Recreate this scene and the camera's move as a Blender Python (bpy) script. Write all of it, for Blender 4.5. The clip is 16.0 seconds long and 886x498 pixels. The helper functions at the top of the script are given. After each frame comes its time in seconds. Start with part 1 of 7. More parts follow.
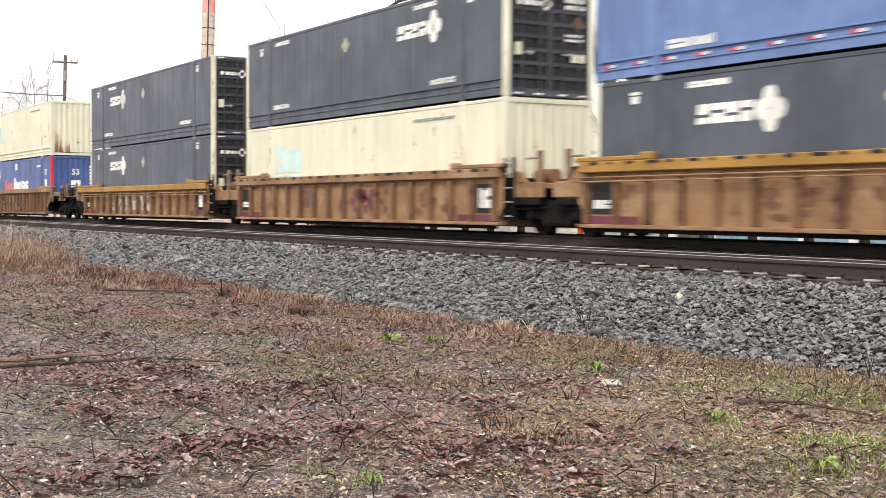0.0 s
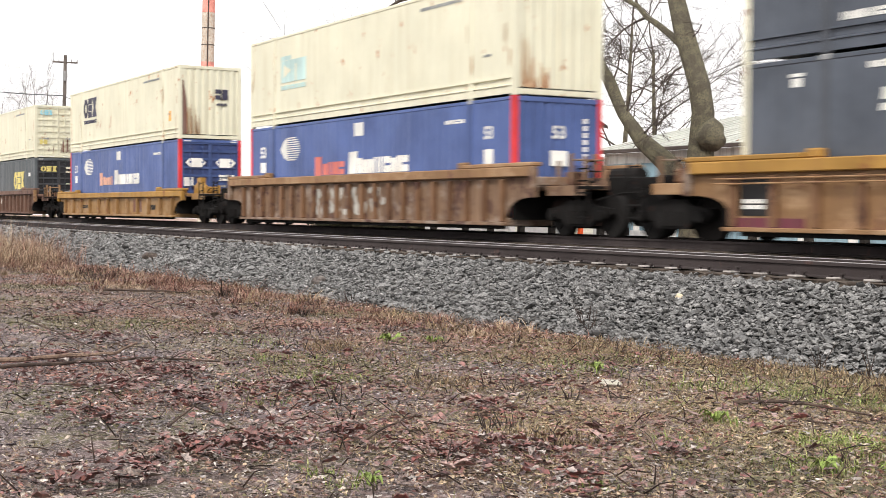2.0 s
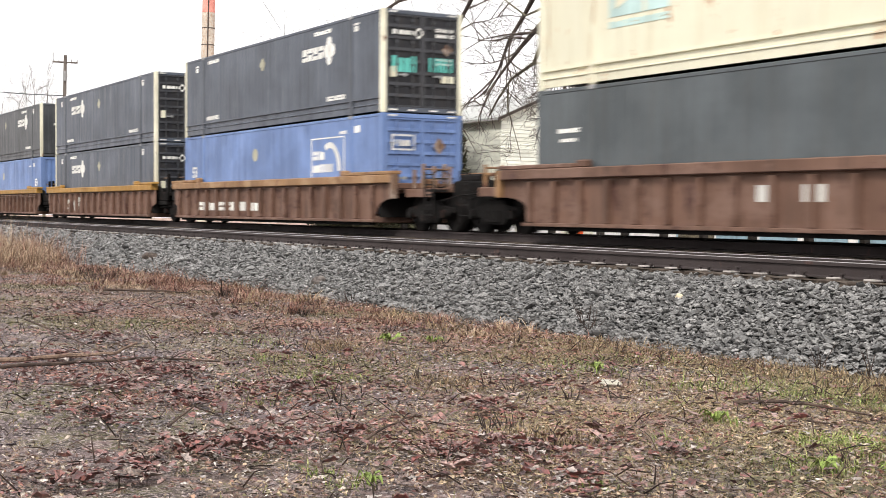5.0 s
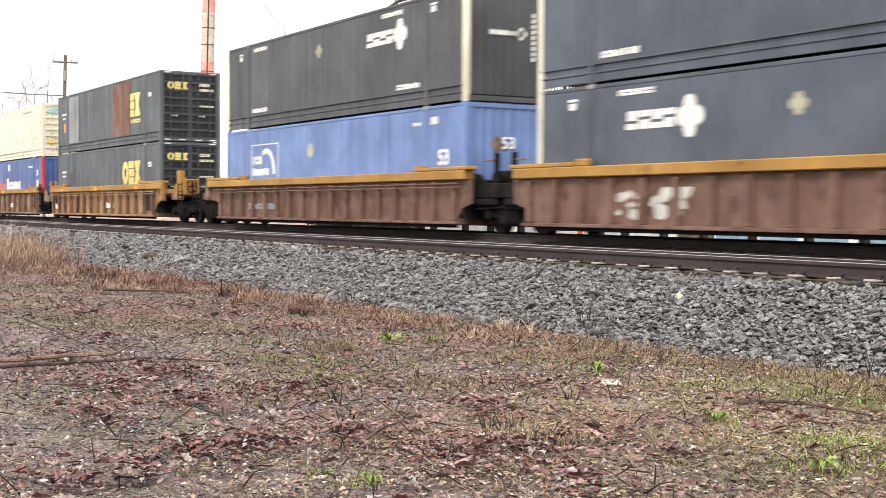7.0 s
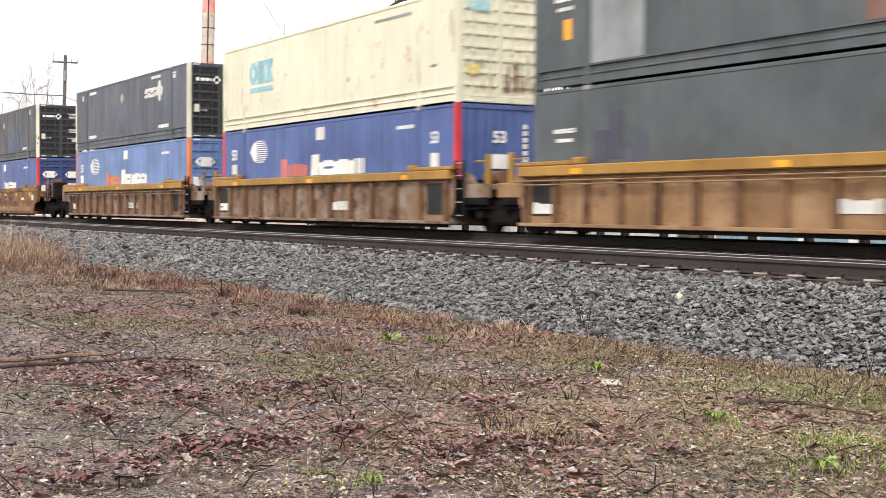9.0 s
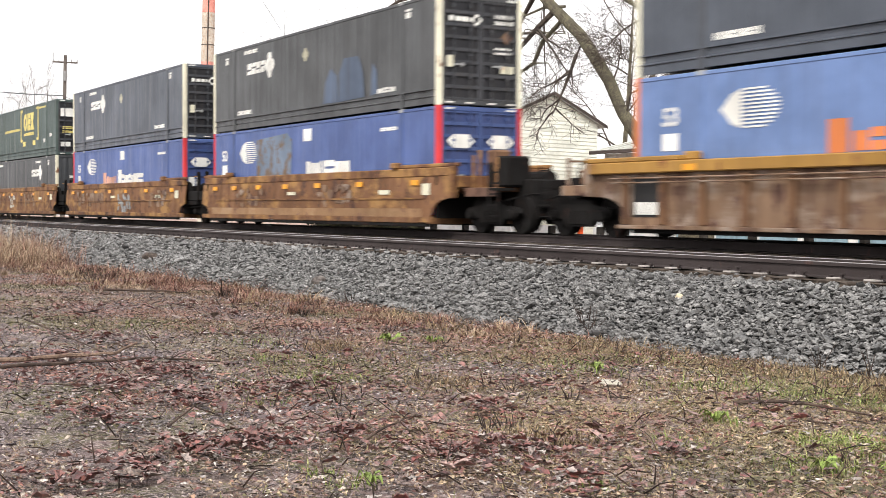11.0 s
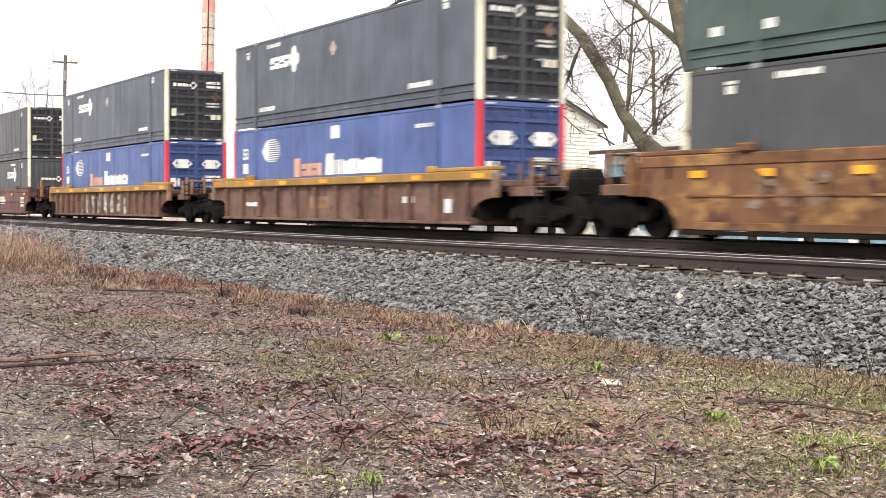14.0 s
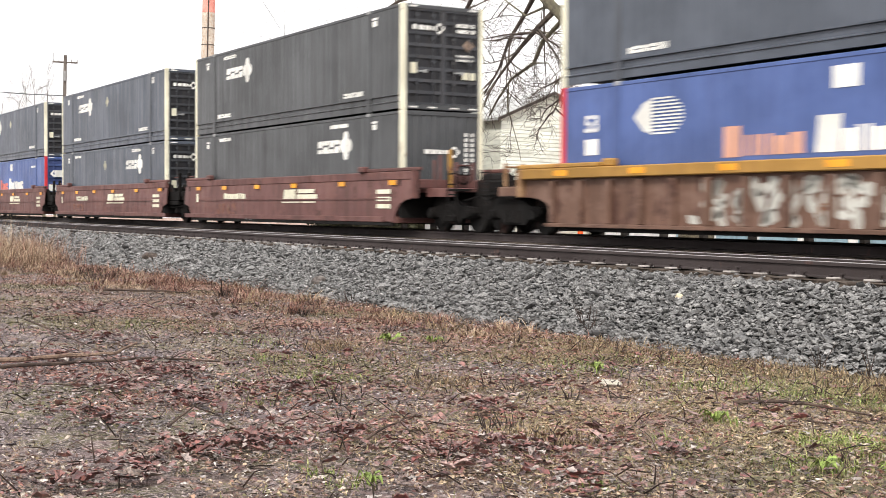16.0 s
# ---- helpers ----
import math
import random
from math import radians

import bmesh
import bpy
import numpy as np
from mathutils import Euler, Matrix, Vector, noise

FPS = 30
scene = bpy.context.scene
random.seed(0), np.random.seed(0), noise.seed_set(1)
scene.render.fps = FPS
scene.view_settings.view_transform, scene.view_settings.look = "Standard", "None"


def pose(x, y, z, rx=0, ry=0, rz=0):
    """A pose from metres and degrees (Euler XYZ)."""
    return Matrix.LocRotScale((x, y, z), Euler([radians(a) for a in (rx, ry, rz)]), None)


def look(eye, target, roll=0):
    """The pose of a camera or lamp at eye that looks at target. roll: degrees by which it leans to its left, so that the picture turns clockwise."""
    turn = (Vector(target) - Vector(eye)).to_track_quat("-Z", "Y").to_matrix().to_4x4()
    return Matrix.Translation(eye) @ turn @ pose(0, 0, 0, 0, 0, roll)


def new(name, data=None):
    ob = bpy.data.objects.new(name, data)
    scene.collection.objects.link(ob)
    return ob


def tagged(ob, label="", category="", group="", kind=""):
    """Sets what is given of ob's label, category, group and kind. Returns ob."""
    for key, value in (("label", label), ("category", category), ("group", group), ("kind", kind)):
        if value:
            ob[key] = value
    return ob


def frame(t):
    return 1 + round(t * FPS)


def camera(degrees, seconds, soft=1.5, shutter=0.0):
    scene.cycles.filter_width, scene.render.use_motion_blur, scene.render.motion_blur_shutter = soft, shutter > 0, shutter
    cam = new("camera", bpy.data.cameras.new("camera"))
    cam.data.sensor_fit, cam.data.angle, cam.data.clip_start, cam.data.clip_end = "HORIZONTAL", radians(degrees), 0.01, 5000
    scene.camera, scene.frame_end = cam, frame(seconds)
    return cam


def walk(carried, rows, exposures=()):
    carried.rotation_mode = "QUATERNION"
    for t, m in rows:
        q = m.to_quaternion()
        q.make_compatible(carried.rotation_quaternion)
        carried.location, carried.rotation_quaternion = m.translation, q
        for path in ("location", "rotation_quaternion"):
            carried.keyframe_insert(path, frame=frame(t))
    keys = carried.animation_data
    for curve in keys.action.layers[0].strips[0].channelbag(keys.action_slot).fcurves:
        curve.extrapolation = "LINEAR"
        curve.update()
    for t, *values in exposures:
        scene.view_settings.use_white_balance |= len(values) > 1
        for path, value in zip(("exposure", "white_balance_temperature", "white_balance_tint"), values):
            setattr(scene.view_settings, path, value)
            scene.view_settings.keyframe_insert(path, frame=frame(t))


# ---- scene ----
EYE = (0.0, -16.905, 0.213)
SPEED = 21.503
CANT = 1.3
cam = camera(37.958, 16.0, soft=0.8, shutter=0.34)
VIEW = look(EYE, (-17.174, -6.664, -0.1787), 1.424)
BASE = 0.87
STOPS = ((0.0, -0.04), (0.5, -0.14), (1.0, -0.14), (1.5, -0.06), (2.0, -0.05), (2.5, -0.10), (3.0, -0.18), (3.5, -0.19), (4.2, -0.12), (5.5, 0.08), (6.5, 0.18), (7.0, 0.20), (7.5, 0.16), (8.5, 0.05), (9.2, 0.0), (11.5, 0.07), (12.5, 0.16), (13.5, 0.24), (14.5, 0.12), (15.5, 0.10), (16.0, 0.10))
walk(cam, [(0.0, VIEW), (16.0, VIEW)], [(t, BASE + s) for t, s in STOPS])

# ---- daylight: a bright overcast sky, weak soft sun behind the camera ----
SUN_ELEV, SUN_TURN = radians(48), radians(160)
world = bpy.data.worlds.new("overcast")
scene.world = world
world.use_nodes = True
wn = world.node_tree
sky = wn.nodes.new("ShaderNodeTexSky")
sky.sky_type, sky.sun_disc = "NISHITA", False
sky.sun_elevation, sky.sun_rotation = SUN_ELEV, SUN_TURN
sky.dust_density, sky.air_density = 6.0, 1.0
veil = wn.nodes.new("ShaderNodeMix")
veil.data_type = "RGBA"
veil.inputs[0].default_value = 0.9
veil.inputs[7].default_value = (10.6, 10.3, 10.2, 1)
wn.links.new(sky.outputs[0], veil.inputs[6])
back = wn.nodes["Background"]
back.inputs[1].default_value = 0.082
wn.links.new(veil.outputs[2], back.inputs[0])
sun_data = bpy.data.lights.new("sun", "SUN")
sun_data.energy, sun_data.angle, sun_data.color = 1.5, radians(12), (1.0, 0.95, 0.88)
sun = new("sun", sun_data)
sun.matrix_world = look((6, -40, 45), (-25, 0, 0))


# ---- materials ----
def nodes_of(name):
    m = bpy.data.materials.new(name)
    m.use_nodes = True
    return m, m.node_tree, m.node_tree.nodes["Principled BSDF"]


def add(nt, kind, **inputs):
    n = nt.nodes.new(kind)
    for k, v in inputs.items():
        n.inputs[k.replace("_", " ")].default_value = v
    return n


def mixed(nt, fac, a, b):
    """A colour mix; fac, a and b are sockets or values."""
    m = nt.nodes.new("ShaderNodeMix")
    m.data_type = "RGBA"
    for i, v in ((0, fac), (6, a), (7, b)):
        if isinstance(v, bpy.types.NodeSocket):
            nt.links.new(v, m.inputs[i])
        elif i == 0:
            m.inputs[0].default_value = v
        else:
            m.inputs[i].default_value = (*v, 1)
    return m.outputs[2]


def ramp(nt, fac, a, b):
    """0 below a, 1 above b."""
    r = nt.nodes.new("ShaderNodeMapRange")
    r.inputs[1].default_value, r.inputs[2].default_value = a, b
    nt.links.new(fac, r.inputs[0])
    return r.outputs[0]


def coords(nt, sx=1.0, sy=1.0, sz=1.0, own=True):
    """Object coordinates, scaled; shifted by each object's own random number."""
    tc = nt.nodes.new("ShaderNodeTexCoord")
    mp = nt.nodes.new("ShaderNodeMapping")
    mp.inputs["Scale"].default_value = (sx, sy, sz)
    nt.links.new(tc.outputs["Object"], mp.inputs[0])
    if own:
        oi = nt.nodes.new("ShaderNodeObjectInfo")
        mul = nt.nodes.new("ShaderNodeMath")
        mul.operation = "MULTIPLY"
        mul.inputs[1].default_value = 60.0
        nt.links.new(oi.outputs["Random"], mul.inputs[0])
        nt.links.new(mul.outputs[0], mp.inputs["Location"])
    return mp.outputs[0]


def noise_of(nt, vec, scale, detail=4.0, rough=0.6):
    n = add(nt, "ShaderNodeTexNoise", Scale=scale, Detail=detail, Roughness=rough)
    nt.links.new(vec, n.inputs["Vector"])
    return ramp(nt, n.outputs[0], 0.32, 0.68)


def bumped(nt, bsdf, height, strength, distance):
    b = add(nt, "ShaderNodeBump", Strength=strength, Distance=distance)
    nt.links.new(height, b.inputs["Height"])
    nt.links.new(b.outputs[0], bsdf.inputs["Normal"])


def paint(name, colour, rough=0.45, dirt=0.5, rust=0.0, dirt_colour=(0.10, 0.085, 0.07), rust_colour=(0.13, 0.05, 0.02), worn=None, fade=0.18):
    """Weathered vehicle paint: cloudy fading, streaks that run down, rust in blotches."""
    m, nt, b = nodes_of(name)
    v = coords(nt)
    streak = noise_of(nt, coords(nt, 2.2, 2.2, 0.12), 2.0, 5.0, 0.65)
    cloud = noise_of(nt, v, 0.55, 5.0, 0.6)
    fine = noise_of(nt, v, 22.0, 3.0, 0.7)
    pale = tuple(min(1.0, c * (1 + fade) + 0.008) for c in colour)
    dark = tuple(c * (1 - fade) for c in colour)
    col = mixed(nt, ramp(nt, cloud, 0.15, 0.85), dark, pale)
    f = nt.nodes.new("ShaderNodeMath")
    f.operation = "MULTIPLY"
    nt.links.new(ramp(nt, streak, 0.45, 0.95), f.inputs[0])
    f.inputs[1].default_value = dirt
    col = mixed(nt, f.outputs[0], col, dirt_colour)
    if rust:
        spots = noise_of(nt, coords(nt, 1.3, 1.3, 0.8), 1.7, 8.0, 0.72)
        col = mixed(nt, ramp(nt, spots, 0.85 - 0.4 * rust, 0.95 - 0.35 * rust), col, mixed(nt, fine, rust_colour, tuple(c * 2.1 for c in rust_colour)))
    if worn:
        bare = noise_of(nt, coords(nt, 0.9, 0.9, 1.1), 1.1, 7.0, 0.7)
        col = mixed(nt, ramp(nt, bare, 0.52, 0.80), col, worn)
    nt.links.new(col, b.inputs["Base Color"])
    r = nt.nodes.new("ShaderNodeMapRange")
    r.inputs[3].default_value, r.inputs[4].default_value = rough - 0.08, min(1, rough + 0.25)
    nt.links.new(streak, r.inputs[0])
    nt.links.new(r.outputs[0], b.inputs["Roughness"])
    b.inputs["Specular IOR Level"].default_value = 0.35
    bumped(nt, b, fine, 0.12, 0.004)
    return m


def blotchy(name, a, b2, scale, rough=0.85, c=None, bump=0.3, dist=0.01, island=0.0):
    """A rough natural surface of two or three colours at two scales."""
    m, nt, b = nodes_of(name)
    v = coords(nt, own=False)
    big, small = noise_of(nt, v, scale, 6.0, 0.65), noise_of(nt, v, scale * 9, 4.0, 0.7)
    col = mixed(nt, ramp(nt, big, 0.35, 0.65), a, b2)
    if c:
        col = mixed(nt, ramp(nt, small, 0.5, 0.72), col, c)
    if island:
        g = nt.nodes.new("ShaderNodeNewGeometry")
        hs = nt.nodes.new("ShaderNodeHueSaturation")
        mr = nt.nodes.new("ShaderNodeMapRange")
        mr.inputs[3].default_value, mr.inputs[4].default_value = 1 - island, 1 + island
        nt.links.new(g.outputs["Random Per Island"], mr.inputs[0])
        nt.links.new(mr.outputs[0], hs.inputs["Value"])
        nt.links.new(col, hs.inputs["Color"])
        col = hs.outputs[0]
    nt.links.new(col, b.inputs["Base Color"])
    b.inputs["Roughness"].default_value = rough
    b.inputs["Specular IOR Level"].default_value = 0.25
    bumped(nt, b, small, bump, dist)
    return m


def island_mix(name, stops, rough=0.8, spec=0.3):
    """Each loose piece takes one of several colours; dark grain also paints in shade of the gaps."""
    m, nt, b = nodes_of(name)
    g = nt.nodes.new("ShaderNodeNewGeometry")
    r = nt.nodes.new("ShaderNodeValToRGB")
    r.color_ramp.interpolation = "LINEAR"
    while len(r.color_ramp.elements) < len(stops):
        r.color_ramp.elements.new(0.5)
    for i, (e, c) in enumerate(zip(r.color_ramp.elements, stops)):
        e.position = i / (len(stops) - 1)
        e.color = (*c, 1)
    nt.links.new(g.outputs["Random Per Island"], r.inputs[0])
    grain_shade = noise_of(nt, coords(nt, own=False), 40.0, 3.0, 0.7)
    nt.links.new(mixed(nt, ramp(nt, grain_shade, 0.22, 0.98), r.outputs[0], (0.022, 0.018, 0.016)), b.inputs["Base Color"])
    b.inputs["Roughness"].default_value = rough
    b.inputs["Specular IOR Level"].default_value = spec
    return m


M = {
    "slate": paint("slate paint", (0.070, 0.083, 0.108), 0.36, 0.07),
    "door_black": paint("black door leaf with recess shade", (0.013, 0.014, 0.018), 0.45, 0.2),
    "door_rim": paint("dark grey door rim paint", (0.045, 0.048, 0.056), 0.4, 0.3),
    "blue_door": paint("dark blue door leaf with recess shade", (0.038, 0.062, 0.18), 0.42, 0.2),
    "rib_rust": paint("rusted rib paint", (0.19, 0.10, 0.052), 0.6, 0.6, 0.55, (0.075, 0.04, 0.028), (0.05, 0.023, 0.017)),
    "end_red": paint("dull crimson paint", (0.13, 0.028, 0.045), 0.55, 0.4, 0.2),
    "rust_run": paint("thin orange-brown rust", (0.46, 0.31, 0.19), 0.7, 0.4, 0.3, (0.40, 0.25, 0.14), (0.22, 0.10, 0.05)),
    "chrome_car": paint("worn chrome yellow paint", (0.29, 0.165, 0.062), 0.55, 0.4, 0.3, (0.19, 0.10, 0.055), (0.12, 0.05, 0.03), (0.33, 0.21, 0.11)),
    "blue_patch": paint("faded blue patch", (0.07, 0.10, 0.16), 0.5, 0.4),
    "slate_post": paint("slate post, darker copy", (0.062, 0.070, 0.086), 0.36, 0.1),
    "blue_post": paint("blue post, darker copy", (0.048, 0.082, 0.22), 0.38, 0.1),
    "badge": paint("dull badge paint", (0.48, 0.46, 0.34), 0.5, 0.2),
    "charcoal": paint("charcoal paint", (0.058, 0.062, 0.067), 0.38, 0.08),
    "greygreen": paint("grey-green paint", (0.080, 0.094, 0.103), 0.45, 0.22),
    "deepgreen": paint("deep green paint", (0.058, 0.088, 0.083), 0.45, 0.25),
    "cream": paint("cream paint", (0.70, 0.685, 0.54), 0.5, 0.24, 0.05, (0.45, 0.37, 0.22), (0.30, 0.15, 0.07), None, 0.05),
    "cream_post": paint("cream post paint", (0.74, 0.72, 0.57), 0.5, 0.3, 0.1, (0.35, 0.28, 0.16)),
    "royal": paint("royal blue paint", (0.066, 0.110, 0.29), 0.38, 0.1),
    "sky_blue": paint("light blue paint", (0.135, 0.215, 0.43), 0.40, 0.2),
    "red": paint("red paint", (0.62, 0.035, 0.045), 0.45, 0.15),
    "faded_red": paint("faded red lettering", (0.60, 0.17, 0.14), 0.5, 0.2),
    "cyan_pale": paint("sun-bleached blue lettering", (0.50, 0.68, 0.66), 0.5, 0.2),
    "white": paint("white lettering", (0.78, 0.78, 0.74), 0.5, 0.15),
    "yellow_mark": paint("yellow lettering", (0.72, 0.61, 0.20), 0.5, 0.15),
    "cyan_mark": paint("light blue lettering", (0.27, 0.56, 0.66), 0.5, 0.2),
    "navy_mark": paint("navy lettering", (0.035, 0.035, 0.07), 0.5, 0.2),
    "orange_mark": paint("orange lettering", (0.70, 0.22, 0.07), 0.5, 0.15),
    "peach": paint("faded peach lettering", (0.62, 0.34, 0.25), 0.5, 0.25),
    "amber": paint("amber reflector", (0.85, 0.36, 0.02), 0.35, 0.1),
    "black": paint("black frame paint", (0.012, 0.012, 0.013), 0.6, 0.3, 0.0, (0.05, 0.045, 0.04)),
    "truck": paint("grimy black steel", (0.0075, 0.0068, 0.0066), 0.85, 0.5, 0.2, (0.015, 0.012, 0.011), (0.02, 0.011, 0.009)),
    "yellow_car": paint("faded yellow paint", (0.27, 0.153, 0.072), 0.55, 0.5, 0.38, (0.18, 0.10, 0.06), (0.10, 0.045, 0.03), (0.36, 0.23, 0.13)),
    "yellow_sill": paint("chrome yellow paint", (0.35, 0.19, 0.04), 0.5, 0.4, 0.15, (0.25, 0.13, 0.05)),
    "tan_car": paint("rusty tan paint", (0.21, 0.13, 0.08), 0.65, 0.7, 0.65, (0.09, 0.055, 0.042), (0.055, 0.027, 0.021), (0.30, 0.235, 0.19)),
    "brown_car": paint("oxide brown paint", (0.15, 0.082, 0.057), 0.6, 0.6, 0.5, (0.07, 0.048, 0.04), (0.05, 0.024, 0.019), (0.19, 0.115, 0.088)),
    "rust_car": paint("rusted yellow paint", (0.17, 0.078, 0.034), 0.7, 0.55, 0.6, (0.085, 0.048, 0.030), (0.045, 0.020, 0.014), (0.33, 0.18, 0.065)),
    "maroon_car": paint("maroon oxide paint", (0.125, 0.052, 0.047), 0.55, 0.5, 0.4, (0.09, 0.062, 0.055), (0.05, 0.02, 0.016), (0.16, 0.075, 0.065)),
    "graffiti": paint("faded white spray paint", (0.52, 0.52, 0.48), 0.6, 0.6, 0.25, (0.25, 0.2, 0.16)),
    "teal": paint("teal spray paint", (0.12, 0.5, 0.44), 0.6, 0.2),
    "grey_patch": paint("grey primer patch", (0.27, 0.29, 0.30), 0.55, 0.3),
    "mauve_patch": paint("dull mauve patch", (0.072, 0.076, 0.115), 0.55, 0.3),
    "rust_patch": paint("rust-brown patch", (0.18, 0.075, 0.052), 0.7, 0.75, 0.5, (0.21, 0.19, 0.17), (0.12, 0.05, 0.035), (0.20, 0.14, 0.115)),
    "worn_patch": paint("peeled blue-grey patch", (0.15, 0.20, 0.275), 0.7, 0.5, 0.85, (0.23, 0.25, 0.30), (0.10, 0.07, 0.05)),
    "rail_side": paint("rusty rail steel", (0.036, 0.027, 0.027), 0.8, 0.4, 0.15, (0.05, 0.04, 0.038), (0.042, 0.026, 0.024)),
    "galvanised": paint("galvanised steel", (0.32, 0.33, 0.33), 0.5, 0.4),
}
m, nt, b = nodes_of("polished rail head")
b.inputs["Base Color"].default_value, b.inputs["Metallic"].default_value = (0.50, 0.48, 0.475, 1), 1.0
b.inputs["Roughness"].default_value = 0.24
bumped(nt, b, noise_of(nt, coords(nt, 0.5, 30, 30), 8.0), 0.05, 0.002)
M["rail_head"] = m
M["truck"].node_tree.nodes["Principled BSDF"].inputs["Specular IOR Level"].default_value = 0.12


# ---- mesh helpers ----
def boxes(bm, *rows):
    """Boxes from x0, x1, y0, y1, z0, z1."""
    for x0, x1, y0, y1, z0, z1 in rows:
        v = [bm.verts.new((x, y, z)) for x in (x0, x1) for y in (y0, y1) for z in (z0, z1)]
        for f in ((0, 1, 3, 2), (4, 6, 7, 5), (0, 4, 5, 1), (2, 3, 7, 6), (0, 2, 6, 4), (1, 5, 7, 3)):
            bm.faces.new([v[i] for i in f])
    return bm


def box(*rows, bevel=0.0):
    bm = boxes(bmesh.new(), *rows)
    if bevel:
        bmesh.ops.bevel(bm, geom=list(bm.edges), offset=bevel, segments=1, affect="EDGES")
    return bm


def prism(bm, outline, a, b, axis="y"):
    """A plate: outline points extruded from a to b along axis."""
    def at(p, q, s):
        return (p, s, q) if axis == "y" else (s, p, q) if axis == "x" else (p, q, s)
    lo = [bm.verts.new(at(p, q, a)) for p, q in outline]
    hi = [bm.verts.new(at(p, q, b)) for p, q in outline]
    n = len(outline)
    bm.faces.new(lo)
    bm.faces.new(hi[::-1])
    for i in range(n):
        bm.faces.new((lo[i], hi[i], hi[(i + 1) % n], lo[(i + 1) % n]))
    bmesh.ops.recalc_face_normals(bm, faces=bm.faces)
    return bm


def tube(bm, points, radii, sides=6):
    """A round bar along points, with one radius or a radius for each point."""
    if not isinstance(radii, (list, tuple)):
        radii = [radii] * len(points)
    rings = []
    pts = [Vector(p) for p in points]
    for i, p in enumerate(pts):
        d = (pts[min(i + 1, len(pts) - 1)] - pts[max(i - 1, 0)]).normalized()
        u = d.cross(Vector((0.31, 0.17, 0.93)) if abs(d.z) < 0.9 else Vector((1, 0, 0))).normalized()
        w = d.cross(u)
        rings.append([bm.verts.new(p + radii[i] * (math.cos(a) * u + math.sin(a) * w)) for a in (2 * math.pi * k / sides for k in range(sides))])
    for r, s in zip(rings, rings[1:]):
        for k in range(sides):
            bm.faces.new((r[k], r[(k + 1) % sides], s[(k + 1) % sides], s[k]))
    bm.faces.new(rings[0][::-1])
    bm.faces.new(rings[-1])
    return bm


def mesh_of(name, bm, material):
    me = bpy.data.meshes.new(name)
    bm.to_mesh(me)
    bm.free()
    if material:
        me.materials.append(material)
    return me


CACHE = {}


def part(name, bm, material, parent, label="", key=None):
    """One mesh object under a thing or a part. bm: a bmesh, or a function that makes one, kept under key and material."""
    if key is not None:
        k = (key, material.name)
        if k not in CACHE:
            CACHE[k] = mesh_of(name, bm(), material)
        me = CACHE[k]
    else:
        me = mesh_of(name, bm, material)
    ob = new(name, me)
    ob.parent = parent
    if label:
        ob["label"] = label
    return ob


def thing(name, label, category, group="", kind=""):
    return tagged(new(name), label, category, group, kind)


def solid(name, bm, material, label, category="", group="", kind=""):
    return tagged(new(name, mesh_of(name, bm, material)), label, category, group, kind)


def arrays(name, verts, faces, material, smooth=False):
    """A large mesh from numpy arrays of vertices and of equal-sided faces."""
    me = bpy.data.meshes.new(name)
    n, k = faces.shape
    me.vertices.add(len(verts))
    me.vertices.foreach_set("co", np.ascontiguousarray(verts, dtype=np.float32).ravel())
    me.loops.add(n * k)
    me.loops.foreach_set("vertex_index", np.ascontiguousarray(faces, dtype=np.int32).ravel())
    me.polygons.add(n)
    me.polygons.foreach_set("loop_start", np.arange(0, n * k, k, dtype=np.int32))
    me.update(calc_edges=True)
    if not smooth:
        me.shade_flat()
    me.validate()
    me.materials.append(material)
    return me


MOVING = []   # things of the train: object, its place at the start
WHEELS = []   # wheelsets: object, place in the truck


# ---- ground, ballast and tracks ----
GROUND_Z = -1.1
m, nt, b = nodes_of("leafy soil")
v = coords(nt, own=False)
far, mid, near, grit = (noise_of(nt, v, s, 6.0, 0.68) for s in (0.35, 1.6, 9.0, 60.0))
moss = noise_of(nt, coords(nt, own=False), 0.8, 7.0, 0.7)
sep = nt.nodes.new("ShaderNodeSeparateXYZ")
nt.links.new(v, sep.inputs[0])


def summed(a, b2, gain):
    n = nt.nodes.new("ShaderNodeMath")
    n.operation = "MULTIPLY_ADD"
    nt.links.new(a, n.inputs[0])
    n.inputs[1].default_value = gain
    nt.links.new(b2, n.inputs[2])
    return n.outputs[0]


# bare mud by the open corner, drier and greener soil towards the stones
dry = summed(far, summed(sep.outputs["Y"], sep.outputs["X"], 0.9), 4.5)
col = mixed(nt, ramp(nt, dry, -20.0, -15.5), (0.11, 0.088, 0.099), (0.323, 0.222, 0.200))
col = mixed(nt, ramp(nt, dry, -14.5, -9.0), col, (0.74, 0.52, 0.34))
toe_mix = summed(mid, sep.outputs["Y"], 1.6)
col = mixed(nt, ramp(nt, toe_mix, -8.9, -7.4), col, (0.62, 0.37, 0.25))
col = mixed(nt, ramp(nt, mid, 0.55, 0.8), col, (0.434, 0.344, 0.335))
red = noise_of(nt, coords(nt, 0.8, 1.3, 1.0, own=False), 1.15, 6.0, 0.66)
col = mixed(nt, ramp(nt, red, 0.56, 0.78), col, (0.404, 0.172, 0.140))
col = mixed(nt, ramp(nt, moss, 0.48, 0.66), col, (0.167, 0.155, 0.085))
col = mixed(nt, ramp(nt, noise_of(nt, v, 3.6, 6.0, 0.7), 0.45, 0.8), col, (0.086, 0.063, 0.064))
col = mixed(nt, ramp(nt, near, 0.45, 0.78), col, (0.040, 0.030, 0.031))
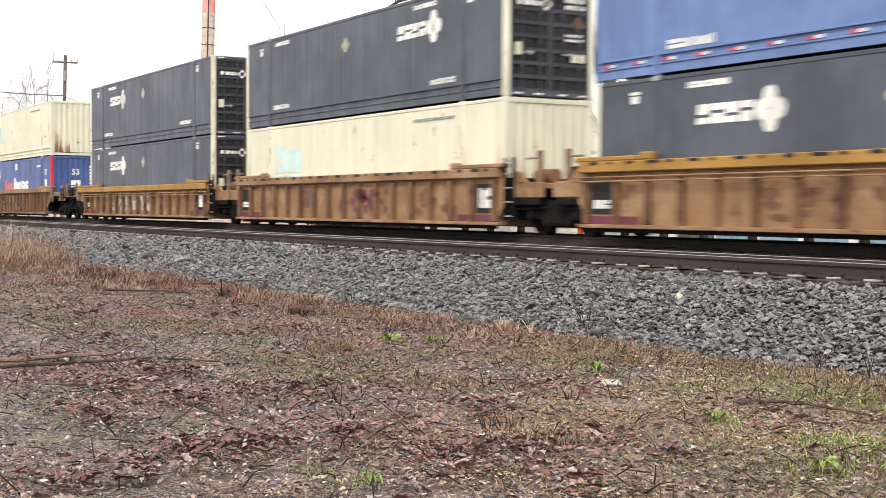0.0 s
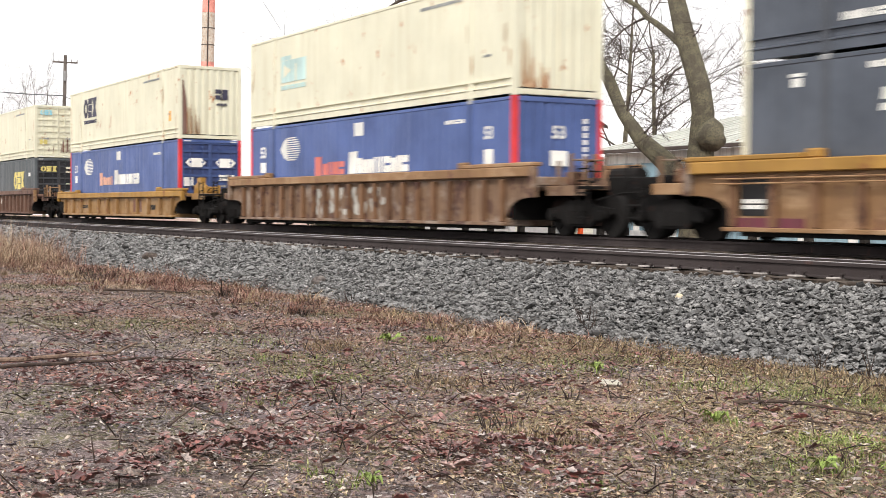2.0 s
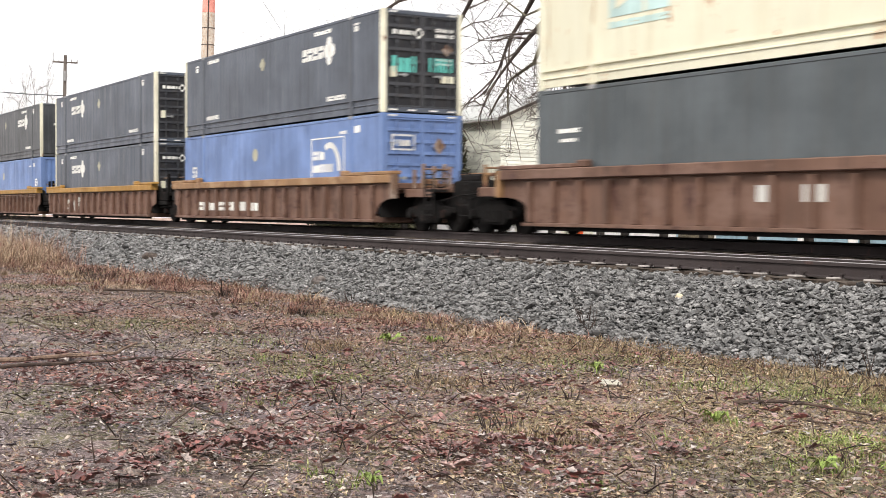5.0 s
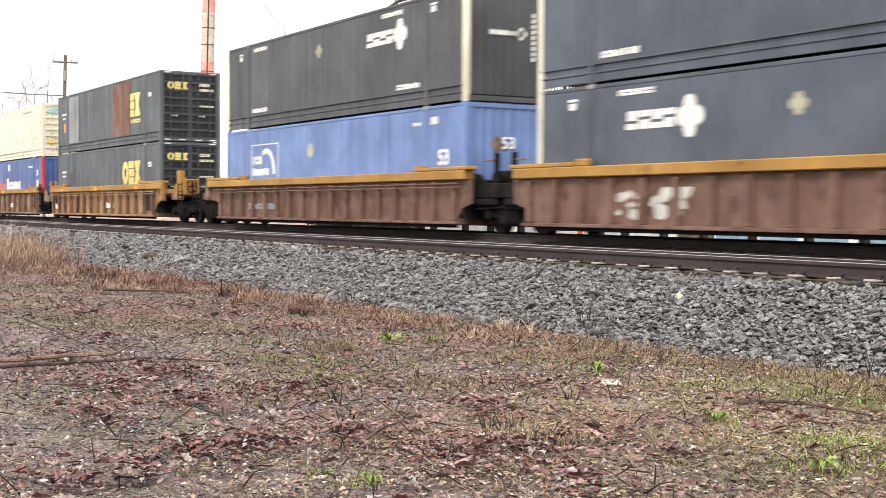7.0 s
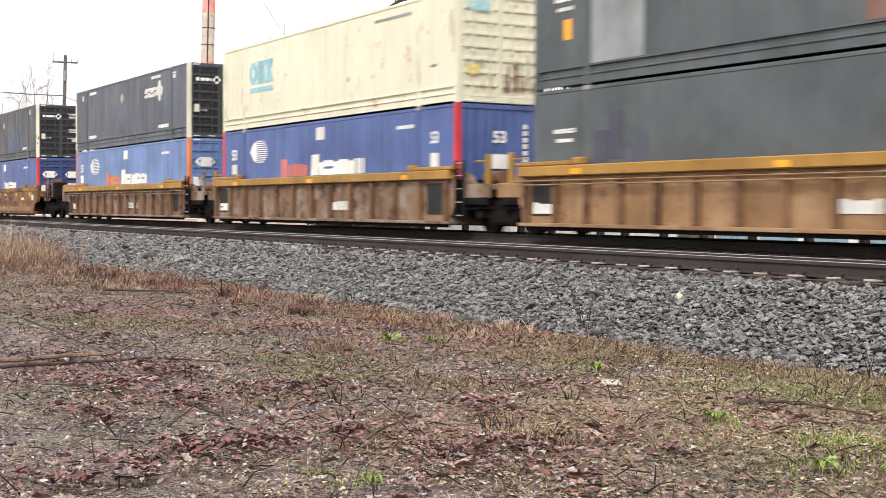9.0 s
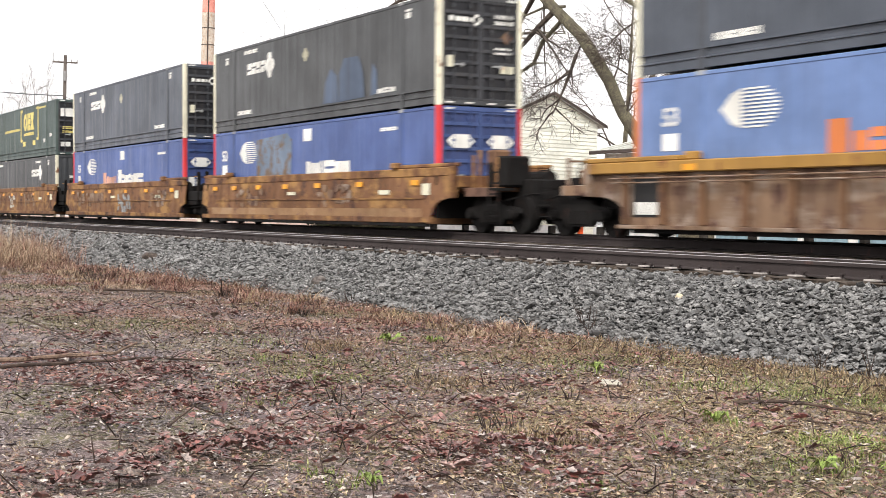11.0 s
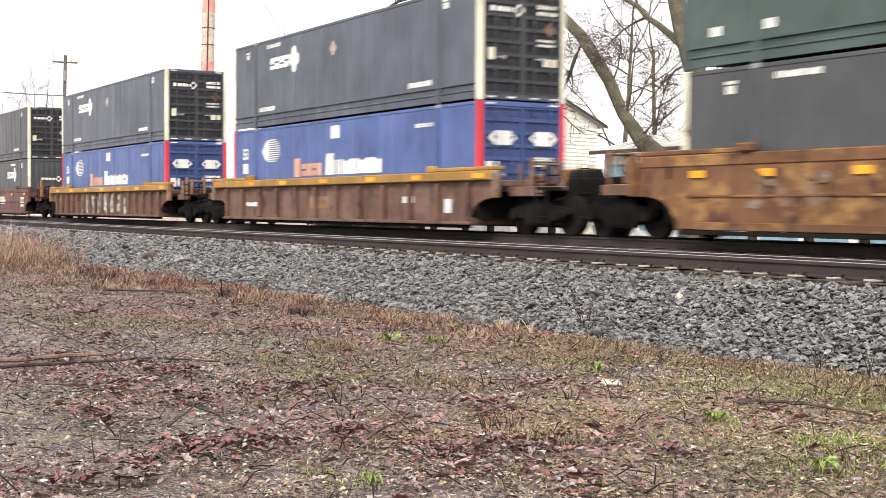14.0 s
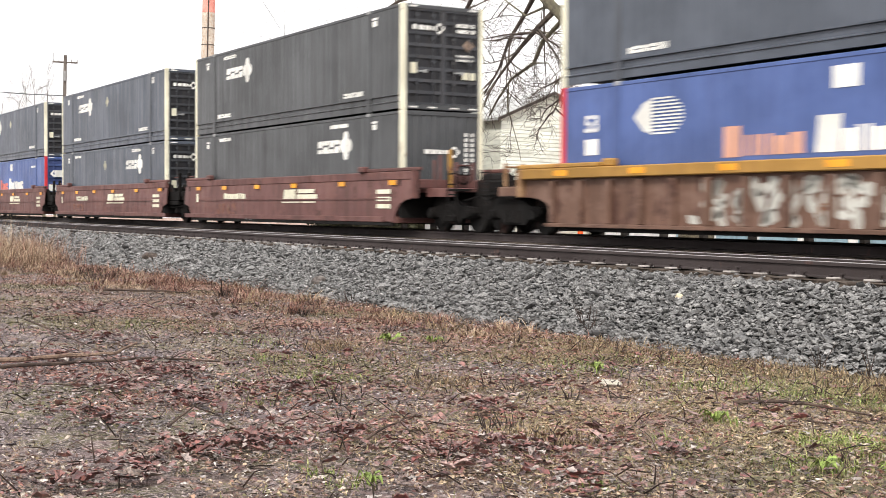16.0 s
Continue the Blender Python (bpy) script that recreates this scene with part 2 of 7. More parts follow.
col = mixed(nt, ramp(nt, noise_of(nt, v, 26.0, 5.0, 0.7), 0.62, 0.85), col, (0.525, 0.430, 0.420))
col = mixed(nt, ramp(nt, grit, 0.55, 0.95), col, (0.556, 0.458, 0.440))
nt.links.new(col, b.inputs["Base Color"])
b.inputs["Roughness"].default_value, b.inputs["Specular IOR Level"].default_value = 0.85, 0.3
bumped(nt, b, mixed(nt, 0.5, near, grit), 0.8, 0.03)
M["soil"] = m
# bed far darker than its stones: the shade of their gaps is painted in
M["shaded_bed"] = blotchy("ballast bed gap shade", (0.03, 0.03, 0.032), (0.06, 0.06, 0.06), 3.0, 0.9, (0.018, 0.018, 0.02), 0.8, 0.03)
M["tie"] = blotchy("weathered tie timber", (0.055, 0.042, 0.034), (0.10, 0.08, 0.065), 4.0, 0.9)


def profile_strip(name, rows, x0, x1, material, label, steps=1, category="", rough=0.0):
    """A sheet that follows a cross-section (y, z) along x."""
    xs = [x0 + (x1 - x0) * i / steps for i in range(steps + 1)]
    verts = np.array([(x, y, z + (rough * (noise.noise((x * 0.8, y * 0.8, 0)) + 0.4 * noise.noise((x * 3, y * 3, 5))) if rough else 0)) for x in xs for y, z in rows])
    n = len(rows)
    faces = np.array([(i * n + j, (i + 1) * n + j, (i + 1) * n + j + 1, i * n + j + 1) for i in range(steps) for j in range(n - 1)])
    return tagged(new(name, arrays(name, verts, faces, material)), label, category, "", "structure")


def ground_sheet():
    """One sheet to the horizon, finely and unevenly modelled on the verge."""
    xs = np.concatenate([[-1800, -400, -120], np.linspace(-60, -30, 40), np.linspace(-29.8, -2, 170), [40, 900]])
    ys = np.concatenate([[-900, -60], np.linspace(-18, -6.8, 110), [2, 60, 1500]])
    X, Y = np.meshgrid(xs, ys, indexing="ij")
    Z = np.full_like(X, GROUND_Z)
    for i in range(len(xs)):
        for j in range(len(ys)):
            if -60 <= xs[i] <= -2 and -18 <= ys[j] <= -6.8:
                Z[i, j] += -0.03 + 0.03 * noise.noise((xs[i] * 0.7, ys[j] * 0.7, 0)) + 0.022 * noise.noise((xs[i] * 2.9, ys[j] * 2.9, 4)) + 0.015 * noise.noise((xs[i] * 7, ys[j] * 7, 9))
    n = len(ys)
    verts = np.stack([X, Y, Z], -1).reshape(-1, 3)
    faces = np.array([(i * n + j, (i + 1) * n + j, (i + 1) * n + j + 1, i * n + j + 1) for i in range(len(xs) - 1) for j in range(n - 1)])
    return tagged(new("ground", arrays("ground", verts, faces, M["soil"])), "brown soil with thin grass and leaf litter", "ground", "", "structure")


ground = ground_sheet()
bed = profile_strip("ballast", [(-7.62, -1.16), (-7.3, -1.04), (-5.95, -0.45), (-5.6, -0.395), (-5.2, -0.38), (-0.6, -0.41), (-0.2, -0.24), (2.8, -0.24), (3.4, -0.26), (5.2, -1.16)], -700, 120, M["shaded_bed"], "crushed stone track bed, near-black for shade between its stones", 1, "ballast")

# rails: base, web and worn head
RAIL_TOPS = {"near": (-5.07, -3.63, -0.122), "train": (0.59, 2.08, 0.013)}


def rail(y, top, label):
    ob = thing("rail", label, "rail", "rails of the two tracks")
    x0, x1 = -700, 110
    foot = bmesh.new()
    prism(foot, [(y - 0.075, top - 0.195), (y + 0.075, top - 0.195), (y + 0.075, top - 0.180), (y + 0.012, top - 0.163), (y + 0.009, top - 0.048), (y - 0.009, top - 0.048), (y - 0.012, top - 0.163), (y - 0.075, top - 0.180)], x0, x1, "x")
    part("web", foot, M["rail_side"], ob)
    head = bmesh.new()
    prism(head, [(y - 0.036, top - 0.048), (y + 0.036, top - 0.048), (y + 0.036, top - 0.006), (y - 0.036, top - 0.006)], x0, x1, "x")
    part("head", head, M["rail_side"], ob)
    cap = bmesh.new()
    prism(cap, [(y - 0.035, top - 0.006), (y + 0.035, top - 0.006), (y + 0.028, top), (y - 0.028, top)], x0, x1, "x")
    part("running_surface", cap, M["rail_head"], ob, "polished steel running surface")
    return ob


for side in RAIL_TOPS.values():
    for y in side[:2]:
        rail(y, side[2] + (0.034 if y > 2 else 0), "rusty steel rail with polished head on ties")


# ---- shipping containers, 53 feet long ----
CL, CW, CH = 16.15, 2.59, 2.896
HX, HY = CL / 2, CW / 2
POST = 6.096


def corrugated(x0, x1, z0, z1, y, depth, pitch, side):
    """A panel with upright corrugations; side is -1 or 1, the way it faces."""
    bm = bmesh.new()
    pts = []
    x = x0
    n = max(1, round((x1 - x0) / pitch))
    p = (x1 - x0) / n
    for i in range(n):
        for f, d in ((0.0, 0), (0.42, 0), (0.5, 1), (0.92, 1)):
            pts.append((x0 + (i + f) * p, y - side * depth * d))
    pts.append((x1, y))
    lo = [bm.verts.new((a, b, z0)) for a, b in pts]
    hi = [bm.verts.new((a, b, z1)) for a, b in pts]
    for i in range(len(pts) - 1):
        bm.faces.new((lo[i], lo[i + 1], hi[i + 1], hi[i]) if side < 0 else (lo[i + 1], lo[i], hi[i], hi[i + 1]))
    return bm


def end_corrugated(x, depth, pitch):
    bm = corrugated(-HY + 0.14, HY - 0.14, 0.2, CH - 0.12, 0.0, depth, pitch, -1)
    for v in bm.verts:
        v.co = Vector((x - v.co.y, v.co.x, v.co.z))
    return bm


def door_mesh(y0, y1):
    """One door leaf: a plate."""
    return boxes(bmesh.new(), (HX - 0.1, HX - 0.055, y0, y1, 0.17, CH - 0.14))


def door_trim(y0, y1):
    """The raised rims and cross ribs of a door leaf."""
    rows = [(HX - 0.0545, HX - 0.012, y0, y0 + 0.07, 0.17, CH - 0.14), (HX - 0.0545, HX - 0.012, y1 - 0.07, y1, 0.17, CH - 0.14)]
    h = (CH - 0.31) / 8
    for i in range(9):
        z = 0.17 + i * h
        rows.append((HX - 0.0545, HX - 0.012, y0 + 0.071, y1 - 0.071, max(0.17, z - 0.045), min(CH - 0.14, z + 0.045)))
    return rows


def lock_rod(y):
    bm = tube(bmesh.new(), [(HX + 0.012, y, 0.12), (HX + 0.012, y, CH - 0.08)], 0.017, 8)
    for z in (0.2, 0.75, 1.35, 2.0, 2.6):
        boxes(bm, (HX - 0.011, HX + 0.03, y - 0.045, y + 0.045, z - 0.035, z + 0.035))
    return bm


def handle(y, d):
    return boxes(bmesh.new(), (HX + 0.025, HX + 0.045, min(y, y + d), max(y, y + d), 1.05, 1.09), (HX + 0.02, HX + 0.05, y + d * 0.8 - 0.03, y + d * 0.8 + 0.03, 1.02, 1.12))


def side_mark(ob, name, material, shapes, label="", top=-HY + 0.009, thick=0.006):
    """Flat applied shapes (x, z outlines) on the side that faces the camera."""
    bm = bmesh.new()
    for s in shapes:
        prism(bm, s, top - thick, top)
    o = part(name, bm, M[material], ob, label)
    return tagged(o, kind="stuff") if len(shapes) > 1 else o


def end_mark(ob, name, material, shapes, label="", out=0.0):
    bm = bmesh.new()
    for s in shapes:
        prism(bm, s, HX - 0.012 + out, HX - 0.006 + out, "x")
    o = part(name, bm, M[material], ob, label)
    return tagged(o, kind="stuff") if len(shapes) > 1 else o


def rect(x0, x1, z0, z1, slant=0.0):
    return [(x0, z0), (x1, z0), (x1 + slant, z1), (x0 + slant, z1)]


def blocks(x0, x1, z0, z1, n, seed, slant=0.0, gap=0.12):
    """A row of n plain block shapes as wide and heavy as the lettering they stand for."""
    rng = random.Random(seed)
    out = []
    w = (x1 - x0) / n
    h = z1 - z0
    for i in range(n):
        a, b = x0 + i * w, x0 + (i + 1 - gap) * w
        s = (b - a) * 0.36
        kind = rng.randrange(4)
        if kind == 0:
            out += [rect(a, b, z0, z0 + h * 0.42, slant * 0.4), rect(a, b, z0 + h * 0.58, z1, slant * 0.4)]
        elif kind == 1:
            out += [rect(a, a + s, z0, z1, slant), rect(b - s, b, z0, z1, slant)]
        else:
            out += [rect(a, b, z0, z1 - (h * 0.12 if kind == 2 else 0), slant)]
    return out


def diamond(x, z, r, hole=0.42, squash=1.0):
    """A ring of four lobes round a hole."""
    out = []
    for k in range(4):
        a = math.pi / 2 * k
        c, s = math.cos(a), math.sin(a)
        pts = [(hole * r, 0), (0.6 * r, -0.46 * r), (0.92 * r, -0.3 * r), (1.02 * r, 0), (0.92 * r, 0.3 * r), (0.6 * r, 0.46 * r)]
        out.append([(x + (p * c - q * s) * squash, z + p * s + q * c) for p, q in pts])
        a += math.pi / 4
        c, s = math.cos(a), math.sin(a)
        out.append([(x + (p * c - q * s) * squash, z + p * s + q * c) for p, q in [(hole * r, -0.16 * r), (0.68 * r, -0.15 * r), (0.68 * r, 0.15 * r), (hole * r, 0.16 * r)]])
    return out


def disc_outline(x, z, rx, rz, n=14):
    return [(x + rx * math.cos(2 * math.pi * i / n), z + rz * math.sin(2 * math.pi * i / n)) for i in range(n)]


# leaf paint, darkened further for shade in the recesses, then the lighter ribs
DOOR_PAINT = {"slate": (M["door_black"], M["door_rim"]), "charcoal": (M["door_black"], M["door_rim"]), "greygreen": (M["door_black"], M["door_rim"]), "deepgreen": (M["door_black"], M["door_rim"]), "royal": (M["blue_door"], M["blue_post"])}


def numerals(ob, text, material, x, z, size, end=False):
    """Numerals that stand on the side or, with end, on the end wall."""
    cu = bpy.data.curves.new("numerals", "FONT")
    cu.body, cu.size, cu.extrude, cu.align_x, cu.offset = text, size, 0.003, "CENTER", 0.012
    tmp = new("tmp", cu)
    me = bpy.data.meshes.new_from_object(tmp)
    bpy.data.objects.remove(tmp)
    me.materials.clear()
    me.materials.append(M[material])
    o = new("size_mark", me)
    o.parent = ob
    o.matrix_basis = pose(HX - 0.008, x, z, 90, 0, 90) if end else pose(x, -HY + 0.004, z, 90, 0, 0)
    return o


def container(body, post, front, label, deep=0.006, lower_band=True, roof=None):
    """A 53-foot box. front: 'doors' or 'wall', the end that leads."""
    ob = thing("shipping_container", label, "container", "containers on the train")
    mb, mp = M[body], M[post]
    band = 0.44
    for s, nm in ((-1, "n"), (1, "f")):
        y = s * (HY - 0.012)
        part("side_panel", lambda: corrugated(-POST + 0.09, POST - 0.09, band, CH - 0.1, y, deep, 0.30, s), mb, ob, "", ("mid", nm, deep))
        for e in (-1, 1):
            a, b2 = (POST + 0.09, HX - 0.17)
            part("side_panel", lambda: corrugated(min(e * a, e * b2), max(e * a, e * b2), band, CH - 0.1, y, deep, 0.30, s), mb, ob, "", ("tip", nm, e, deep))
        part("top_rail", lambda: box((-HX + 0.16, HX - 0.16, min(s * HY, s * (HY - 0.07)), max(s * HY, s * (HY - 0.07)), CH - 0.1, CH - 0.015), bevel=0.012), mb, ob, "", ("top", nm))

        def bottom():
            """A pressed rail: lip, web and foot in one profile."""
            prof = [(HY + 0.012, 0.45), (HY + 0.012, 0.415), (HY - 0.045, 0.40), (HY - 0.045, 0.275), (HY + 0.008, 0.255), (HY + 0.008, 0.235), (HY - 0.02, 0.225), (HY - 0.02, 0.05), (HY - 0.09, 0.05), (HY - 0.09, 0.45)]
            return prism(bmesh.new(), [(s * a, b3) for a, b3 in prof], -HX + 0.165, HX - 0.165, "x")
        part("bottom_rail", bottom, mb, ob, "", ("bottom", nm))
        for e in (-1, 1):
            # slate and royal posts take a darker copy of the body colour
            part("stacking_post", lambda: box((e * POST - 0.09, e * POST + 0.09, min(s * HY, s * (HY - 0.1)) - 0.014, max(s * HY, s * (HY - 0.1)) + 0.014, 0.0, CH - 0.004), bevel=0.02), {"slate": M["slate_post"], "royal": M["blue_post"]}.get(body, mb), ob, "", ("post", nm, e))
            part("corner_casting", lambda: box((e * POST - 0.105, e * POST + 0.105, min(s * HY, s * (HY - 0.16)) - 0.018, max(s * HY, s * (HY - 0.16)) + 0.018, CH - 0.1, CH), bevel=0.01), M["galvanised"] if body != "cream" else M["cream_post"], ob, "", ("cast", nm, e))
            w = 0.17
            part("corner_post", lambda: box((min(e * HX, e * (HX - w)), max(e * HX, e * (HX - w)), min(s * HY, s * (HY - 0.13)) - 0.003, max(s * HY, s * (HY - 0.13)) + 0.003, 0.0, CH), bevel=0.01), mp, ob, "", ("corner", nm, e))
    part("roof", lambda: box((-HX + 0.16, HX - 0.16, -HY + 0.07, HY - 0.07, CH - 0.06, CH - 0.03)), mb, ob, "", "roof")
    part("floor", lambda: box((-HX + 0.1, HX - 0.1, -HY + 0.08, HY - 0.08, 0.14, 0.22)), M["black"], ob, "", "floor")
    part("end_wall", lambda: box((-HX + 0.03, -HX + 0.06, -HY + 0.13, HY - 0.13, 0.15, CH - 0.06)), mb, ob, "", "back")
    part("header", lambda: box((HX - 0.1, HX - 0.004, -HY + 0.13, HY - 0.13, CH - 0.13, CH - 0.01), bevel=0.01), mp if front == "wall" and post == "cream" else mb, ob, "", "header")
    part("sill", lambda: box((HX - 0.1, HX - 0.004, -HY + 0.13, HY - 0.13, 0.03, 0.165), bevel=0.01), mb, ob, "", "sill")
    if front == "doors":
        for i, (y0, y1) in enumerate(((-HY + 0.135, -0.008), (0.008, HY - 0.135))):
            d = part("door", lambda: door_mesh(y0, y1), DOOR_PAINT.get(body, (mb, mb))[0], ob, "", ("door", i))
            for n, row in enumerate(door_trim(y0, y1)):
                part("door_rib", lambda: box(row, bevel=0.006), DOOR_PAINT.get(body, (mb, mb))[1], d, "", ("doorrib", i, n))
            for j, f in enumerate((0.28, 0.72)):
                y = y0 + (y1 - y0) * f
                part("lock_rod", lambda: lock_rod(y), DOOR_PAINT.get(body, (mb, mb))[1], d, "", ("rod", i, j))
            part("door_handle", lambda: handle(y0 + (y1 - y0) * 0.28, 0.3), M["galvanised"], d, "", ("grip", i))
        end_mark(ob, "reflector", "white", [rect(y - 0.13, y + 0.13, 0.07, 0.11) for y in (-0.95, -0.35, 0.35, 0.95)] + [rect(y - 0.14, y + 0.14, CH - 0.09, CH - 0.05) for y in (-0.95, 0.95)], "white reflective strip", 0.012)
    else:
        part("front_wall", lambda: end_corrugated(HX - 0.02, 0.03, 0.28), mb, ob, "", "frontwall")
    return ob


def slabs(x0, z):
    """Four slanted blocks, each split by a slot."""
    out = []
    for k, w in enumerate((0.34, 0.36, 0.34, 0.32)):
        a, c = x0 + 0.39 * k, z + (0.03 if k % 2 else -0.04)
        out += [rect(a, a + w, z - 0.19, c - 0.03, 0.03), rect(a + 0.03, a + w + 0.03, c + 0.03, z + 0.19, 0.03)]
    return out


def marks_umax(ob, at_front, seed, diamond_mid=True, lead="doors", raised=2.05):
    """White block lettering with a four-lobed emblem, number bars, and a yellow emblem in the middle."""
    x0 = 2.7 if at_front else -4.9
    z = raised
    side_mark(ob, "emblem", "white", slabs(x0, z) + diamond(x0 + 1.95, z, 0.42, 0.05, 0.92), "white block emblem with four-lobed ring")
    nx = x0 - 0.25
    bars = blocks(nx if not at_front else x0 + 0.9, nx + 1.15 if not at_front else x0 + 2.1, 2.58, 2.70, 7, seed)
    if at_front:
        bars += blocks(-5.6, -4.5, 2.58, 2.70, 7, seed + 4)
    bars += blocks(4.5, 5.75, 0.53, 0.67, 8, seed + 1) + blocks(-5.75, -4.5, 0.53, 0.67, 8, seed + 2)
    bars += [rect(6.3, 6.62, 2.60, 2.66), rect(6.33, 6.58, 2.42, 2.57), rect(-6.9, -6.6, 2.56, 2.62), rect(-6.86, -6.64, 2.38, 2.53)]
    side_mark(ob, "marking", "white", bars, "white number bars")
    if diamond_mid:
        side_mark(ob, "badge", "badge", diamond(-0.48 if at_front else -0.12, 2.1, 0.21, 0.05), "pale yellow four-lobed badge")
    if lead == "doors":
        end_mark(ob, "end_emblem", "white", [rect(-0.98, -0.82, 2.2, 2.33), rect(-0.79, -0.62, 2.2, 2.32), rect(-0.59, -0.45, 2.2, 2.32), rect(-0.42, -0.3, 2.2, 2.31)] + [[(-a, b) for a, b in s] for s in diamond(0.14, 2.26, 0.15, 0.5)][:8], "white block emblem", 0.012)
        end_mark(ob, "end_marking", "white", blocks(0.42, 1.0, 2.34, 2.44, 5, seed) + blocks(0.42, 1.02, 2.18, 2.28, 7, seed + 3) + blocks(0.42, 0.95, 1.52, 1.58, 6, 3) + blocks(0.42, 0.95, 1.4, 1.46, 6, 4), "white number bars", 0.012)
        end_mark(ob, "plate", "cream", [rect(-1.05, -0.85, 1.0, 1.3), rect(0.6, 1.02, 0.9, 1.1)], "cream data plate", 0.012)
        end_mark(ob, "end_badge", "tan_car", [[(0.62, 1.85), (0.8, 1.66), (0.98, 1.85), (0.8, 2.04)]], "tan diamond placard", 0.012)
    else:
        end_mark(ob, "end_emblem", "white", [rect(-0.6, -0.42, 1.72, 1.84), rect(-0.39, -0.2, 1.72, 1.84), rect(-0.17, -0.02, 1.72, 1.84), rect(0.02, 0.16, 1.73, 1.83)] + diamond(0.36, 1.78, 0.16, 0.5), "white block emblem", 0.012)
        end_mark(ob, "end_marking", "white", [rect(0.7, 0.78, 1.1 + i * 0.14, 1.2 + i * 0.14) for i in range(9)] + [rect(0.9, 0.98, 1.1 + i * 0.14, 1.2 + i * 0.14) for i in range(9)], "white upright number bars", 0.012)


def marks_pacer(ob, seed, faded=False, lead="doors", patch=False):
    stripes = []
    for i in range(11):
        zz = 1.75 + i * 0.07
        h = math.sqrt(max(0.02, 1 - ((zz - 2.1) / 0.42) ** 2))
        stripes.append(rect(-4.98, -4.75 + 0.72 * h, zz - 0.017, zz + 0.017))
    disc = [[(-5.55, 2.1), (-5.25, 1.82), (-4.99, 1.74), (-4.99, 2.46), (-5.25, 2.38)]]
    side_mark(ob, "emblem", "white", disc + stripes, "white striped half-moon emblem")
    if not patch:
        side_mark(ob, "red_lettering", "orange_mark" if faded else "peach" if seed in (9, 27, 31, 33) else "faded_red", [rect(-2.9, -2.45, 1.2, 1.78)] + blocks(-2.35, -0.85, 1.22, 1.6, 4, seed), "block lettering in faded red")
    lett = [rect(-0.62, -0.1, 1.22, 1.86, 0.06)] + blocks(-0.04, 3.0, 1.22, 1.66, 9, seed + 2, 0.0, 0.08)
    side_mark(ob, "white_lettering", "white", lett[1:] if patch else lett, "white block lettering")
    side_mark(ob, "marking", "white", [rect(-0.25, 0.33, 2.3, 2.68), rect(-7.2, -6.75, 1.38, 1.72), *blocks(4.9, 5.85, 2.36, 2.46, 7, seed)], "white label squares")
    numerals(ob, "53", "white", -6.97, 1.88, 0.5)
    if lead == "doors":
        hexes = [[(c - 0.42, 1.98), (c - 0.24, 1.8), (c + 0.24, 1.8), (c + 0.42, 1.98), (c + 0.24, 2.16), (c - 0.24, 2.16)] for c in (-0.62, 0.62)]
        end_mark(ob, "end_emblem", "white", hexes, "white hexagon sticker", 0.03)
        end_mark(ob, "end_marking", "white", blocks(0.35, 1.0, 1.42, 1.52, 7, seed) + blocks(0.35, 1.0, 1.28, 1.38, 7, seed + 5) + [rect(-1.1, -0.72, 1.05, 1.4)], "white number bars", 0.012)
    else:
        numerals(ob, "53", "white", 0.0, 1.92, 0.42, True)
        numerals(ob, "53", "white", 6.95, 1.92, 0.42)
        end_mark(ob, "plate", "white", [rect(-0.25, 0.25, 1.25, 1.62)], "white label square", 0.012)
        side_mark(ob, "plate", "white", [rect(6.75, 7.15, 1.28, 1.66)], "white label square")
        end_mark(ob, "end_marking", "white", [rect(0.72, 0.84, 1.1 + i * 0.17, 1.22 + i * 0.17) for i in range(8)], "white upright number bars", 0.012)


def trio(x0, x1, z0, z1):
    """Three heavy shapes in a row: a ring, three stacked bars and an hourglass."""
    w, h = (x1 - x0) / 3, z1 - z0
    cx, cz = x0 + w * 0.5, z0 + h * 0.5
    arc = [math.radians(a) for a in range(22, 383, 45)]
    outer = [(cx + w * 0.5 * math.cos(a) * 1.04, cz + h * 0.5 * math.sin(a) * 1.06) for a in arc]
    inner = [(cx + w * 0.2 * math.cos(a), cz + h * 0.24 * math.sin(a)) for a in arc]
    out = [[outer[i], outer[i + 1], inner[i + 1], inner[i]] for i in range(8)]
    a = x0 + w * 1.06
    out += [rect(a, a + w * 0.88, z1 - h * 0.3, z1), rect(a + w * 0.04, a + w * 0.9, z0 + h * 0.34, z0 + h * 0.66), rect(a, a + w * 0.86, z0, z0 + h * 0.3)]
    a, c = x0 + w * 2.02, x0 + w * 2.5
    out += [[(a, z1), (c - w * 0.2, cz), (c + w * 0.2, cz), (x1, z1)], [(a, z0), (x1, z0), (c + w * 0.2, cz - 0.001), (c - w * 0.2, cz - 0.001)]]
    return out


def marks_block(ob, material, x0, x1, z0, z1, seed, sub=True, slant=0.12):
    """A large three-letter mark drawn as heavy blocks, with a thin line of lettering under it."""
    s = trio(x0, x1, z0, z1)
    side_mark(ob, "emblem", material, s, "heavy block emblem")
    if sub:
        side_mark(ob, "lettering", material, blocks(x0 + 0.05, x1, z0 - 0.28, z0 - 0.12, 10, seed), "thin block lettering")


def end_block(ob, material, y0, y1, z0, z1):
    end_mark(ob, "end_emblem", material, trio(y0, y1, z0, z1), "block emblem", 0.012)


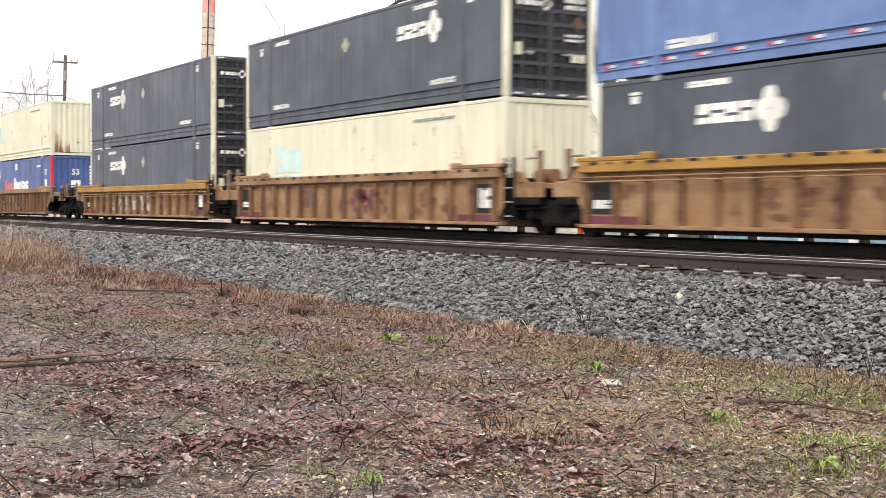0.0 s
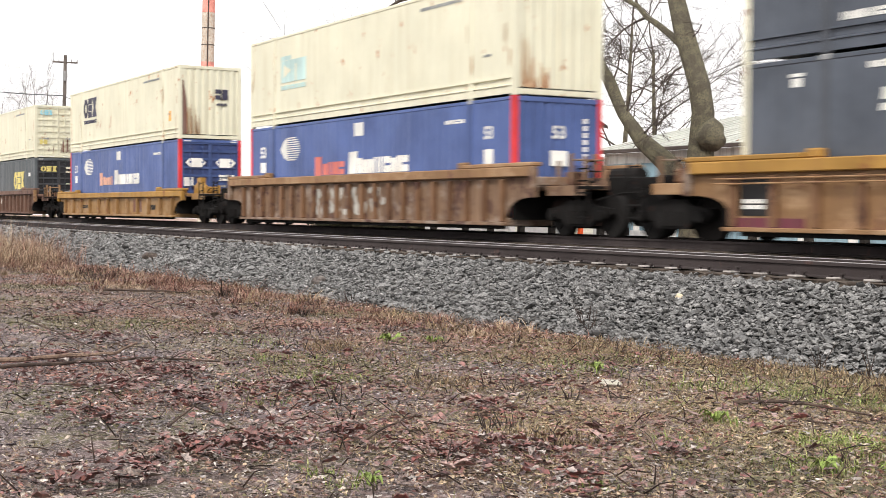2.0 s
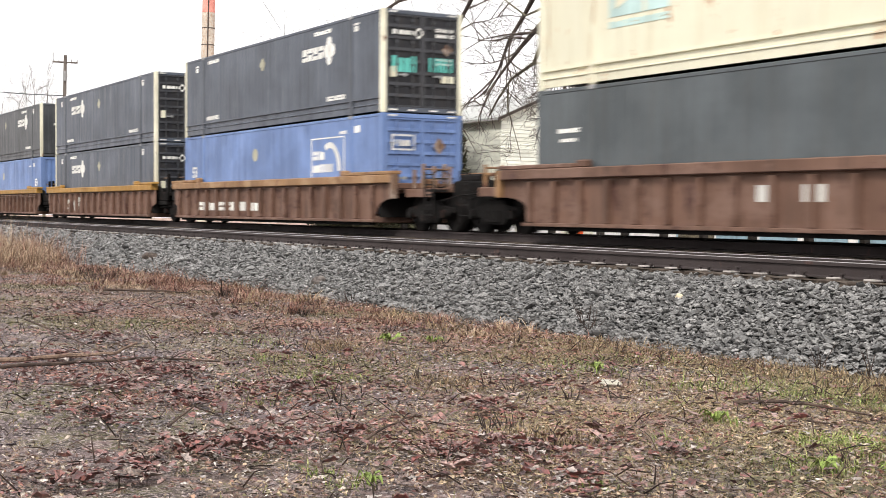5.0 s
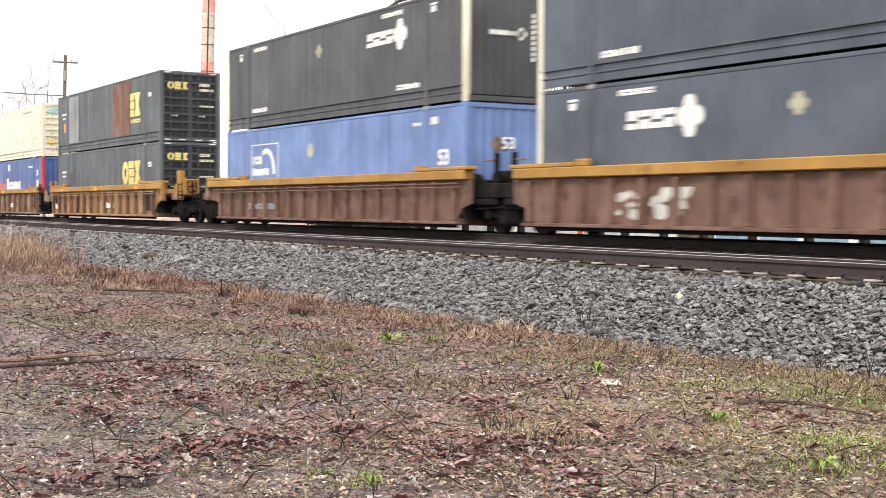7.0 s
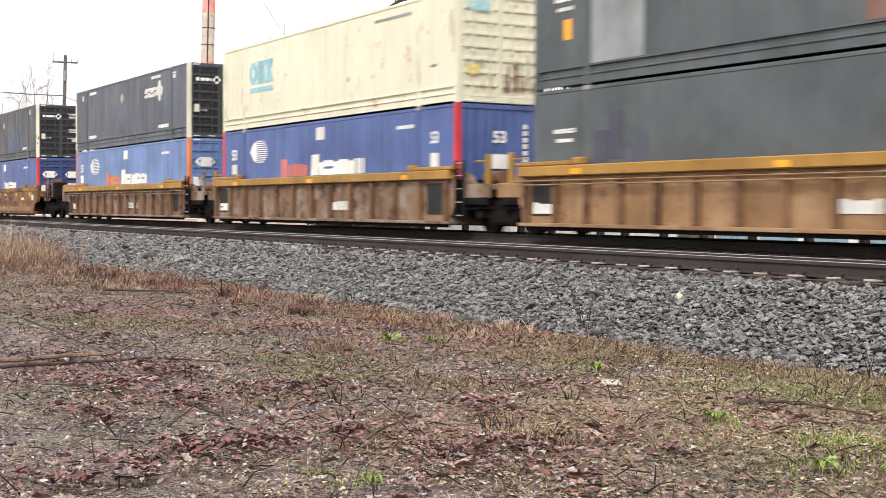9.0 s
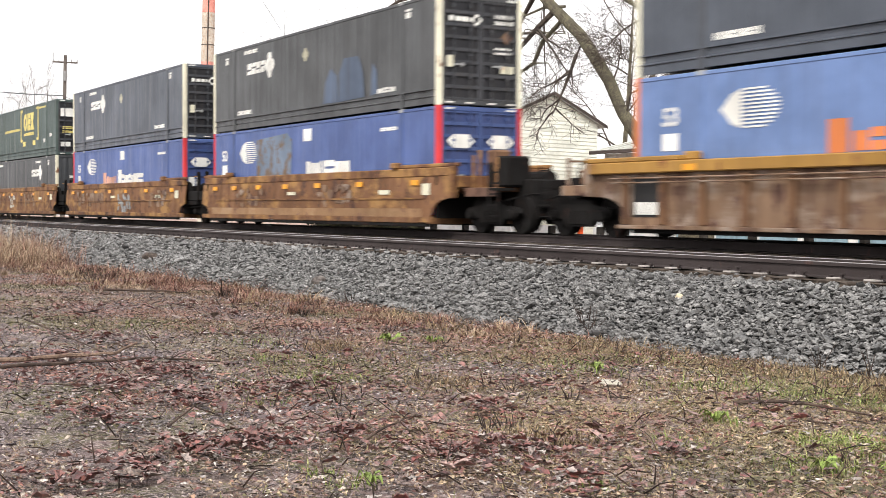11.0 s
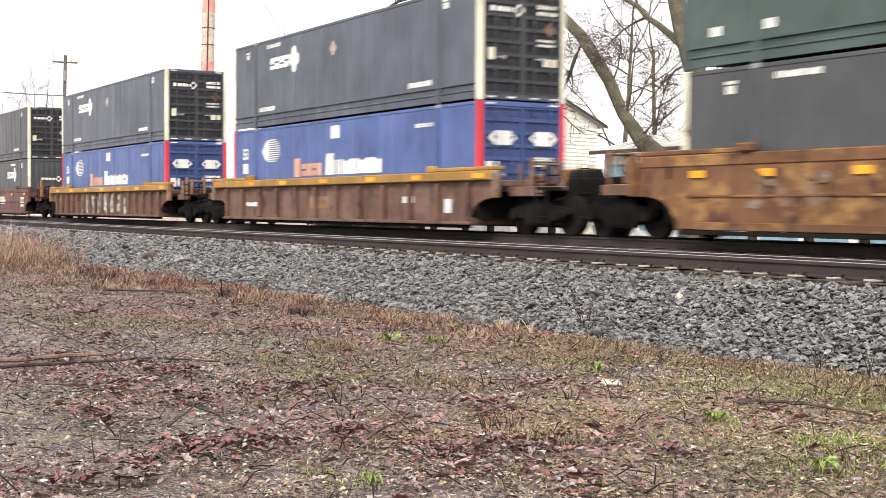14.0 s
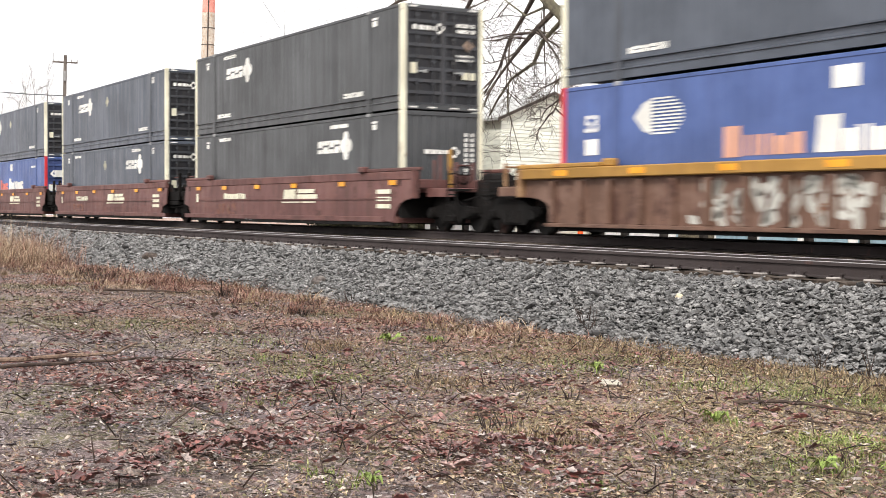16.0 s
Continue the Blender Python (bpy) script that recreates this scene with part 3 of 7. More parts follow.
# ---- well cars ----
def truck_mesh(s):
    """One cast side frame with its springs and bearing caps."""
    y = s * 0.98
    bm = bmesh.new()
    prism(bm, [(-1.15, 0.5), (-1.1, 0.62), (-0.6, 0.68), (-0.35, 0.8), (0.35, 0.8), (0.6, 0.68), (1.1, 0.62), (1.15, 0.5), (0.95, 0.36), (0.62, 0.4), (0.45, 0.22), (-0.45, 0.22), (-0.62, 0.4), (-0.95, 0.36)], y - 0.08, y + 0.08)
    for x in (-0.889, 0.889):
        tube(bm, [(x, y, 0.46), (x, y + s * 0.2, 0.46)], [0.15, 0.11], 10)
    for x in (-0.22, 0.0, 0.22):
        tube(bm, [(x, y + s * 0.1, 0.28), (x, y + s * 0.1, 0.56)], 0.085, 8)
    return bm


def wheelset_mesh():
    bm = tube(bmesh.new(), [(0, -1.1, 0), (0, 1.1, 0)], 0.085, 10)
    for s in (-1, 1):
        y = s * 0.745
        tube(bm, [(0, y - s * 0.11, 0), (0, y - s * 0.1, 0), (0, y - s * 0.08, 0), (0, y - s * 0.075, 0), (0, y + s * 0.06, 0)], [0.40, 0.485, 0.485, 0.46, 0.46], 28)
        for k in range(4):
            a = math.pi / 2 * k + 0.4
            tube(bm, [(0.27 * math.cos(a), y + s * 0.05, 0.27 * math.sin(a)), (0.27 * math.cos(a), y + s * 0.075, 0.27 * math.sin(a))], 0.06, 6)
    return bm


def truck(car, x):
    t = new("truck")
    t.parent = car
    t.matrix_basis = pose(x, 0, 0)
    for s in (-1, 1):
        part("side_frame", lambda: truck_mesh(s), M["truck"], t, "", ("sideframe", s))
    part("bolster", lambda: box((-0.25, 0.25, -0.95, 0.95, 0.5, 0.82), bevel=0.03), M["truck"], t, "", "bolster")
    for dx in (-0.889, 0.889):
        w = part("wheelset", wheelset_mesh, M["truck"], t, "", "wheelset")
        WHEELS.append((w, dx))
    return t


def well_car(label, side, sill, top, front, rear, pitch=1.0, smooth=False, pipes=False, posts="tan_car", seed=0):
    """A well for one stack. front, rear: 's' an end with its own truck, 'a' an end hung on a shared truck."""
    car = thing("well_car", label, "rail car", "cars of the train")
    ms, mt = M[side], M[sill]
    W = HY + 0.2

    def reach(kind):
        return 9.3 if kind == "s" else 8.36 if side in ("yellow_car", "tan_car") else 8.72
    xf, xr = reach(front), -reach(rear)
    chord = top - 0.23
    lo = 0.24
    # the lower edge: straight between the trucks, arched over a truck of its own
    arch = [(8.0, lo), (8.05, 0.42), (8.17, 0.60), (8.35, 0.74), (8.6, 0.82), (8.9, 0.86), (9.3, 0.87)]
    tip = reach("a")
    cut = [(7.95, lo), (8.12, 0.44), (8.26, 0.62), (tip, 0.74)]
    edge = arch if front == "s" else cut
    edge = [(-x, z) for x, z in (arch if rear == "s" else cut)][::-1] + edge

    def side_plate(y0, y1):
        """Upright strips side by side under the chord, as one plate."""
        bm = bmesh.new()
        rows = [[bm.verts.new((x, y, z)) for y, z in ((y0, z0), (y1, z0), (y1, chord), (y0, chord))] for x, z0 in edge]
        for p, q in zip(rows, rows[1:]):
            for k in range(4):
                bm.faces.new((p[k], p[(k + 1) % 4], q[(k + 1) % 4], q[k]))
        bm.faces.new(rows[0])
        bm.faces.new(rows[-1][::-1])
        bmesh.ops.recalc_face_normals(bm, faces=bm.faces)
        return bm
    for s in (-1, 1):
        a, b2 = sorted((s * W, s * (W - 0.03)))
        if smooth:
            # a smooth side whose upper half leans in
            bm = side_plate(a, b2)
            bmesh.ops.subdivide_edges(bm, edges=[e for e in bm.edges if abs(e.verts[0].co.z - e.verts[1].co.z) > 0.1 and abs(e.verts[0].co.x - e.verts[1].co.x) < 1e-4], cuts=2, use_grid_fill=True)
            for v in bm.verts:
                if v.co.z > 0.9:
                    v.co.y -= s * 0.10 * (v.co.z - 0.9)
            part("side_plate", bm, ms, car)
            part("rub_strip", box((xr + (1.9 if rear == "s" else 0.1), xf - (1.9 if front == "s" else 0.1), min(s * W, s * (W + 0.03)), max(s * W, s * (W + 0.03)), lo - 0.02, lo + 0.13), bevel=0.01), ms, car)
            part("seam_strip", box((xr + 1.6, xf - 1.6, min(s * (W - 0.001), s * (W + 0.02)), max(s * (W - 0.001), s * (W + 0.02)), 0.845, 0.885)), ms, car)
        else:
            part("side_plate", side_plate(a, b2), ms, car)
            n = int(16.0 / pitch)
            for i in range(n + 1):
                x = -8.0 + i * 16.0 / n
                part("rib", lambda: box((-0.06, 0.06, min(s * (W + 0.003), s * (W + 0.14)), max(s * (W + 0.003), s * (W + 0.14)), lo + 0.06, chord - 0.05), bevel=0.012), M["rib_rust"] if side in ("yellow_car", "tan_car") else ms, car, "", ("rib", s, round(chord, 2))).matrix_basis = pose(x, 0, 0)
            part("bottom_flange", box((-8.2, 8.2, min(s * (W + 0.001), s * (W + 0.15)), max(s * (W + 0.001), s * (W + 0.15)), lo - 0.03, lo + 0.05), bevel=0.01), ms, car)
        a, b2 = sorted((s * (W - 0.16), s * (W + 0.155 if not smooth else W - 0.03)))
        if not smooth:
            part("top_sill", box((xr + 0.15, xf - 0.15, a, b2, chord, top), bevel=0.02), mt, car)
        else:
            part("top_sill", box((xr + 0.15, xf - 0.15, a, b2, chord + 0.001, top), bevel=0.02), ms, car)
        for e, x_end in ((1, xf), (-1, xr)):
            x0, x1 = sorted((e * 6.3, x_end - e * 0.02))
            part("end_cover", box((x0, x1, a + 0.01, b2, top + 0.002, top + 0.10), bevel=0.02), mt, car)
            part("guide_bracket", box((e * 6.1 - 0.2, e * 6.1 + 0.16, min(s * (W - 0.14), s * (W + 0.05)), max(s * (W - 0.14), s * (W + 0.05)), top + 0.001, top + 0.17), bevel=0.03), mt if not smooth else ms, car)
    if pipes:
        for z in (chord - 0.10, chord - 0.19):
            part("pipe", tube(bmesh.new(), [(-8.4, -W - 0.17, z), (8.4, -W - 0.17, z)], 0.017, 6), ms, car)
    # floor cross-members that carry the containers
    for x in np.linspace(-7.9, 7.9, 9):
        part("cross_beam", lambda: box((-0.16, 0.16, -W + 0.03, W - 0.03, 0.2, 0.384), bevel=0.015), ms, car, "", ("beam",)).matrix_basis = pose(float(x), 0, 0)
    # a black strip added below each side for the shadow band between the trucks
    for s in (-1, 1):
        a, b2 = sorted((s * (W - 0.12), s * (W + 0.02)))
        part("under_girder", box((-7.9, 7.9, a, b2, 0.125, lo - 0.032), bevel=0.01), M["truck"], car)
    light_ends = side in ("yellow_car", "tan_car", "chrome_car")
    me = ms if light_ends else M["truck"]

    def span(e, a, b2):
        return min(e * a, e * b2), max(e * a, e * b2)
    for e, kind, x_end in ((1, front, xf), (-1, rear, xr)):
        # bulkhead in black, not car paint: the shade behind the arch is its colour
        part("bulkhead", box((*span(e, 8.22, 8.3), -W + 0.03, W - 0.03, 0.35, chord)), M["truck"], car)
        if kind == "s":
            part("end_deck", box((*span(e, 8.31, 10.75), -1.2, 1.2, 1.02, 1.13), bevel=0.02), ms, car)
            part("deck_skirt", box((*span(e, 9.32, 10.7), -1.235, -1.202, 0.9, 1.12), bevel=0.008), M["brown_car"] if side == "rust_car" else ms, car)
            part("centre_sill", box((*span(e, 8.31, 11.1), -0.28, 0.28, 0.82, 1.018), bevel=0.02), M["truck"], car)
            part("draft_housing", box((*span(e, 10.77, 11.35), -0.62, 0.62, 0.62, 1.32), bevel=0.03), M["truck"], car)
            part("end_beam", box((*span(e, 9.14, 9.28), -W + 0.05, W - 0.05, 1.135, chord), bevel=0.02), ms, car)
            part("end_upright", box((*span(e, 9.16, 9.32), -W - 0.15, -W - 0.004, 0.86, top - 0.005), bevel=0.015), M[posts], car)
            cp = bmesh.new()
            boxes(cp, (*span(e, 11.36, 11.55), -0.09, 0.09, 0.72, 0.9))
            boxes(cp, (*span(e, 11.551, 11.82), -0.17, 0.17, 0.66, 0.96))
            part("coupler", cp, M["truck"], car)
            for y in (-1.1, -0.6):
                part("grab_post", box((*span(e, 10.55, 10.63), y - 0.04, y + 0.04, 1.132, chord + 0.42), bevel=0.015), M[posts], car)
            part("grab_rail", tube(bmesh.new(), [(e * 10.59, -1.06, chord + 0.34), (e * 10.59, -0.64, chord + 0.34)], 0.022, 6), M[posts], car)
            # the brake stand: a tall stepped bracket with its wheel at the leading end, a low box at the other
            if e == 1 and smooth:
                for k, x in enumerate((9.55, 9.85)):
                    part("stand_post", box((x, x + 0.07, -1.19, -1.12, 1.132, chord + 0.5 + 0.12 * k), bevel=0.012), ms, car)
                part("marker_post", box((10.3, 10.42, -1.19, -1.1, 1.132, chord + (0.3 if side == "rust_car" else 0.75)), bevel=0.015), M["truck" if side == "rust_car" else "yellow_sill"], car)
                part("brake_housing", box((9.95, 10.28, -1.0, -0.5, 1.132, chord + (0.62 if side == "rust_car" else 0.12)), bevel=0.04), M["rib_rust"] if side == "rust_car" else ms, car)
                if side == "rust_car":
                    part("control_box", box((10.45, 11.0, -1.1, -0.4, 1.132, chord + 0.45), bevel=0.05), M["truck"], car)
            elif e == 1 and posts != "yellow_sill":
                for k, (x, y) in enumerate(((9.62, -1.15), (10.1, -1.15), (10.1, -0.5))):
                    part("stand_post", box((x, x + 0.09, y - 0.04, y + 0.04, 1.132, chord + 0.35 + 0.15 * (k > 0)), bevel=0.012), M[posts], car)
                part("stand_rail", tube(bmesh.new(), [(10.145, -1.11, chord + 0.36), (10.145, -0.54, chord + 0.36)], 0.022, 6), M[posts], car)
                part("brake_housing", box((9.75, 10.08, -1.05, -0.6, 1.132, chord + 0.1), bevel=0.04), M["rib_rust"], car)
            elif e == 1:
                stand = [(9.45, 1.132), (10.35, 1.132), (10.35, 1.34), (10.22, 1.52), (10.22, chord + 0.72), (9.82, chord + 0.72), (9.82, 1.55), (9.5, 1.42)]
                part("brake_stand", prism(bmesh.new(), stand, -1.19, -1.0), M[posts], car)
                part("brake_housing", box((9.86, 10.3, -0.98, -0.5, 1.132, chord + 0.38), bevel=0.04), M[posts], car)
            else:
                part("brake_housing", box((-10.3, -9.6, -1.0, -0.45, 1.132, chord + 0.16), bevel=0.04), M["rib_rust"], car)
            rim = [(e * 10.38, -0.75 + 0.24 * math.cos(a * math.pi / 8), chord + 0.10 + 0.24 * math.sin(a * math.pi / 8)) for a in range(17)]
            part("brake_wheel", tube(tube(tube(bmesh.new(), rim, 0.022, 5), [rim[0], rim[8]], 0.018, 5), [rim[4], rim[12]], 0.018, 5), M["truck"], car)
            part("air_reservoir", tube(bmesh.new(), [(e * 9.5, 0.55, 1.36), (e * 10.5, 0.55, 1.36)], 0.2, 12), M["truck"], car)
            hose = [(e * 11.1, 0.25, 0.75), (e * 11.4, 0.28, 0.45), (e * 11.75, 0.22, 0.55)]
            part("air_hose", tube(bmesh.new(), hose, 0.025, 6), M["truck"], car)
            part("cut_lever", tube(bmesh.new(), [(e * 11.2, -1.25, 0.8), (e * 11.3, -0.7, 0.95), (e * 11.5, -0.2, 1.0)], 0.02, 5), M["truck"], car)
            ld = bmesh.new()
            for z in (0.42, 0.68, 0.94, 1.2, 1.46):
                boxes(ld, (*span(e, 10.79, 11.16), -W + 0.02, -W + 0.06, z, z + 0.03))
            boxes(ld, (*span(e, 11.161, 11.19), -W + 0.015, -W + 0.055, 0.4, 1.55), (*span(e, 10.76, 10.789), -W + 0.015, -W + 0.055, 0.4, 1.55), (*span(e, 10.76, 11.19), -W + 0.056, -1.0, 1.04, 1.1))
            part("ladder", ld, M["truck"], car)
            truck(car, e * 10.27)
        else:
            part("end_deck", box((*span(e, 8.31, 9.72), -1.2, 1.2, 1.06, 1.2), bevel=0.02), me, car)
            part("deck_skirt", box((*span(e, 8.37, 9.6), -1.3, -1.202, 0.86, 1.22), bevel=0.02), me, car)
            part("corner_gusset", prism(bmesh.new(), [(e * 8.37, 1.222), (e * 8.95, 1.222), (e * 8.75, chord + 0.1), (e * 8.37, chord + 0.18)], -1.3, -1.22), me, car)
            part("hinge_casting", box((*span(e, 8.31, 9.7), -0.4, 0.4, 0.84, 1.055), bevel=0.04), M["truck"], car)
            for y in (-1.12, 0.75):
                part("grab_post", box((*span(e, 9.2, 9.32), y - 0.06, y + 0.06, 1.202, 1.95), bevel=0.02), M[posts] if light_ends else M["truck"], car)
            part("grab_rail", tube(bmesh.new(), [(e * 8.7, -1.12, 1.78), (e * 9.26, -1.12, 1.78)], 0.025, 6), M[posts], car)
            for s in (-1, 1):
                a, b2 = sorted((s * 0.92, s * (W - 0.2)))
                part("side_bearing", box((*span(e, 8.38, 9.45), a, b2, 0.68, 0.855), bevel=0.03), M["truck"], car)
                part("brake_rod", tube(bmesh.new(), [(e * 8.4, s * 1.2, 0.60), (e * 9.6, s * 1.15, 0.64)], 0.035, 6), M["truck"], car)
            part("brake_cylinder", tube(bmesh.new(), [(e * 8.5, -0.62, 1.38), (e * 9.2, -0.62, 1.38)], 0.17, 12), M["rib_rust"] if light_ends else M["truck"], car)
            part("valve_box", box((*span(e, 8.75, 9.15), 0.1, 0.62, 1.202, 1.62), bevel=0.03), M["truck"], car)
            if e == 1 and light_ends:
                part("ladder", box((8.4, 8.44, -W - 0.06, -W - 0.004, 0.3, 1.8), (8.74, 8.78, -W - 0.06, -W - 0.004, 0.3, 1.8)), M["truck"], car)
                for z in (0.42, 0.75, 1.08, 1.41, 1.72):
                    part("rung", box((8.441, 8.739, -W - 0.045, -W - 0.015, z, z + 0.03)), M["galvanised"], car)
            if e == 1:
                truck(car, 9.82)
    return car


def car_mark(car, name, material, shapes, label="", out=0.0):
    W = HY + 0.2
    bm = bmesh.new()
    for s in shapes:
        prism(bm, s, -W - 0.010 - out, -W - 0.002 - out)
    o = part(name, bm, M[material], car, label)
    return tagged(o, kind="stuff") if len(shapes) > 1 else o


def scrawl(car, x0, x1, z0, z1, seed, material="graffiti", n=7):
    """Sprayed shapes: leaning uneven strokes, no letters."""
    rng = random.Random(seed)
    s = []
    w = (x1 - x0) / n
    h = z1 - z0
    for i in range(n):
        cx = x0 + (i + 0.5) * w
        for k in range(3):
            px, pz = cx + rng.uniform(-0.35, 0.35) * w, z0 + h * (0.2 + 0.3 * k) + rng.uniform(-0.1, 0.1) * h
            a0, rx, rz = rng.uniform(0, 6.28), w * rng.uniform(0.16, 0.4), h * rng.uniform(0.12, 0.34)
            tilt = rng.uniform(-0.5, 0.5)
            pts = [(rx * math.cos(a0 + t * 1.05) * rng.uniform(0.6, 1.2), rz * math.sin(a0 + t * 1.05) * rng.uniform(0.6, 1.2)) for t in range(6)]
            s.append([(px + p + tilt * q, min(z1, max(z0, pz + q))) for p, q in pts])
    return car_mark(car, "sprayed_shape", material, s, "faded white sprayed shapes", 0.0)


def reflectors(car, z, xs, w=0.36, h=0.12, out=0.0):
    car_mark(car, "reflector", "amber", [rect(x - w / 2, x + w / 2, z - h / 2, z + h / 2) for x in xs], "amber reflective strips", out)


# ---- the train, from its leading visible car back ----
def umax(at_front, seed, lead="doors", body="slate", mid=True):
    lab = {"slate": "slate grey 53-foot container with cream corner posts", "charcoal": "charcoal 53-foot container with cream corner posts"}[body]
    c = container(body, "cream_post", lead, lab + (", doors leading" if lead == "doors" else ", plain end leading"))
    marks_umax(c, at_front, seed, mid, lead)
    return c


def pacer(seed, lead="doors", light=False, patch=False):
    c = container("sky_blue" if light else "royal", "orange_mark" if light else "red", lead, "faded light blue 53-foot container, orange posts" if light else "royal blue 53-foot container with red corner posts")
    marks_pacer(c, seed, light, lead, patch)
    if patch:
        side_mark(c, "worn_patch", "worn_patch", [[(-4.0, 1.15), (-1.2, 1.2), (-1.1, 2.4), (-1.5, 2.62), (-4.05, 2.5)]], "peeled blue-grey patch with rust", -HY + 0.004)
    return c


def cream(seed, lead, kind):
    c = container("cream", "cream", lead, "cream 53-foot container with rust stains", 0.009)
    if kind == "navy":
        marks_block(c, "navy_mark", -5.6, -3.4, 1.55, 2.45, seed)
    elif kind == "cyan":
        side_mark(c, "emblem", "cyan_pale", [rect(-5.5, -3.6, 1.35, 2.05), rect(-5.5, -4.75, 2.06, 2.2)], "pale blue block emblem")
        side_mark(c, "emblem_cut", "cream", [[(-5.3, 1.5), (-4.7, 1.72), (-5.3, 1.92)], rect(-4.4, -4.3, 1.36, 1.9)], "cream cut-out in the emblem", -HY + 0.0025)
        side_mark(c, "lettering", "cyan_pale", blocks(-5.5, -3.6, 1.12, 1.26, 12, seed), "thin pale blue lettering")
    else:
        marks_block(c, "cyan_mark", -5.6, -3.6, 1.5, 2.25, seed)
    side_mark(c, "marking", "grey_patch", blocks(3.6, 5.7, 2.5, 2.58, 12, seed + 3) + blocks(6.7, 7.05, 1.0, 1.06, 3, seed), "small grey number bars")
    if kind == "navy":
        side_mark(c, "plate", "amber", [rect(6.85, 7.1, 0.75, 1.15)], "amber plate")
        end_mark(c, "corner_rust", "rust_patch", [[(-1.16, 0.2), (-0.98, 0.2), (-1.0, 1.5), (-1.12, 2.3), (-1.16, 2.3)]], "rust run beside the corner post", 0.012)
        end_mark(c, "end_lettering", "navy_mark", blocks(0.2, 0.75, 1.6, 2.0, 2, 6) + blocks(0.25, 0.7, 1.35, 1.45, 5, 7), "navy block lettering", 0.012)
    # rust that runs down beside the posts and up from the sill
    rng = random.Random(seed * 7)
    runs = []
    for px in (-POST, POST, HX - 0.3, -HX + 0.3):
        for k in range(4):
            a, top, w = px + rng.uniform(-0.14, 0.14), rng.uniform(0.8, 2.4), rng.uniform(0.012, 0.04)
            runs.append([(a, top - rng.uniform(0.2, 0.7)), (a + w, top - rng.uniform(0.2, 0.7)), (a + w * 0.7, top), (a + w * 0.2, top)])
    side_mark(c, "rust_run", "rust_run", runs, "thin rust runs", -HY - 0.016)
    if lead == "wall":
        ends = []
        for k in range(26):
            y = -1.12 + abs(rng.gauss(0, 0.42))
            h, w = rng.uniform(0.15, 1.5) * max(0.15, 1.1 - (y + 1.12)), rng.uniform(0.02, 0.07)
            ends.append([(min(y, 1.0), 0.2), (min(y, 1.0) + w, 0.2), (min(y, 1.0) + w * 0.6, 0.25 + h), (min(y, 1.0) + w * 0.3, 0.25 + h)])
        end_mark(c, "end_stain", "rust_run", ends, "rust rising from the sill", 0.004)
    if lead == "doors":
        end_block(c, "cyan_mark", -1.0, -0.3, 2.35, 2.62)
        end_mark(c, "plate", "yellow_mark", [rect(-1.02, -0.62, 0.75, 1.0)], "yellow data plate", 0.012)
        end_mark(c, "end_stain", "rust_patch", [[(a, 0.32), (a + w, 0.30 + 0.02 * i), (a + w * 0.8, h), (a + w * 0.3, h + 0.12)] for i, (a, w, h) in enumerate(((0.12, 0.05, 0.62), (0.2, 0.1, 0.95), (0.33, 0.04, 0.7), (0.42, 0.12, 1.05), (0.6, 0.05, 0.85), (0.7, 0.08, 0.6), (0.86, 0.05, 1.2), (0.98, 0.07, 0.55), (-0.3, 0.04, 0.6), (-0.55, 0.05, 0.5)))], "rust runs on the door", 0.002)
    return c


def csx(seed, patches):
    c = container("greygreen", "greygreen", "doors", "dark grey-green 53-foot container, doors leading")
    marks_block(c, "yellow_mark", 2.95, 5.5, 1.2, 2.2, seed)
    if patches:
        side_mark(c, "grey_patch", "grey_patch", [rect(-5.95, -4.2, 0.46, 2.75)], "lighter grey repair panel", -HY + 0.003)
        side_mark(c, "rust_patch", "rust_patch", [rect(1.5, 4.1, 0.46, 2.76)], "rust-brown repair panel", -HY + 0.0025, 0.0062)
        side_mark(c, "plate", "amber", [rect(-6.95, -6.68, 1.05, 1.5)], "amber plate")
    elif seed == 19:
        side_mark(c, "mauve_patch", "mauve_patch", [rect(-5.85, -5.3, 0.9, 1.9), rect(-5.25, -4.9, 1.3, 2.3), rect(-4.85, -4.4, 0.9, 1.5), rect(-4.35, -4.1, 1.1, 1.8)], "dull mauve paint patches", -HY + 0.003)
    end_block(c, "yellow_mark", -0.98, -0.1, 2.15, 2.45)
    end_mark(c, "end_marking", "cream", blocks(0.4, 0.85, 2.3, 2.42, 4, seed) + blocks(0.4, 1.0, 2.1, 2.2, 6, seed + 1) + blocks(0.4, 1.0, 1.45, 1.52, 5, 3), "pale number bars", 0.012)
    side_mark(c, "marking", "white", blocks(6.55, 7.0, 1.9, 2.1, 2, seed) + blocks(-7.3, -6.5, 1.9, 2.0, 6, seed + 1) + blocks(-7.2, -6.6, 1.7, 1.78, 5, seed + 2), "pale number bars")
    return c


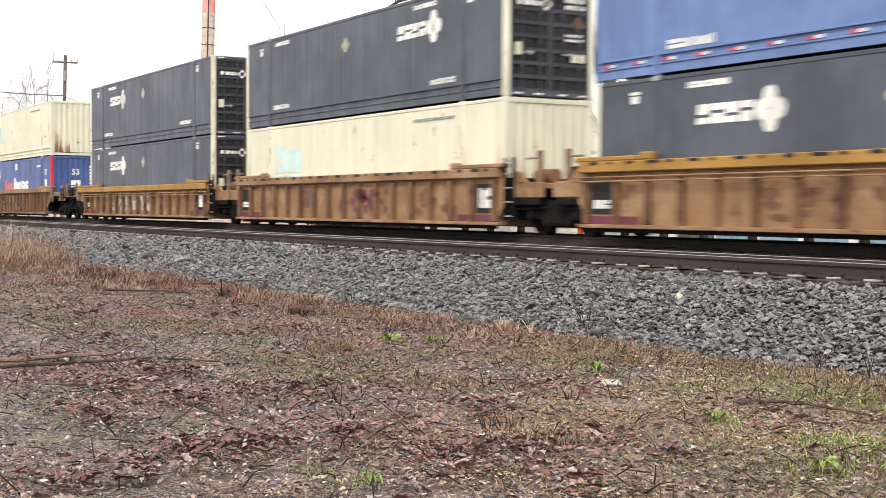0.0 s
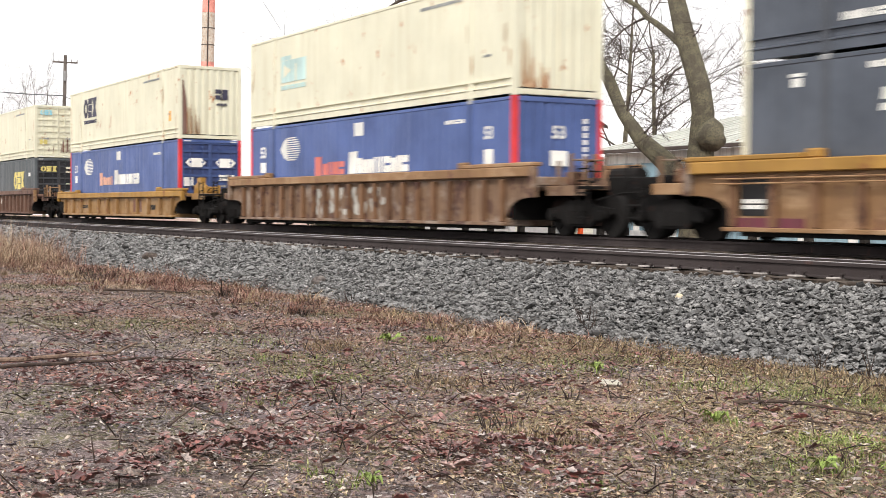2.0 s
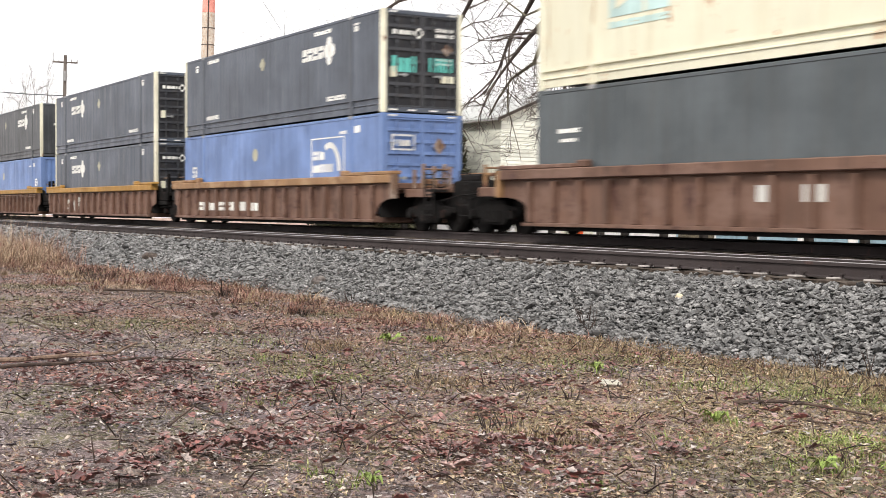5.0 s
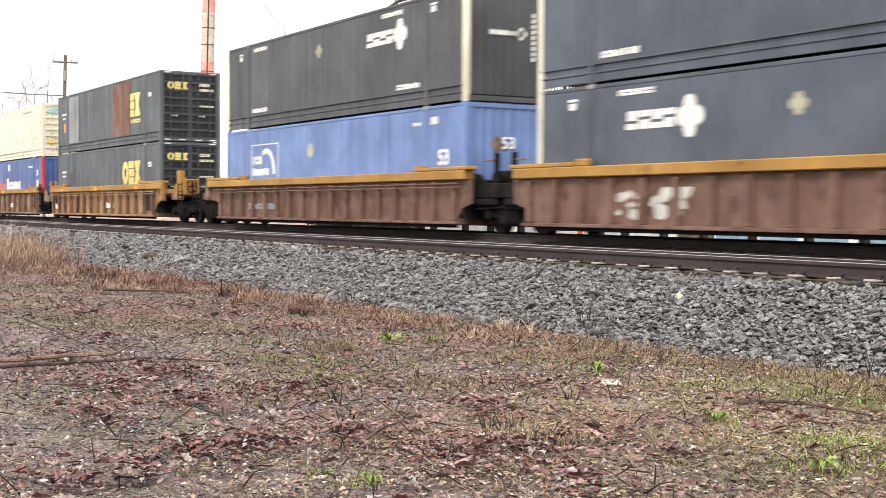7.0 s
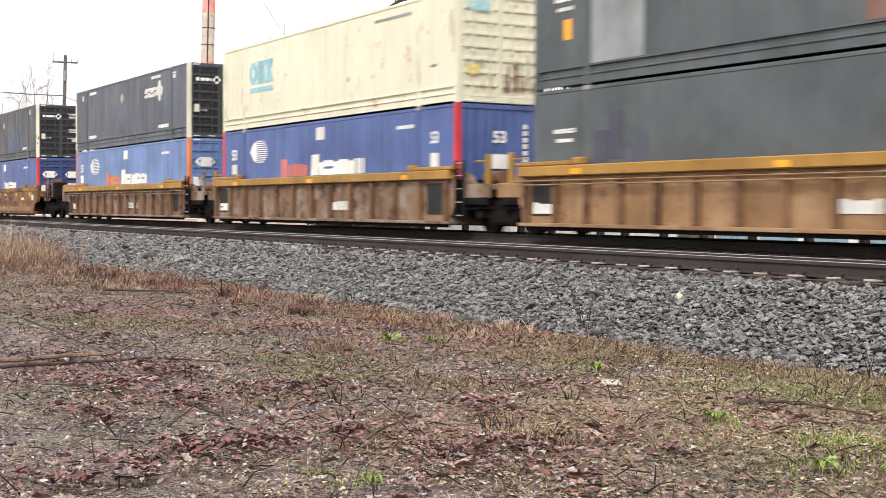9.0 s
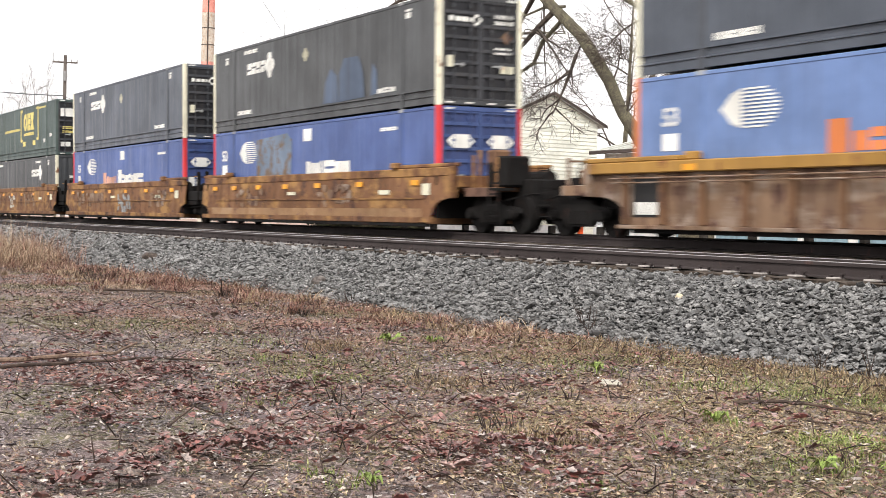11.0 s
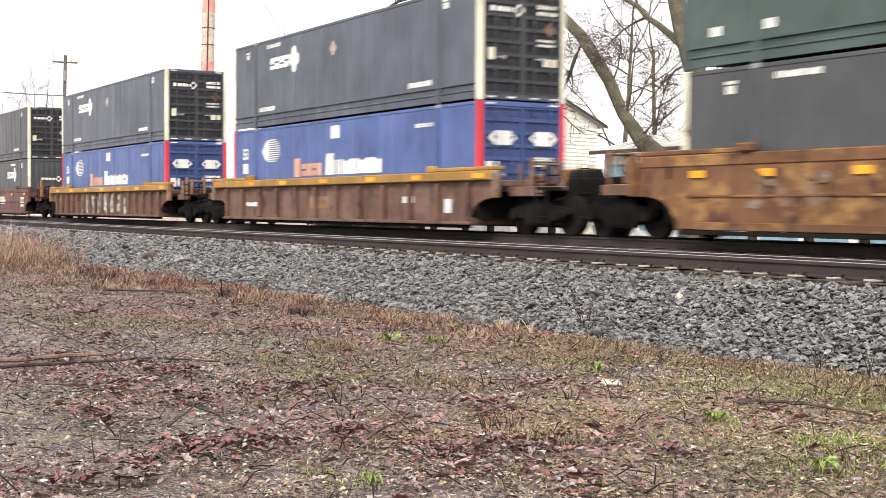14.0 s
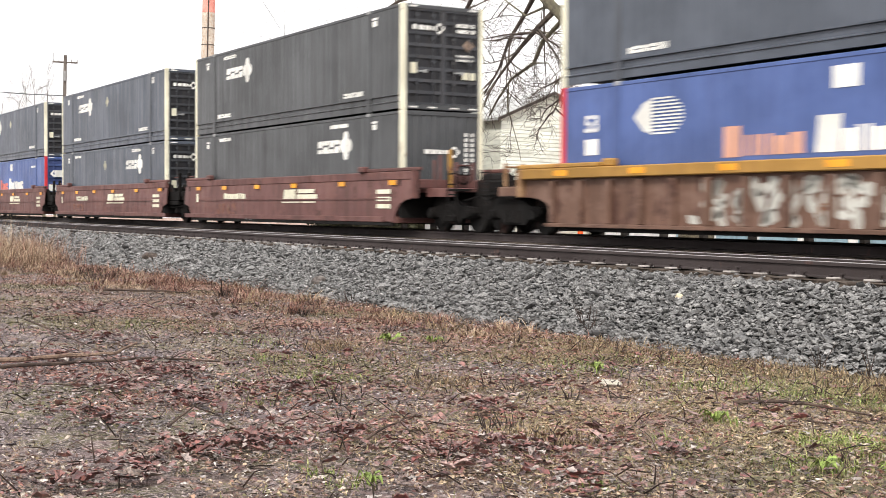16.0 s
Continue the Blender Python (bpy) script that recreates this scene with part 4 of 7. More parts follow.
def csx_bracket():
    c = container("deepgreen", "deepgreen", "doors", "deep green 53-foot container with yellow bracket emblem")
    marks_block(c, "yellow_mark", 0.9, 3.3, 1.55, 2.5, 5, True)
    side_mark(c, "bracket", "yellow_mark", [rect(0.15, 0.32, 0.95, 2.75), rect(0.32, 0.62, 2.62, 2.75), rect(0.32, 0.62, 0.95, 1.08), rect(4.15, 4.32, 0.95, 2.75), rect(3.85, 4.15, 2.62, 2.75), rect(3.85, 4.15, 0.95, 1.08), rect(0.7, 1.3, 0.7, 0.95), rect(3.0, 3.6, 0.7, 0.95)], "yellow brackets")
    side_mark(c, "lettering", "yellow_mark", blocks(-3.9, -0.1, 1.62, 1.76, 16, 8) + blocks(4.4, 5.9, 2.6, 2.7, 8, 9), "thin yellow lettering")
    side_mark(c, "marking", "white", blocks(5.4, 5.8, 0.75, 0.95, 2, 3) + blocks(6.7, 7.2, 1.0, 1.2, 2, 4) + blocks(-5.9, -5.6, 0.6, 0.8, 2, 5) + blocks(-7.3, -7.0, 0.6, 0.8, 2, 5), "pale number bars")
    end_mark(c, "plate", "white", [rect(-1.05, -0.1, 2.0, 2.42), rect(-1.05, -0.55, 0.45, 0.68)], "white label sheet", 0.012)
    end_mark(c, "end_marking", "yellow_mark", blocks(-0.95, -0.15, 1.35, 1.5, 5, 2) + blocks(-0.95, -0.15, 1.15, 1.28, 5, 3), "yellow number bars", 0.012)
    return c


def blue_light(seed, lead, boxed):
    c = container("sky_blue", "sky_blue", lead, "light blue 53-foot container with white boxed emblem" if boxed else "light blue 53-foot container with reflective strips")
    if boxed:
        x0 = 3.4 if lead == "doors" else -5.85
        fr = [rect(x0, x0 + 2.3, 1.05, 1.09), rect(x0, x0 + 2.3, 2.31, 2.35), rect(x0, x0 + 0.05, 1.09, 2.31), rect(x0 + 2.25, x0 + 2.3, 1.09, 2.31)]
        fr += blocks(x0 + 0.15, x0 + 1.55, 1.3, 1.55, 6, seed) + blocks(x0 + 0.15, x0 + 0.95, 1.68, 1.95, 3, seed + 1)
        arc = [(x0 + 1.3 + 0.75 * math.sin(a), 1.35 + 0.85 * math.cos(a)) for a in (-0.5, -0.2, 0.1, 0.4, 0.7, 1.0, 1.3, 1.6)]
        inner = [(x0 + 1.3 + 0.55 * math.sin(a), 1.35 + 0.68 * math.cos(a)) for a in (1.6, 1.3, 1.0, 0.7, 0.4, 0.1, -0.2, -0.5)]
        side_mark(c, "emblem", "white", fr + [[arc[i], arc[i + 1], inner[6 - i], inner[7 - i]] for i in range(7)], "white boxed emblem with arc")
        side_mark(c, "badge", "badge", [disc_outline(-1.1, 2.0, 0.22, 0.22)], "pale round badge")
        numerals(c, "53", "white", 7.0 if lead == "wall" else -7.0, 1.35, 0.55)
        if lead == "wall":
            numerals(c, "53", "white", 0.0, 1.75, 0.42, True)
            end_mark(c, "end_badge", "tan_car", [[(-0.55, 1.85), (-0.35, 1.6), (-0.15, 1.85), (-0.35, 2.1)]], "tan diamond placard", 0.012)
        else:
            end_mark(c, "end_emblem", "white", [rect(-1.0, -0.25, 1.85, 1.9), rect(-1.0, -0.25, 2.25, 2.3), rect(-1.0, -0.95, 1.9, 2.25), rect(-0.3, -0.25, 1.9, 2.25)] + blocks(-0.9, -0.4, 1.97, 2.15, 4, 3), "white boxed emblem", 0.012)
            end_mark(c, "end_badge", "tan_car", [[(0.35, 2.0), (0.55, 1.75), (0.75, 2.0), (0.55, 2.25)]], "tan diamond placard", 0.012)
    else:
        tape = [rect(x - 0.17, x, 0.29, 0.35) for x in np.arange(-7.6, 7.8, 0.95)]
        side_mark(c, "reflector", "red", [[(float(p), q) for p, q in s] for s in tape], "red reflective strip", -HY + 0.017)
        side_mark(c, "reflector", "white", [[(float(p) + 0.175, q) for p, q in s] for s in tape], "white reflective strip", -HY + 0.017)
    side_mark(c, "marking", "white", blocks(-5.75, -4.4, 0.5, 0.68, 8, seed) + [rect(6.35, 6.7, 2.4, 2.6)] + blocks(5.4, 5.85, 2.4, 2.5, 3, seed), "white number bars")
    return c


YEL, TAN, BRN, RST, MAR = "faded yellow ribbed well car with grime and rust", "rusty tan ribbed well car with worn paint", "oxide brown ribbed well car, ochre sills", "smooth-sided well car, yellow paint gone to rust", "maroon smooth-sided well car with yellow marks"
CONSIST = [
    # leading end at the start, lower box, upper box, well car
    (-5.95, lambda: umax(False, 1), lambda: blue_light(2, "doors", False), lambda: well_car(YEL, "yellow_car", "yellow_sill", 1.60, "a", "a", 1.0, pipes=True)),
    (-25.56, lambda: cream(3, "wall", "cyan"), lambda: umax(True, 4), lambda: well_car(YEL, "yellow_car", "yellow_car", 1.57, "a", "a", 1.0)),
    (-44.98, lambda: umax(False, 5), lambda: umax(False, 6), lambda: well_car(YEL, "yellow_car", "yellow_sill", 1.50, "a", "s", 1.0, pipes=True)),
    (-68.66, lambda: pacer(7, "wall"), lambda: cream(8, "wall", "cyan"), lambda: well_car(TAN, "tan_car", "yellow_car", 1.57, "s", "s", 0.8)),
    (-92.10, lambda: pacer(9), lambda: cream(10, "wall", "navy"), lambda: well_car("chrome yellow low-sided ribbed well car", "chrome_car", "yellow_sill", 1.24, "s", "s", 1.37, posts="yellow_sill")),
    (-115.64, lambda: csx(11, False), lambda: cream(12, "doors", "cyan"), lambda: well_car(BRN, "brown_car", "brown_car", 1.50, "s", "s", 0.9, posts="yellow_car")),
    (-139.34, lambda: blue_light(13, "doors", True), lambda: umax(True, 14), lambda: well_car(BRN, "brown_car", "yellow_car", 1.52, "s", "a", 1.0)),
    (-159.12, lambda: umax(False, 15), lambda: umax(False, 16), lambda: well_car(BRN, "brown_car", "yellow_sill", 1.52, "a", "a", 1.0)),
    (-178.40, lambda: blue_light(17, "wall", True), lambda: umax(True, 18, "wall", "charcoal"), lambda: well_car(BRN, "brown_car", "yellow_sill", 1.55, "a", "s", 1.0, pipes=True)),
    (-201.99, lambda: csx(19, False), lambda: csx(20, True), lambda: well_car(YEL, "yellow_car", "yellow_sill", 1.56, "s", "a", 1.1, pipes=True, posts="yellow_sill")),
    (-221.53, lambda: pacer(21, "wall"), lambda: cream(22, "doors", "block"), lambda: well_car(YEL, "tan_car", "yellow_sill", 1.57, "a", "a", 1.3, posts="yellow_sill")),
    (-241.34, lambda: pacer(23, "doors", True), lambda: umax(True, 24), lambda: well_car(YEL, "tan_car", "yellow_sill", 1.56, "a", "s", 1.1, pipes=True)),
    (-265.42, lambda: pacer(25, "doors", False, True), lambda: umax(False, 26, body="charcoal"), lambda: well_car(RST, "rust_car", "rust_car", 1.66, "s", "a", smooth=True, posts="rust_car")),
    (-284.79, lambda: pacer(27), lambda: umax(False, 28), lambda: well_car(RST, "rust_car", "rust_car", 1.66, "a", "a", smooth=True, posts="rust_car")),
    (-304.31, lambda: umax(True, 29, "wall", "charcoal", False), csx_bracket, lambda: well_car(RST, "rust_car", "rust_car", 1.66, "a", "s", smooth=True, posts="rust_car")),
    (-327.88, lambda: pacer(31), lambda: umax(False, 32), lambda: well_car(BRN, "brown_car", "yellow_sill", 1.52, "s", "s", 1.35)),
    (-351.37, lambda: pacer(33), lambda: umax(False, 34), lambda: well_car("sprayed oxide brown ribbed well car", "brown_car", "yellow_sill", 1.50, "s", "s", 0.95, posts="yellow_car")),
    (-374.82, lambda: umax(True, 35, "wall", "charcoal", False), lambda: umax(False, 36, body="charcoal", mid=False), lambda: well_car(MAR, "maroon_car", "maroon_car", 1.60, "s", "a", smooth=True, posts="maroon_car")),
    (-394.40, lambda: umax(True, 37), lambda: umax(False, 38), lambda: well_car(MAR, "maroon_car", "maroon_car", 1.60, "a", "a", smooth=True, posts="maroon_car")),
    (-414.10, lambda: pacer(39), lambda: umax(False, 40), lambda: well_car(MAR, "maroon_car", "maroon_car", 1.60, "a", "s", smooth=True, posts="maroon_car")),
]
CARS = []
LOW_Z = 0.385
for x, low, up, car in CONSIST:
    c = car()
    CARS.append(c)
    for ob, z in ((c, 0.0), (low(), LOW_Z), (up(), LOW_Z + CH + 0.002)):
        MOVING.append((ob, x - HX, HY, z))

for ob, x, y, z in MOVING:
    if abs(x + HX + 265.42) < 0.01 and z > 2:
        side_mark(ob, "blue_patch", "blue_patch", [[(1.2, 0.48), (2.2, 0.46), (2.1, 1.25), (1.7, 1.5), (1.35, 1.1)], [(2.25, 0.46), (3.9, 0.5), (3.8, 1.2), (3.5, 1.7), (2.6, 1.72), (2.3, 1.3)], [(4.3, 0.5), (4.7, 0.55), (4.65, 1.2), (4.4, 1.4)]], "faded blue patch", -HY + 0.004)
    if abs(x + HX + 139.34) < 0.01 and z > 2:
        end_mark(ob, "sprayed_shape", "teal", blocks(-1.0, -0.2, 1.15, 1.6, 4, 50) + blocks(0.2, 1.0, 1.2, 1.6, 4, 51), "teal sprayed shapes on the doors", 0.012)

# marks on single cars
for i in (0, 1, 2):
    car_mark(CARS[i], "data_panel", "black", [rect(x - 0.4, x + 0.4, 0.5, 1.2) for x in (-7.5, 7.5)], "black data panel")
    car_mark(CARS[i], "marking", "white", blocks(-7.8, -7.25, 0.62, 0.8, 3, i) + blocks(7.25, 7.8, 0.62, 1.1, 3, i + 3), "white data bars", 0.012)
    car_mark(CARS[i], "end_stripe", "end_red", [rect(-8.05, -6.3, 0.25, 0.46), rect(6.3, 8.05, 0.25, 0.46)], "dull red end stripe", 0.02)
scrawl(CARS[2], -3.9, 1.5, 0.42, 1.1, 4)
scrawl(CARS[1], -0.4, 2.6, 0.45, 1.15, 55, "end_red", 5)
scrawl(CARS[1], 4.2, 6.2, 0.4, 0.9, 57, "rib_rust", 3)
scrawl(CARS[0], -3.0, 3.0, 0.4, 1.0, 58, "rib_rust", 7)
for i in (0, 1):
    car_mark(CARS[i], "worn_sill", "black", [rect(float(x), float(x) + w, 1.49 if i else 1.53, 1.56 if i else 1.59) for x, w in zip(np.arange(-7.8, 7.8, 0.62), (0.3, 0.12, 0.22, 0.4, 0.16, 0.3, 0.1) * 4)], "worn black edge marks", 0.156)
car_mark(CARS[1], "patch", "rust_patch", [rect(-2.9, -1.9, 0.6, 1.15)], "dull red patch")
scrawl(CARS[3], -2.5, 2.0, 0.4, 1.2, 7, "graffiti", 9)
car_mark(CARS[4], "patch", "rust_patch", [rect(2.85, 4.0, 0.4, 0.92)], "dull red patch")
car_mark(CARS[4], "marking", "black", blocks(-5.2, -3.6, 0.55, 0.68, 8, 2) + blocks(5.2, 5.8, 0.5, 0.7, 4, 3), "dark lettering bars")
car_mark(CARS[5], "patch", "white", [rect(-0.9, -0.5, 0.75, 1.05), rect(0.2, 0.7, 0.75, 1.05)], "white label squares")
car_mark(CARS[6], "marking", "white", blocks(-6.2, 0.0, 0.5, 0.8, 9, 6), "white lettering bars")
scrawl(CARS[7], -5.2, -2.5, 0.4, 1.05, 12, "graffiti", 4)
car_mark(CARS[8], "marking", "grey_patch", blocks(-5.6, -3.2, 0.55, 0.75, 8, 6), "grey lettering bars")
for i in (9, 10, 11):
    car_mark(CARS[i], "data_panel", "black", [rect(x - 0.45, x + 0.45, 0.45, 1.25) for x in (-7.4, 7.4)], "black data panel")
    car_mark(CARS[i], "marking", "white", blocks(-7.75, -7.05, 0.5, 0.75, 3, i) + blocks(1.2, 2.4, 0.55, 0.8, 5, i + 3), "white data bars", 0.012)
    reflectors(CARS[i], 1.42, (-6.0, 6.0, 0), out=0.155)
for i in (12, 13, 14):
    reflectors(CARS[i], 1.28, (-7.4, -5.6, -3.4, -1.2, 1.2, 4.0, 7.2), 0.4, 0.14, 0.0)
    car_mark(CARS[i], "marking", "cream", [rect(7.6, 8.0, 0.95, 1.25), rect(5.2, 5.8, 0.98, 1.1), rect(-1.0, -0.4, 1.0, 1.1)], "cream data squares")
car_mark(CARS[12], "lower_strake", "yellow_car", [rect(-7.7, 7.6, 0.375, 0.6)], "worn yellow lower strake")
for i, x0 in ((12, -5.4), (12, 1.2), (13, -6.6), (13, 4.2), (14, -6.4), (14, 1.8)):
    scrawl(CARS[i], x0, x0 + 2.4, 0.62, 1.3, 60 + int(x0 * 10) % 17 + i, "tan_car", 3)
scrawl(CARS[13], 0.0, 2.0, 0.35, 1.2, 21, "grey_patch", 4)
car_mark(CARS[13], "marking_sheet", "tan_car", [rect(-4.4, -2.2, 0.8, 1.25)], "dull tan lettering panel")
scrawl(CARS[14], -2.0, -0.6, 0.5, 1.25, 22, "graffiti", 2)
car_mark(CARS[15], "patch", "yellow_car", [rect(-1.25, 0.05, 0.6, 0.95)], "dull orange lettering panel")
car_mark(CARS[15], "lettering", "rust_patch", blocks(-1.0, -0.2, 0.74, 0.84, 6, 3), "dark red lettering bars", 0.012)
car_mark(CARS[15], "marking", "white", blocks(-6.4, -5.4, 0.65, 0.78, 5, 3) + [rect(4.6, 5.2, 0.75, 0.92), rect(6.8, 7.1, 0.5, 0.85)], "white data bars")
scrawl(CARS[16], -3.6, 3.4, 0.30, 1.22, 31, "graffiti", 11)
scrawl(CARS[16], -3.2, 3.2, 0.34, 1.2, 35, "graffiti", 10)
reflectors(CARS[15], 1.40, (-5.6, -3, 0, 3, 5.6, 8.6), 0.5, 0.12, 0.155)
reflectors(CARS[16], 1.39, (-7.6, -5, -2.4, 0.2, 2.8, 5.4, 8.6), 0.5, 0.12, 0.155)
for i in (17, 18, 19):
    car_mark(CARS[i], "emblem", "cream_post", [rect(0.6, 1.5, 0.88, 1.18, 0.1), rect(1.62, 3.1, 0.88, 1.02, 0.05), rect(1.7, 2.9, 1.06, 1.18, 0.05), rect(0.5, 3.0, 0.76, 0.80)], "pale yellow block emblem")
    car_mark(CARS[i], "marking", "cream_post", blocks(-4.6, -2.6, 0.9, 1.1, 6, i) + [rect(-7.4, -7.2, 0.8, 1.1), rect(7.0, 7.8, 0.6, 0.72), rect(7.0, 7.8, 0.8, 0.92), rect(7.0, 7.8, 1.0, 1.12)], "cream data bars")
    reflectors(CARS[i], 1.3, (-7.2, -4.6, -1.6, 1.4, 4.8, 7.9), 0.4, 0.13, 0.0)
    scrawl(CARS[i], -5.2, -3.4, 0.35, 0.75, 40 + i, "rust_patch", 4)


# ---- ties, plates and spikes of the near track; ties of the train's track ----
def tie_row(y0, y1, top, x0, x1, step, seed, cant=0.0):
    rng = random.Random(seed)
    shapes = []
    for k in range(4):
        bm = box((-0.115, 0.115, y0, y1, top - 0.17, top), bevel=0.012)
        for v in bm.verts:
            v.co += Vector((rng.uniform(-0.008, 0.008), rng.uniform(-0.05, 0.05), rng.uniform(-0.008, 0.004)))
        shapes.append(mesh_of("tie", bm, M["tie"]))
    out = []
    for i in range(int((x1 - x0) / step)):
        o = new("tie", rng.choice(shapes))
        o.parent = bed
        o.matrix_basis = pose(x0 + i * step + rng.uniform(-0.04, 0.04), rng.uniform(-0.03, 0.03), 0, cant, 0, rng.uniform(-1, 1))
        out.append(o.matrix_basis.translation.x)
    return out


tie_x = tie_row(-5.66, -3.05, -0.322, -70, -6, 0.56, 1)
tie_row(-0.05, 2.64, -0.192, -70, -6, 0.56, 2, CANT)
M["plate_grey"] = paint("worn plate steel", (0.40, 0.37, 0.35), 0.5, 0.3, 0.1)
plate_mesh = mesh_of("tie_plate", box((-0.075, 0.075, -5.30, -4.9, -0.321, -0.300), bevel=0.004), M["plate_grey"])
spike_mesh = mesh_of("spike", box((-0.014, 0.014, -0.018, 0.018, -0.315, -0.288), (-0.026, 0.026, -0.024, 0.035, -0.288, -0.272)), M["rail_side"])
rng = random.Random(5)
for x in tie_x:
    o = new("tie_plate", plate_mesh)
    o.parent = bed
    o.matrix_basis = pose(x, rng.uniform(-0.01, 0.01), 0)
    for dx in (-0.085, 0.08):
        s = new("spike", spike_mesh)
        s.parent = bed
        s.matrix_basis = pose(x + dx, -5.19 + rng.uniform(-0.006, 0.003), rng.uniform(0.0, 0.03))


# ---- bare trees ----
M["bark"] = blotchy("grey-green bark", (0.13, 0.115, 0.085), (0.20, 0.18, 0.12), 3.0, 0.95, (0.10, 0.088, 0.068), 0.9, 0.03)
M["twig_bark"] = blotchy("dark twig bark", (0.06, 0.048, 0.042), (0.11, 0.09, 0.075), 6.0, 0.95)


def branch(bm, rng, p, d, length, r, depth, droop, count):
    """A wavering limb with side limbs, down to twigs."""
    n = 4 if depth else 3
    pts, rad = [p], [r]
    q, dd = Vector(p), Vector(d).normalized()
    for i in range(n):
        dd = (dd + Vector((rng.uniform(-1, 1), rng.uniform(-1, 1), rng.uniform(-1, 1) - droop)) * 0.22).normalized()
        q = q + dd * length / n
        pts.append(q.copy())
        rad.append(max(0.006, r * (1 - 0.75 * (i + 1) / n)))
    tube(bm, pts, rad, 6 if r > 0.06 else 4 if r > 0.02 else 3)
    if depth:
        for i in range(count):
            f = rng.uniform(0.25, 1.0)
            k = min(n - 1, int(f * n))
            at = pts[k].lerp(pts[k + 1], f * n - k) if f * n - k <= 1 else pts[-1]
            axis = Vector((rng.uniform(-1, 1), rng.uniform(-1, 1), rng.uniform(-0.6, 1)))
            side = (dd * 0.7 + axis.normalized() * 0.9).normalized()
            branch(bm, rng, at, side, length * rng.uniform(0.4, 0.65), max(0.007, r * rng.uniform(0.3, 0.5)), depth - 1, droop, count)


def bare_tree(label, seed, trunks, limbs, depth=3, count=5, droop=0.15):
    """trunks: polylines with radii. limbs: start, direction, length, radius."""
    ob = thing("bare_tree", label, "tree", "bare trees behind the track")
    rng = random.Random(seed)
    for pts, rad in trunks:
        bm = tube(bmesh.new(), pts, rad, 12 if rad[0] > 0.12 else 7)
        for v in bm.verts if rad[0] > 0.12 else ():
            v.co += Vector((noise.noise(v.co * 1.7), noise.noise(v.co * 1.7 + Vector((9, 0, 0))), 0)) * 0.07
        part("trunk" if rad[0] > 0.12 else "bough", bm, M["bark"], ob)
    for p, d, length, r in limbs:
        bm = bmesh.new()
        branch(bm, rng, Vector(p), Vector(d), length, r, depth if r > 0.03 or depth < 3 else 2, droop, count if r > 0.03 else 5)
        part("limb", bm, M["bark"] if r > 0.12 else M["twig_bark"], ob)
    return ob


Y = 9.0
burl = [(-28.9, Y, -1.2), (-28.85, Y, 1.2), (-28.76, Y, 2.2), (-28.74, Y, 2.85), (-28.72, Y, 3.66), (-28.9, Y, 4.5), (-29.34, Y, 5.4), (-29.72, Y, 6.3), (-30.05, Y, 7.2), (-30.7, Y, 9.6)]
lean = [(-29.0, Y + 0.2, -1.2), (-29.3, Y + 0.2, 0.9), (-30.3, Y + 0.1, 2.2), (-31.45, Y, 2.95), (-32.5, Y, 3.9), (-33.2, Y, 5.0), (-34.8, Y, 6.6), (-36.8, Y, 8.05), (-38.4, Y, 9.2), (-40.6, Y, 10.4)]
# boughs that droop from the leaning trunk
BOUGHS = [
    ([(-36.40, Y, 7.75), (-35.72, Y, 7.35), (-37.02, Y, 6.63), (-37.51, Y, 5.95), (-38.91, Y, 5.51), (-39.81, Y, 4.80), (-40.33, Y, 4.27)], [0.100, 0.088, 0.077, 0.065, 0.053, 0.042, 0.030]),
    ([(-36.40, Y, 7.75), (-35.70, Y, 6.77), (-36.87, Y, 6.95), (-38.09, Y, 7.21)], [0.060, 0.046, 0.032, 0.018]),
    ([(-35.74, Y, 7.70), (-37.08, Y, 7.82), (-38.11, Y, 7.69), (-39.23, Y, 8.30), (-40.00, Y, 8.72)], [0.060, 0.049, 0.039, 0.029, 0.018]),
    ([(-37.51, Y, 5.95), (-36.65, Y, 5.87), (-36.13, Y, 5.37), (-36.00, Y, 4.69)], [0.030, 0.023, 0.016, 0.009]),
    ([(-39.09, Y, 5.32), (-39.13, Y, 4.50), (-38.84, Y, 3.98), (-38.33, Y, 3.00), (-38.16, Y, 2.53)], [0.030, 0.025, 0.019, 0.014, 0.009]),
]
crook = [(-29.75, Y, 5.75), (-30.3, Y, 6.15), (-30.85, Y, 6.5), (-31.4, Y, 6.8), (-31.85, Y, 7.2), (-32.7, Y, 7.6), (-33.6, Y, 8.3)]
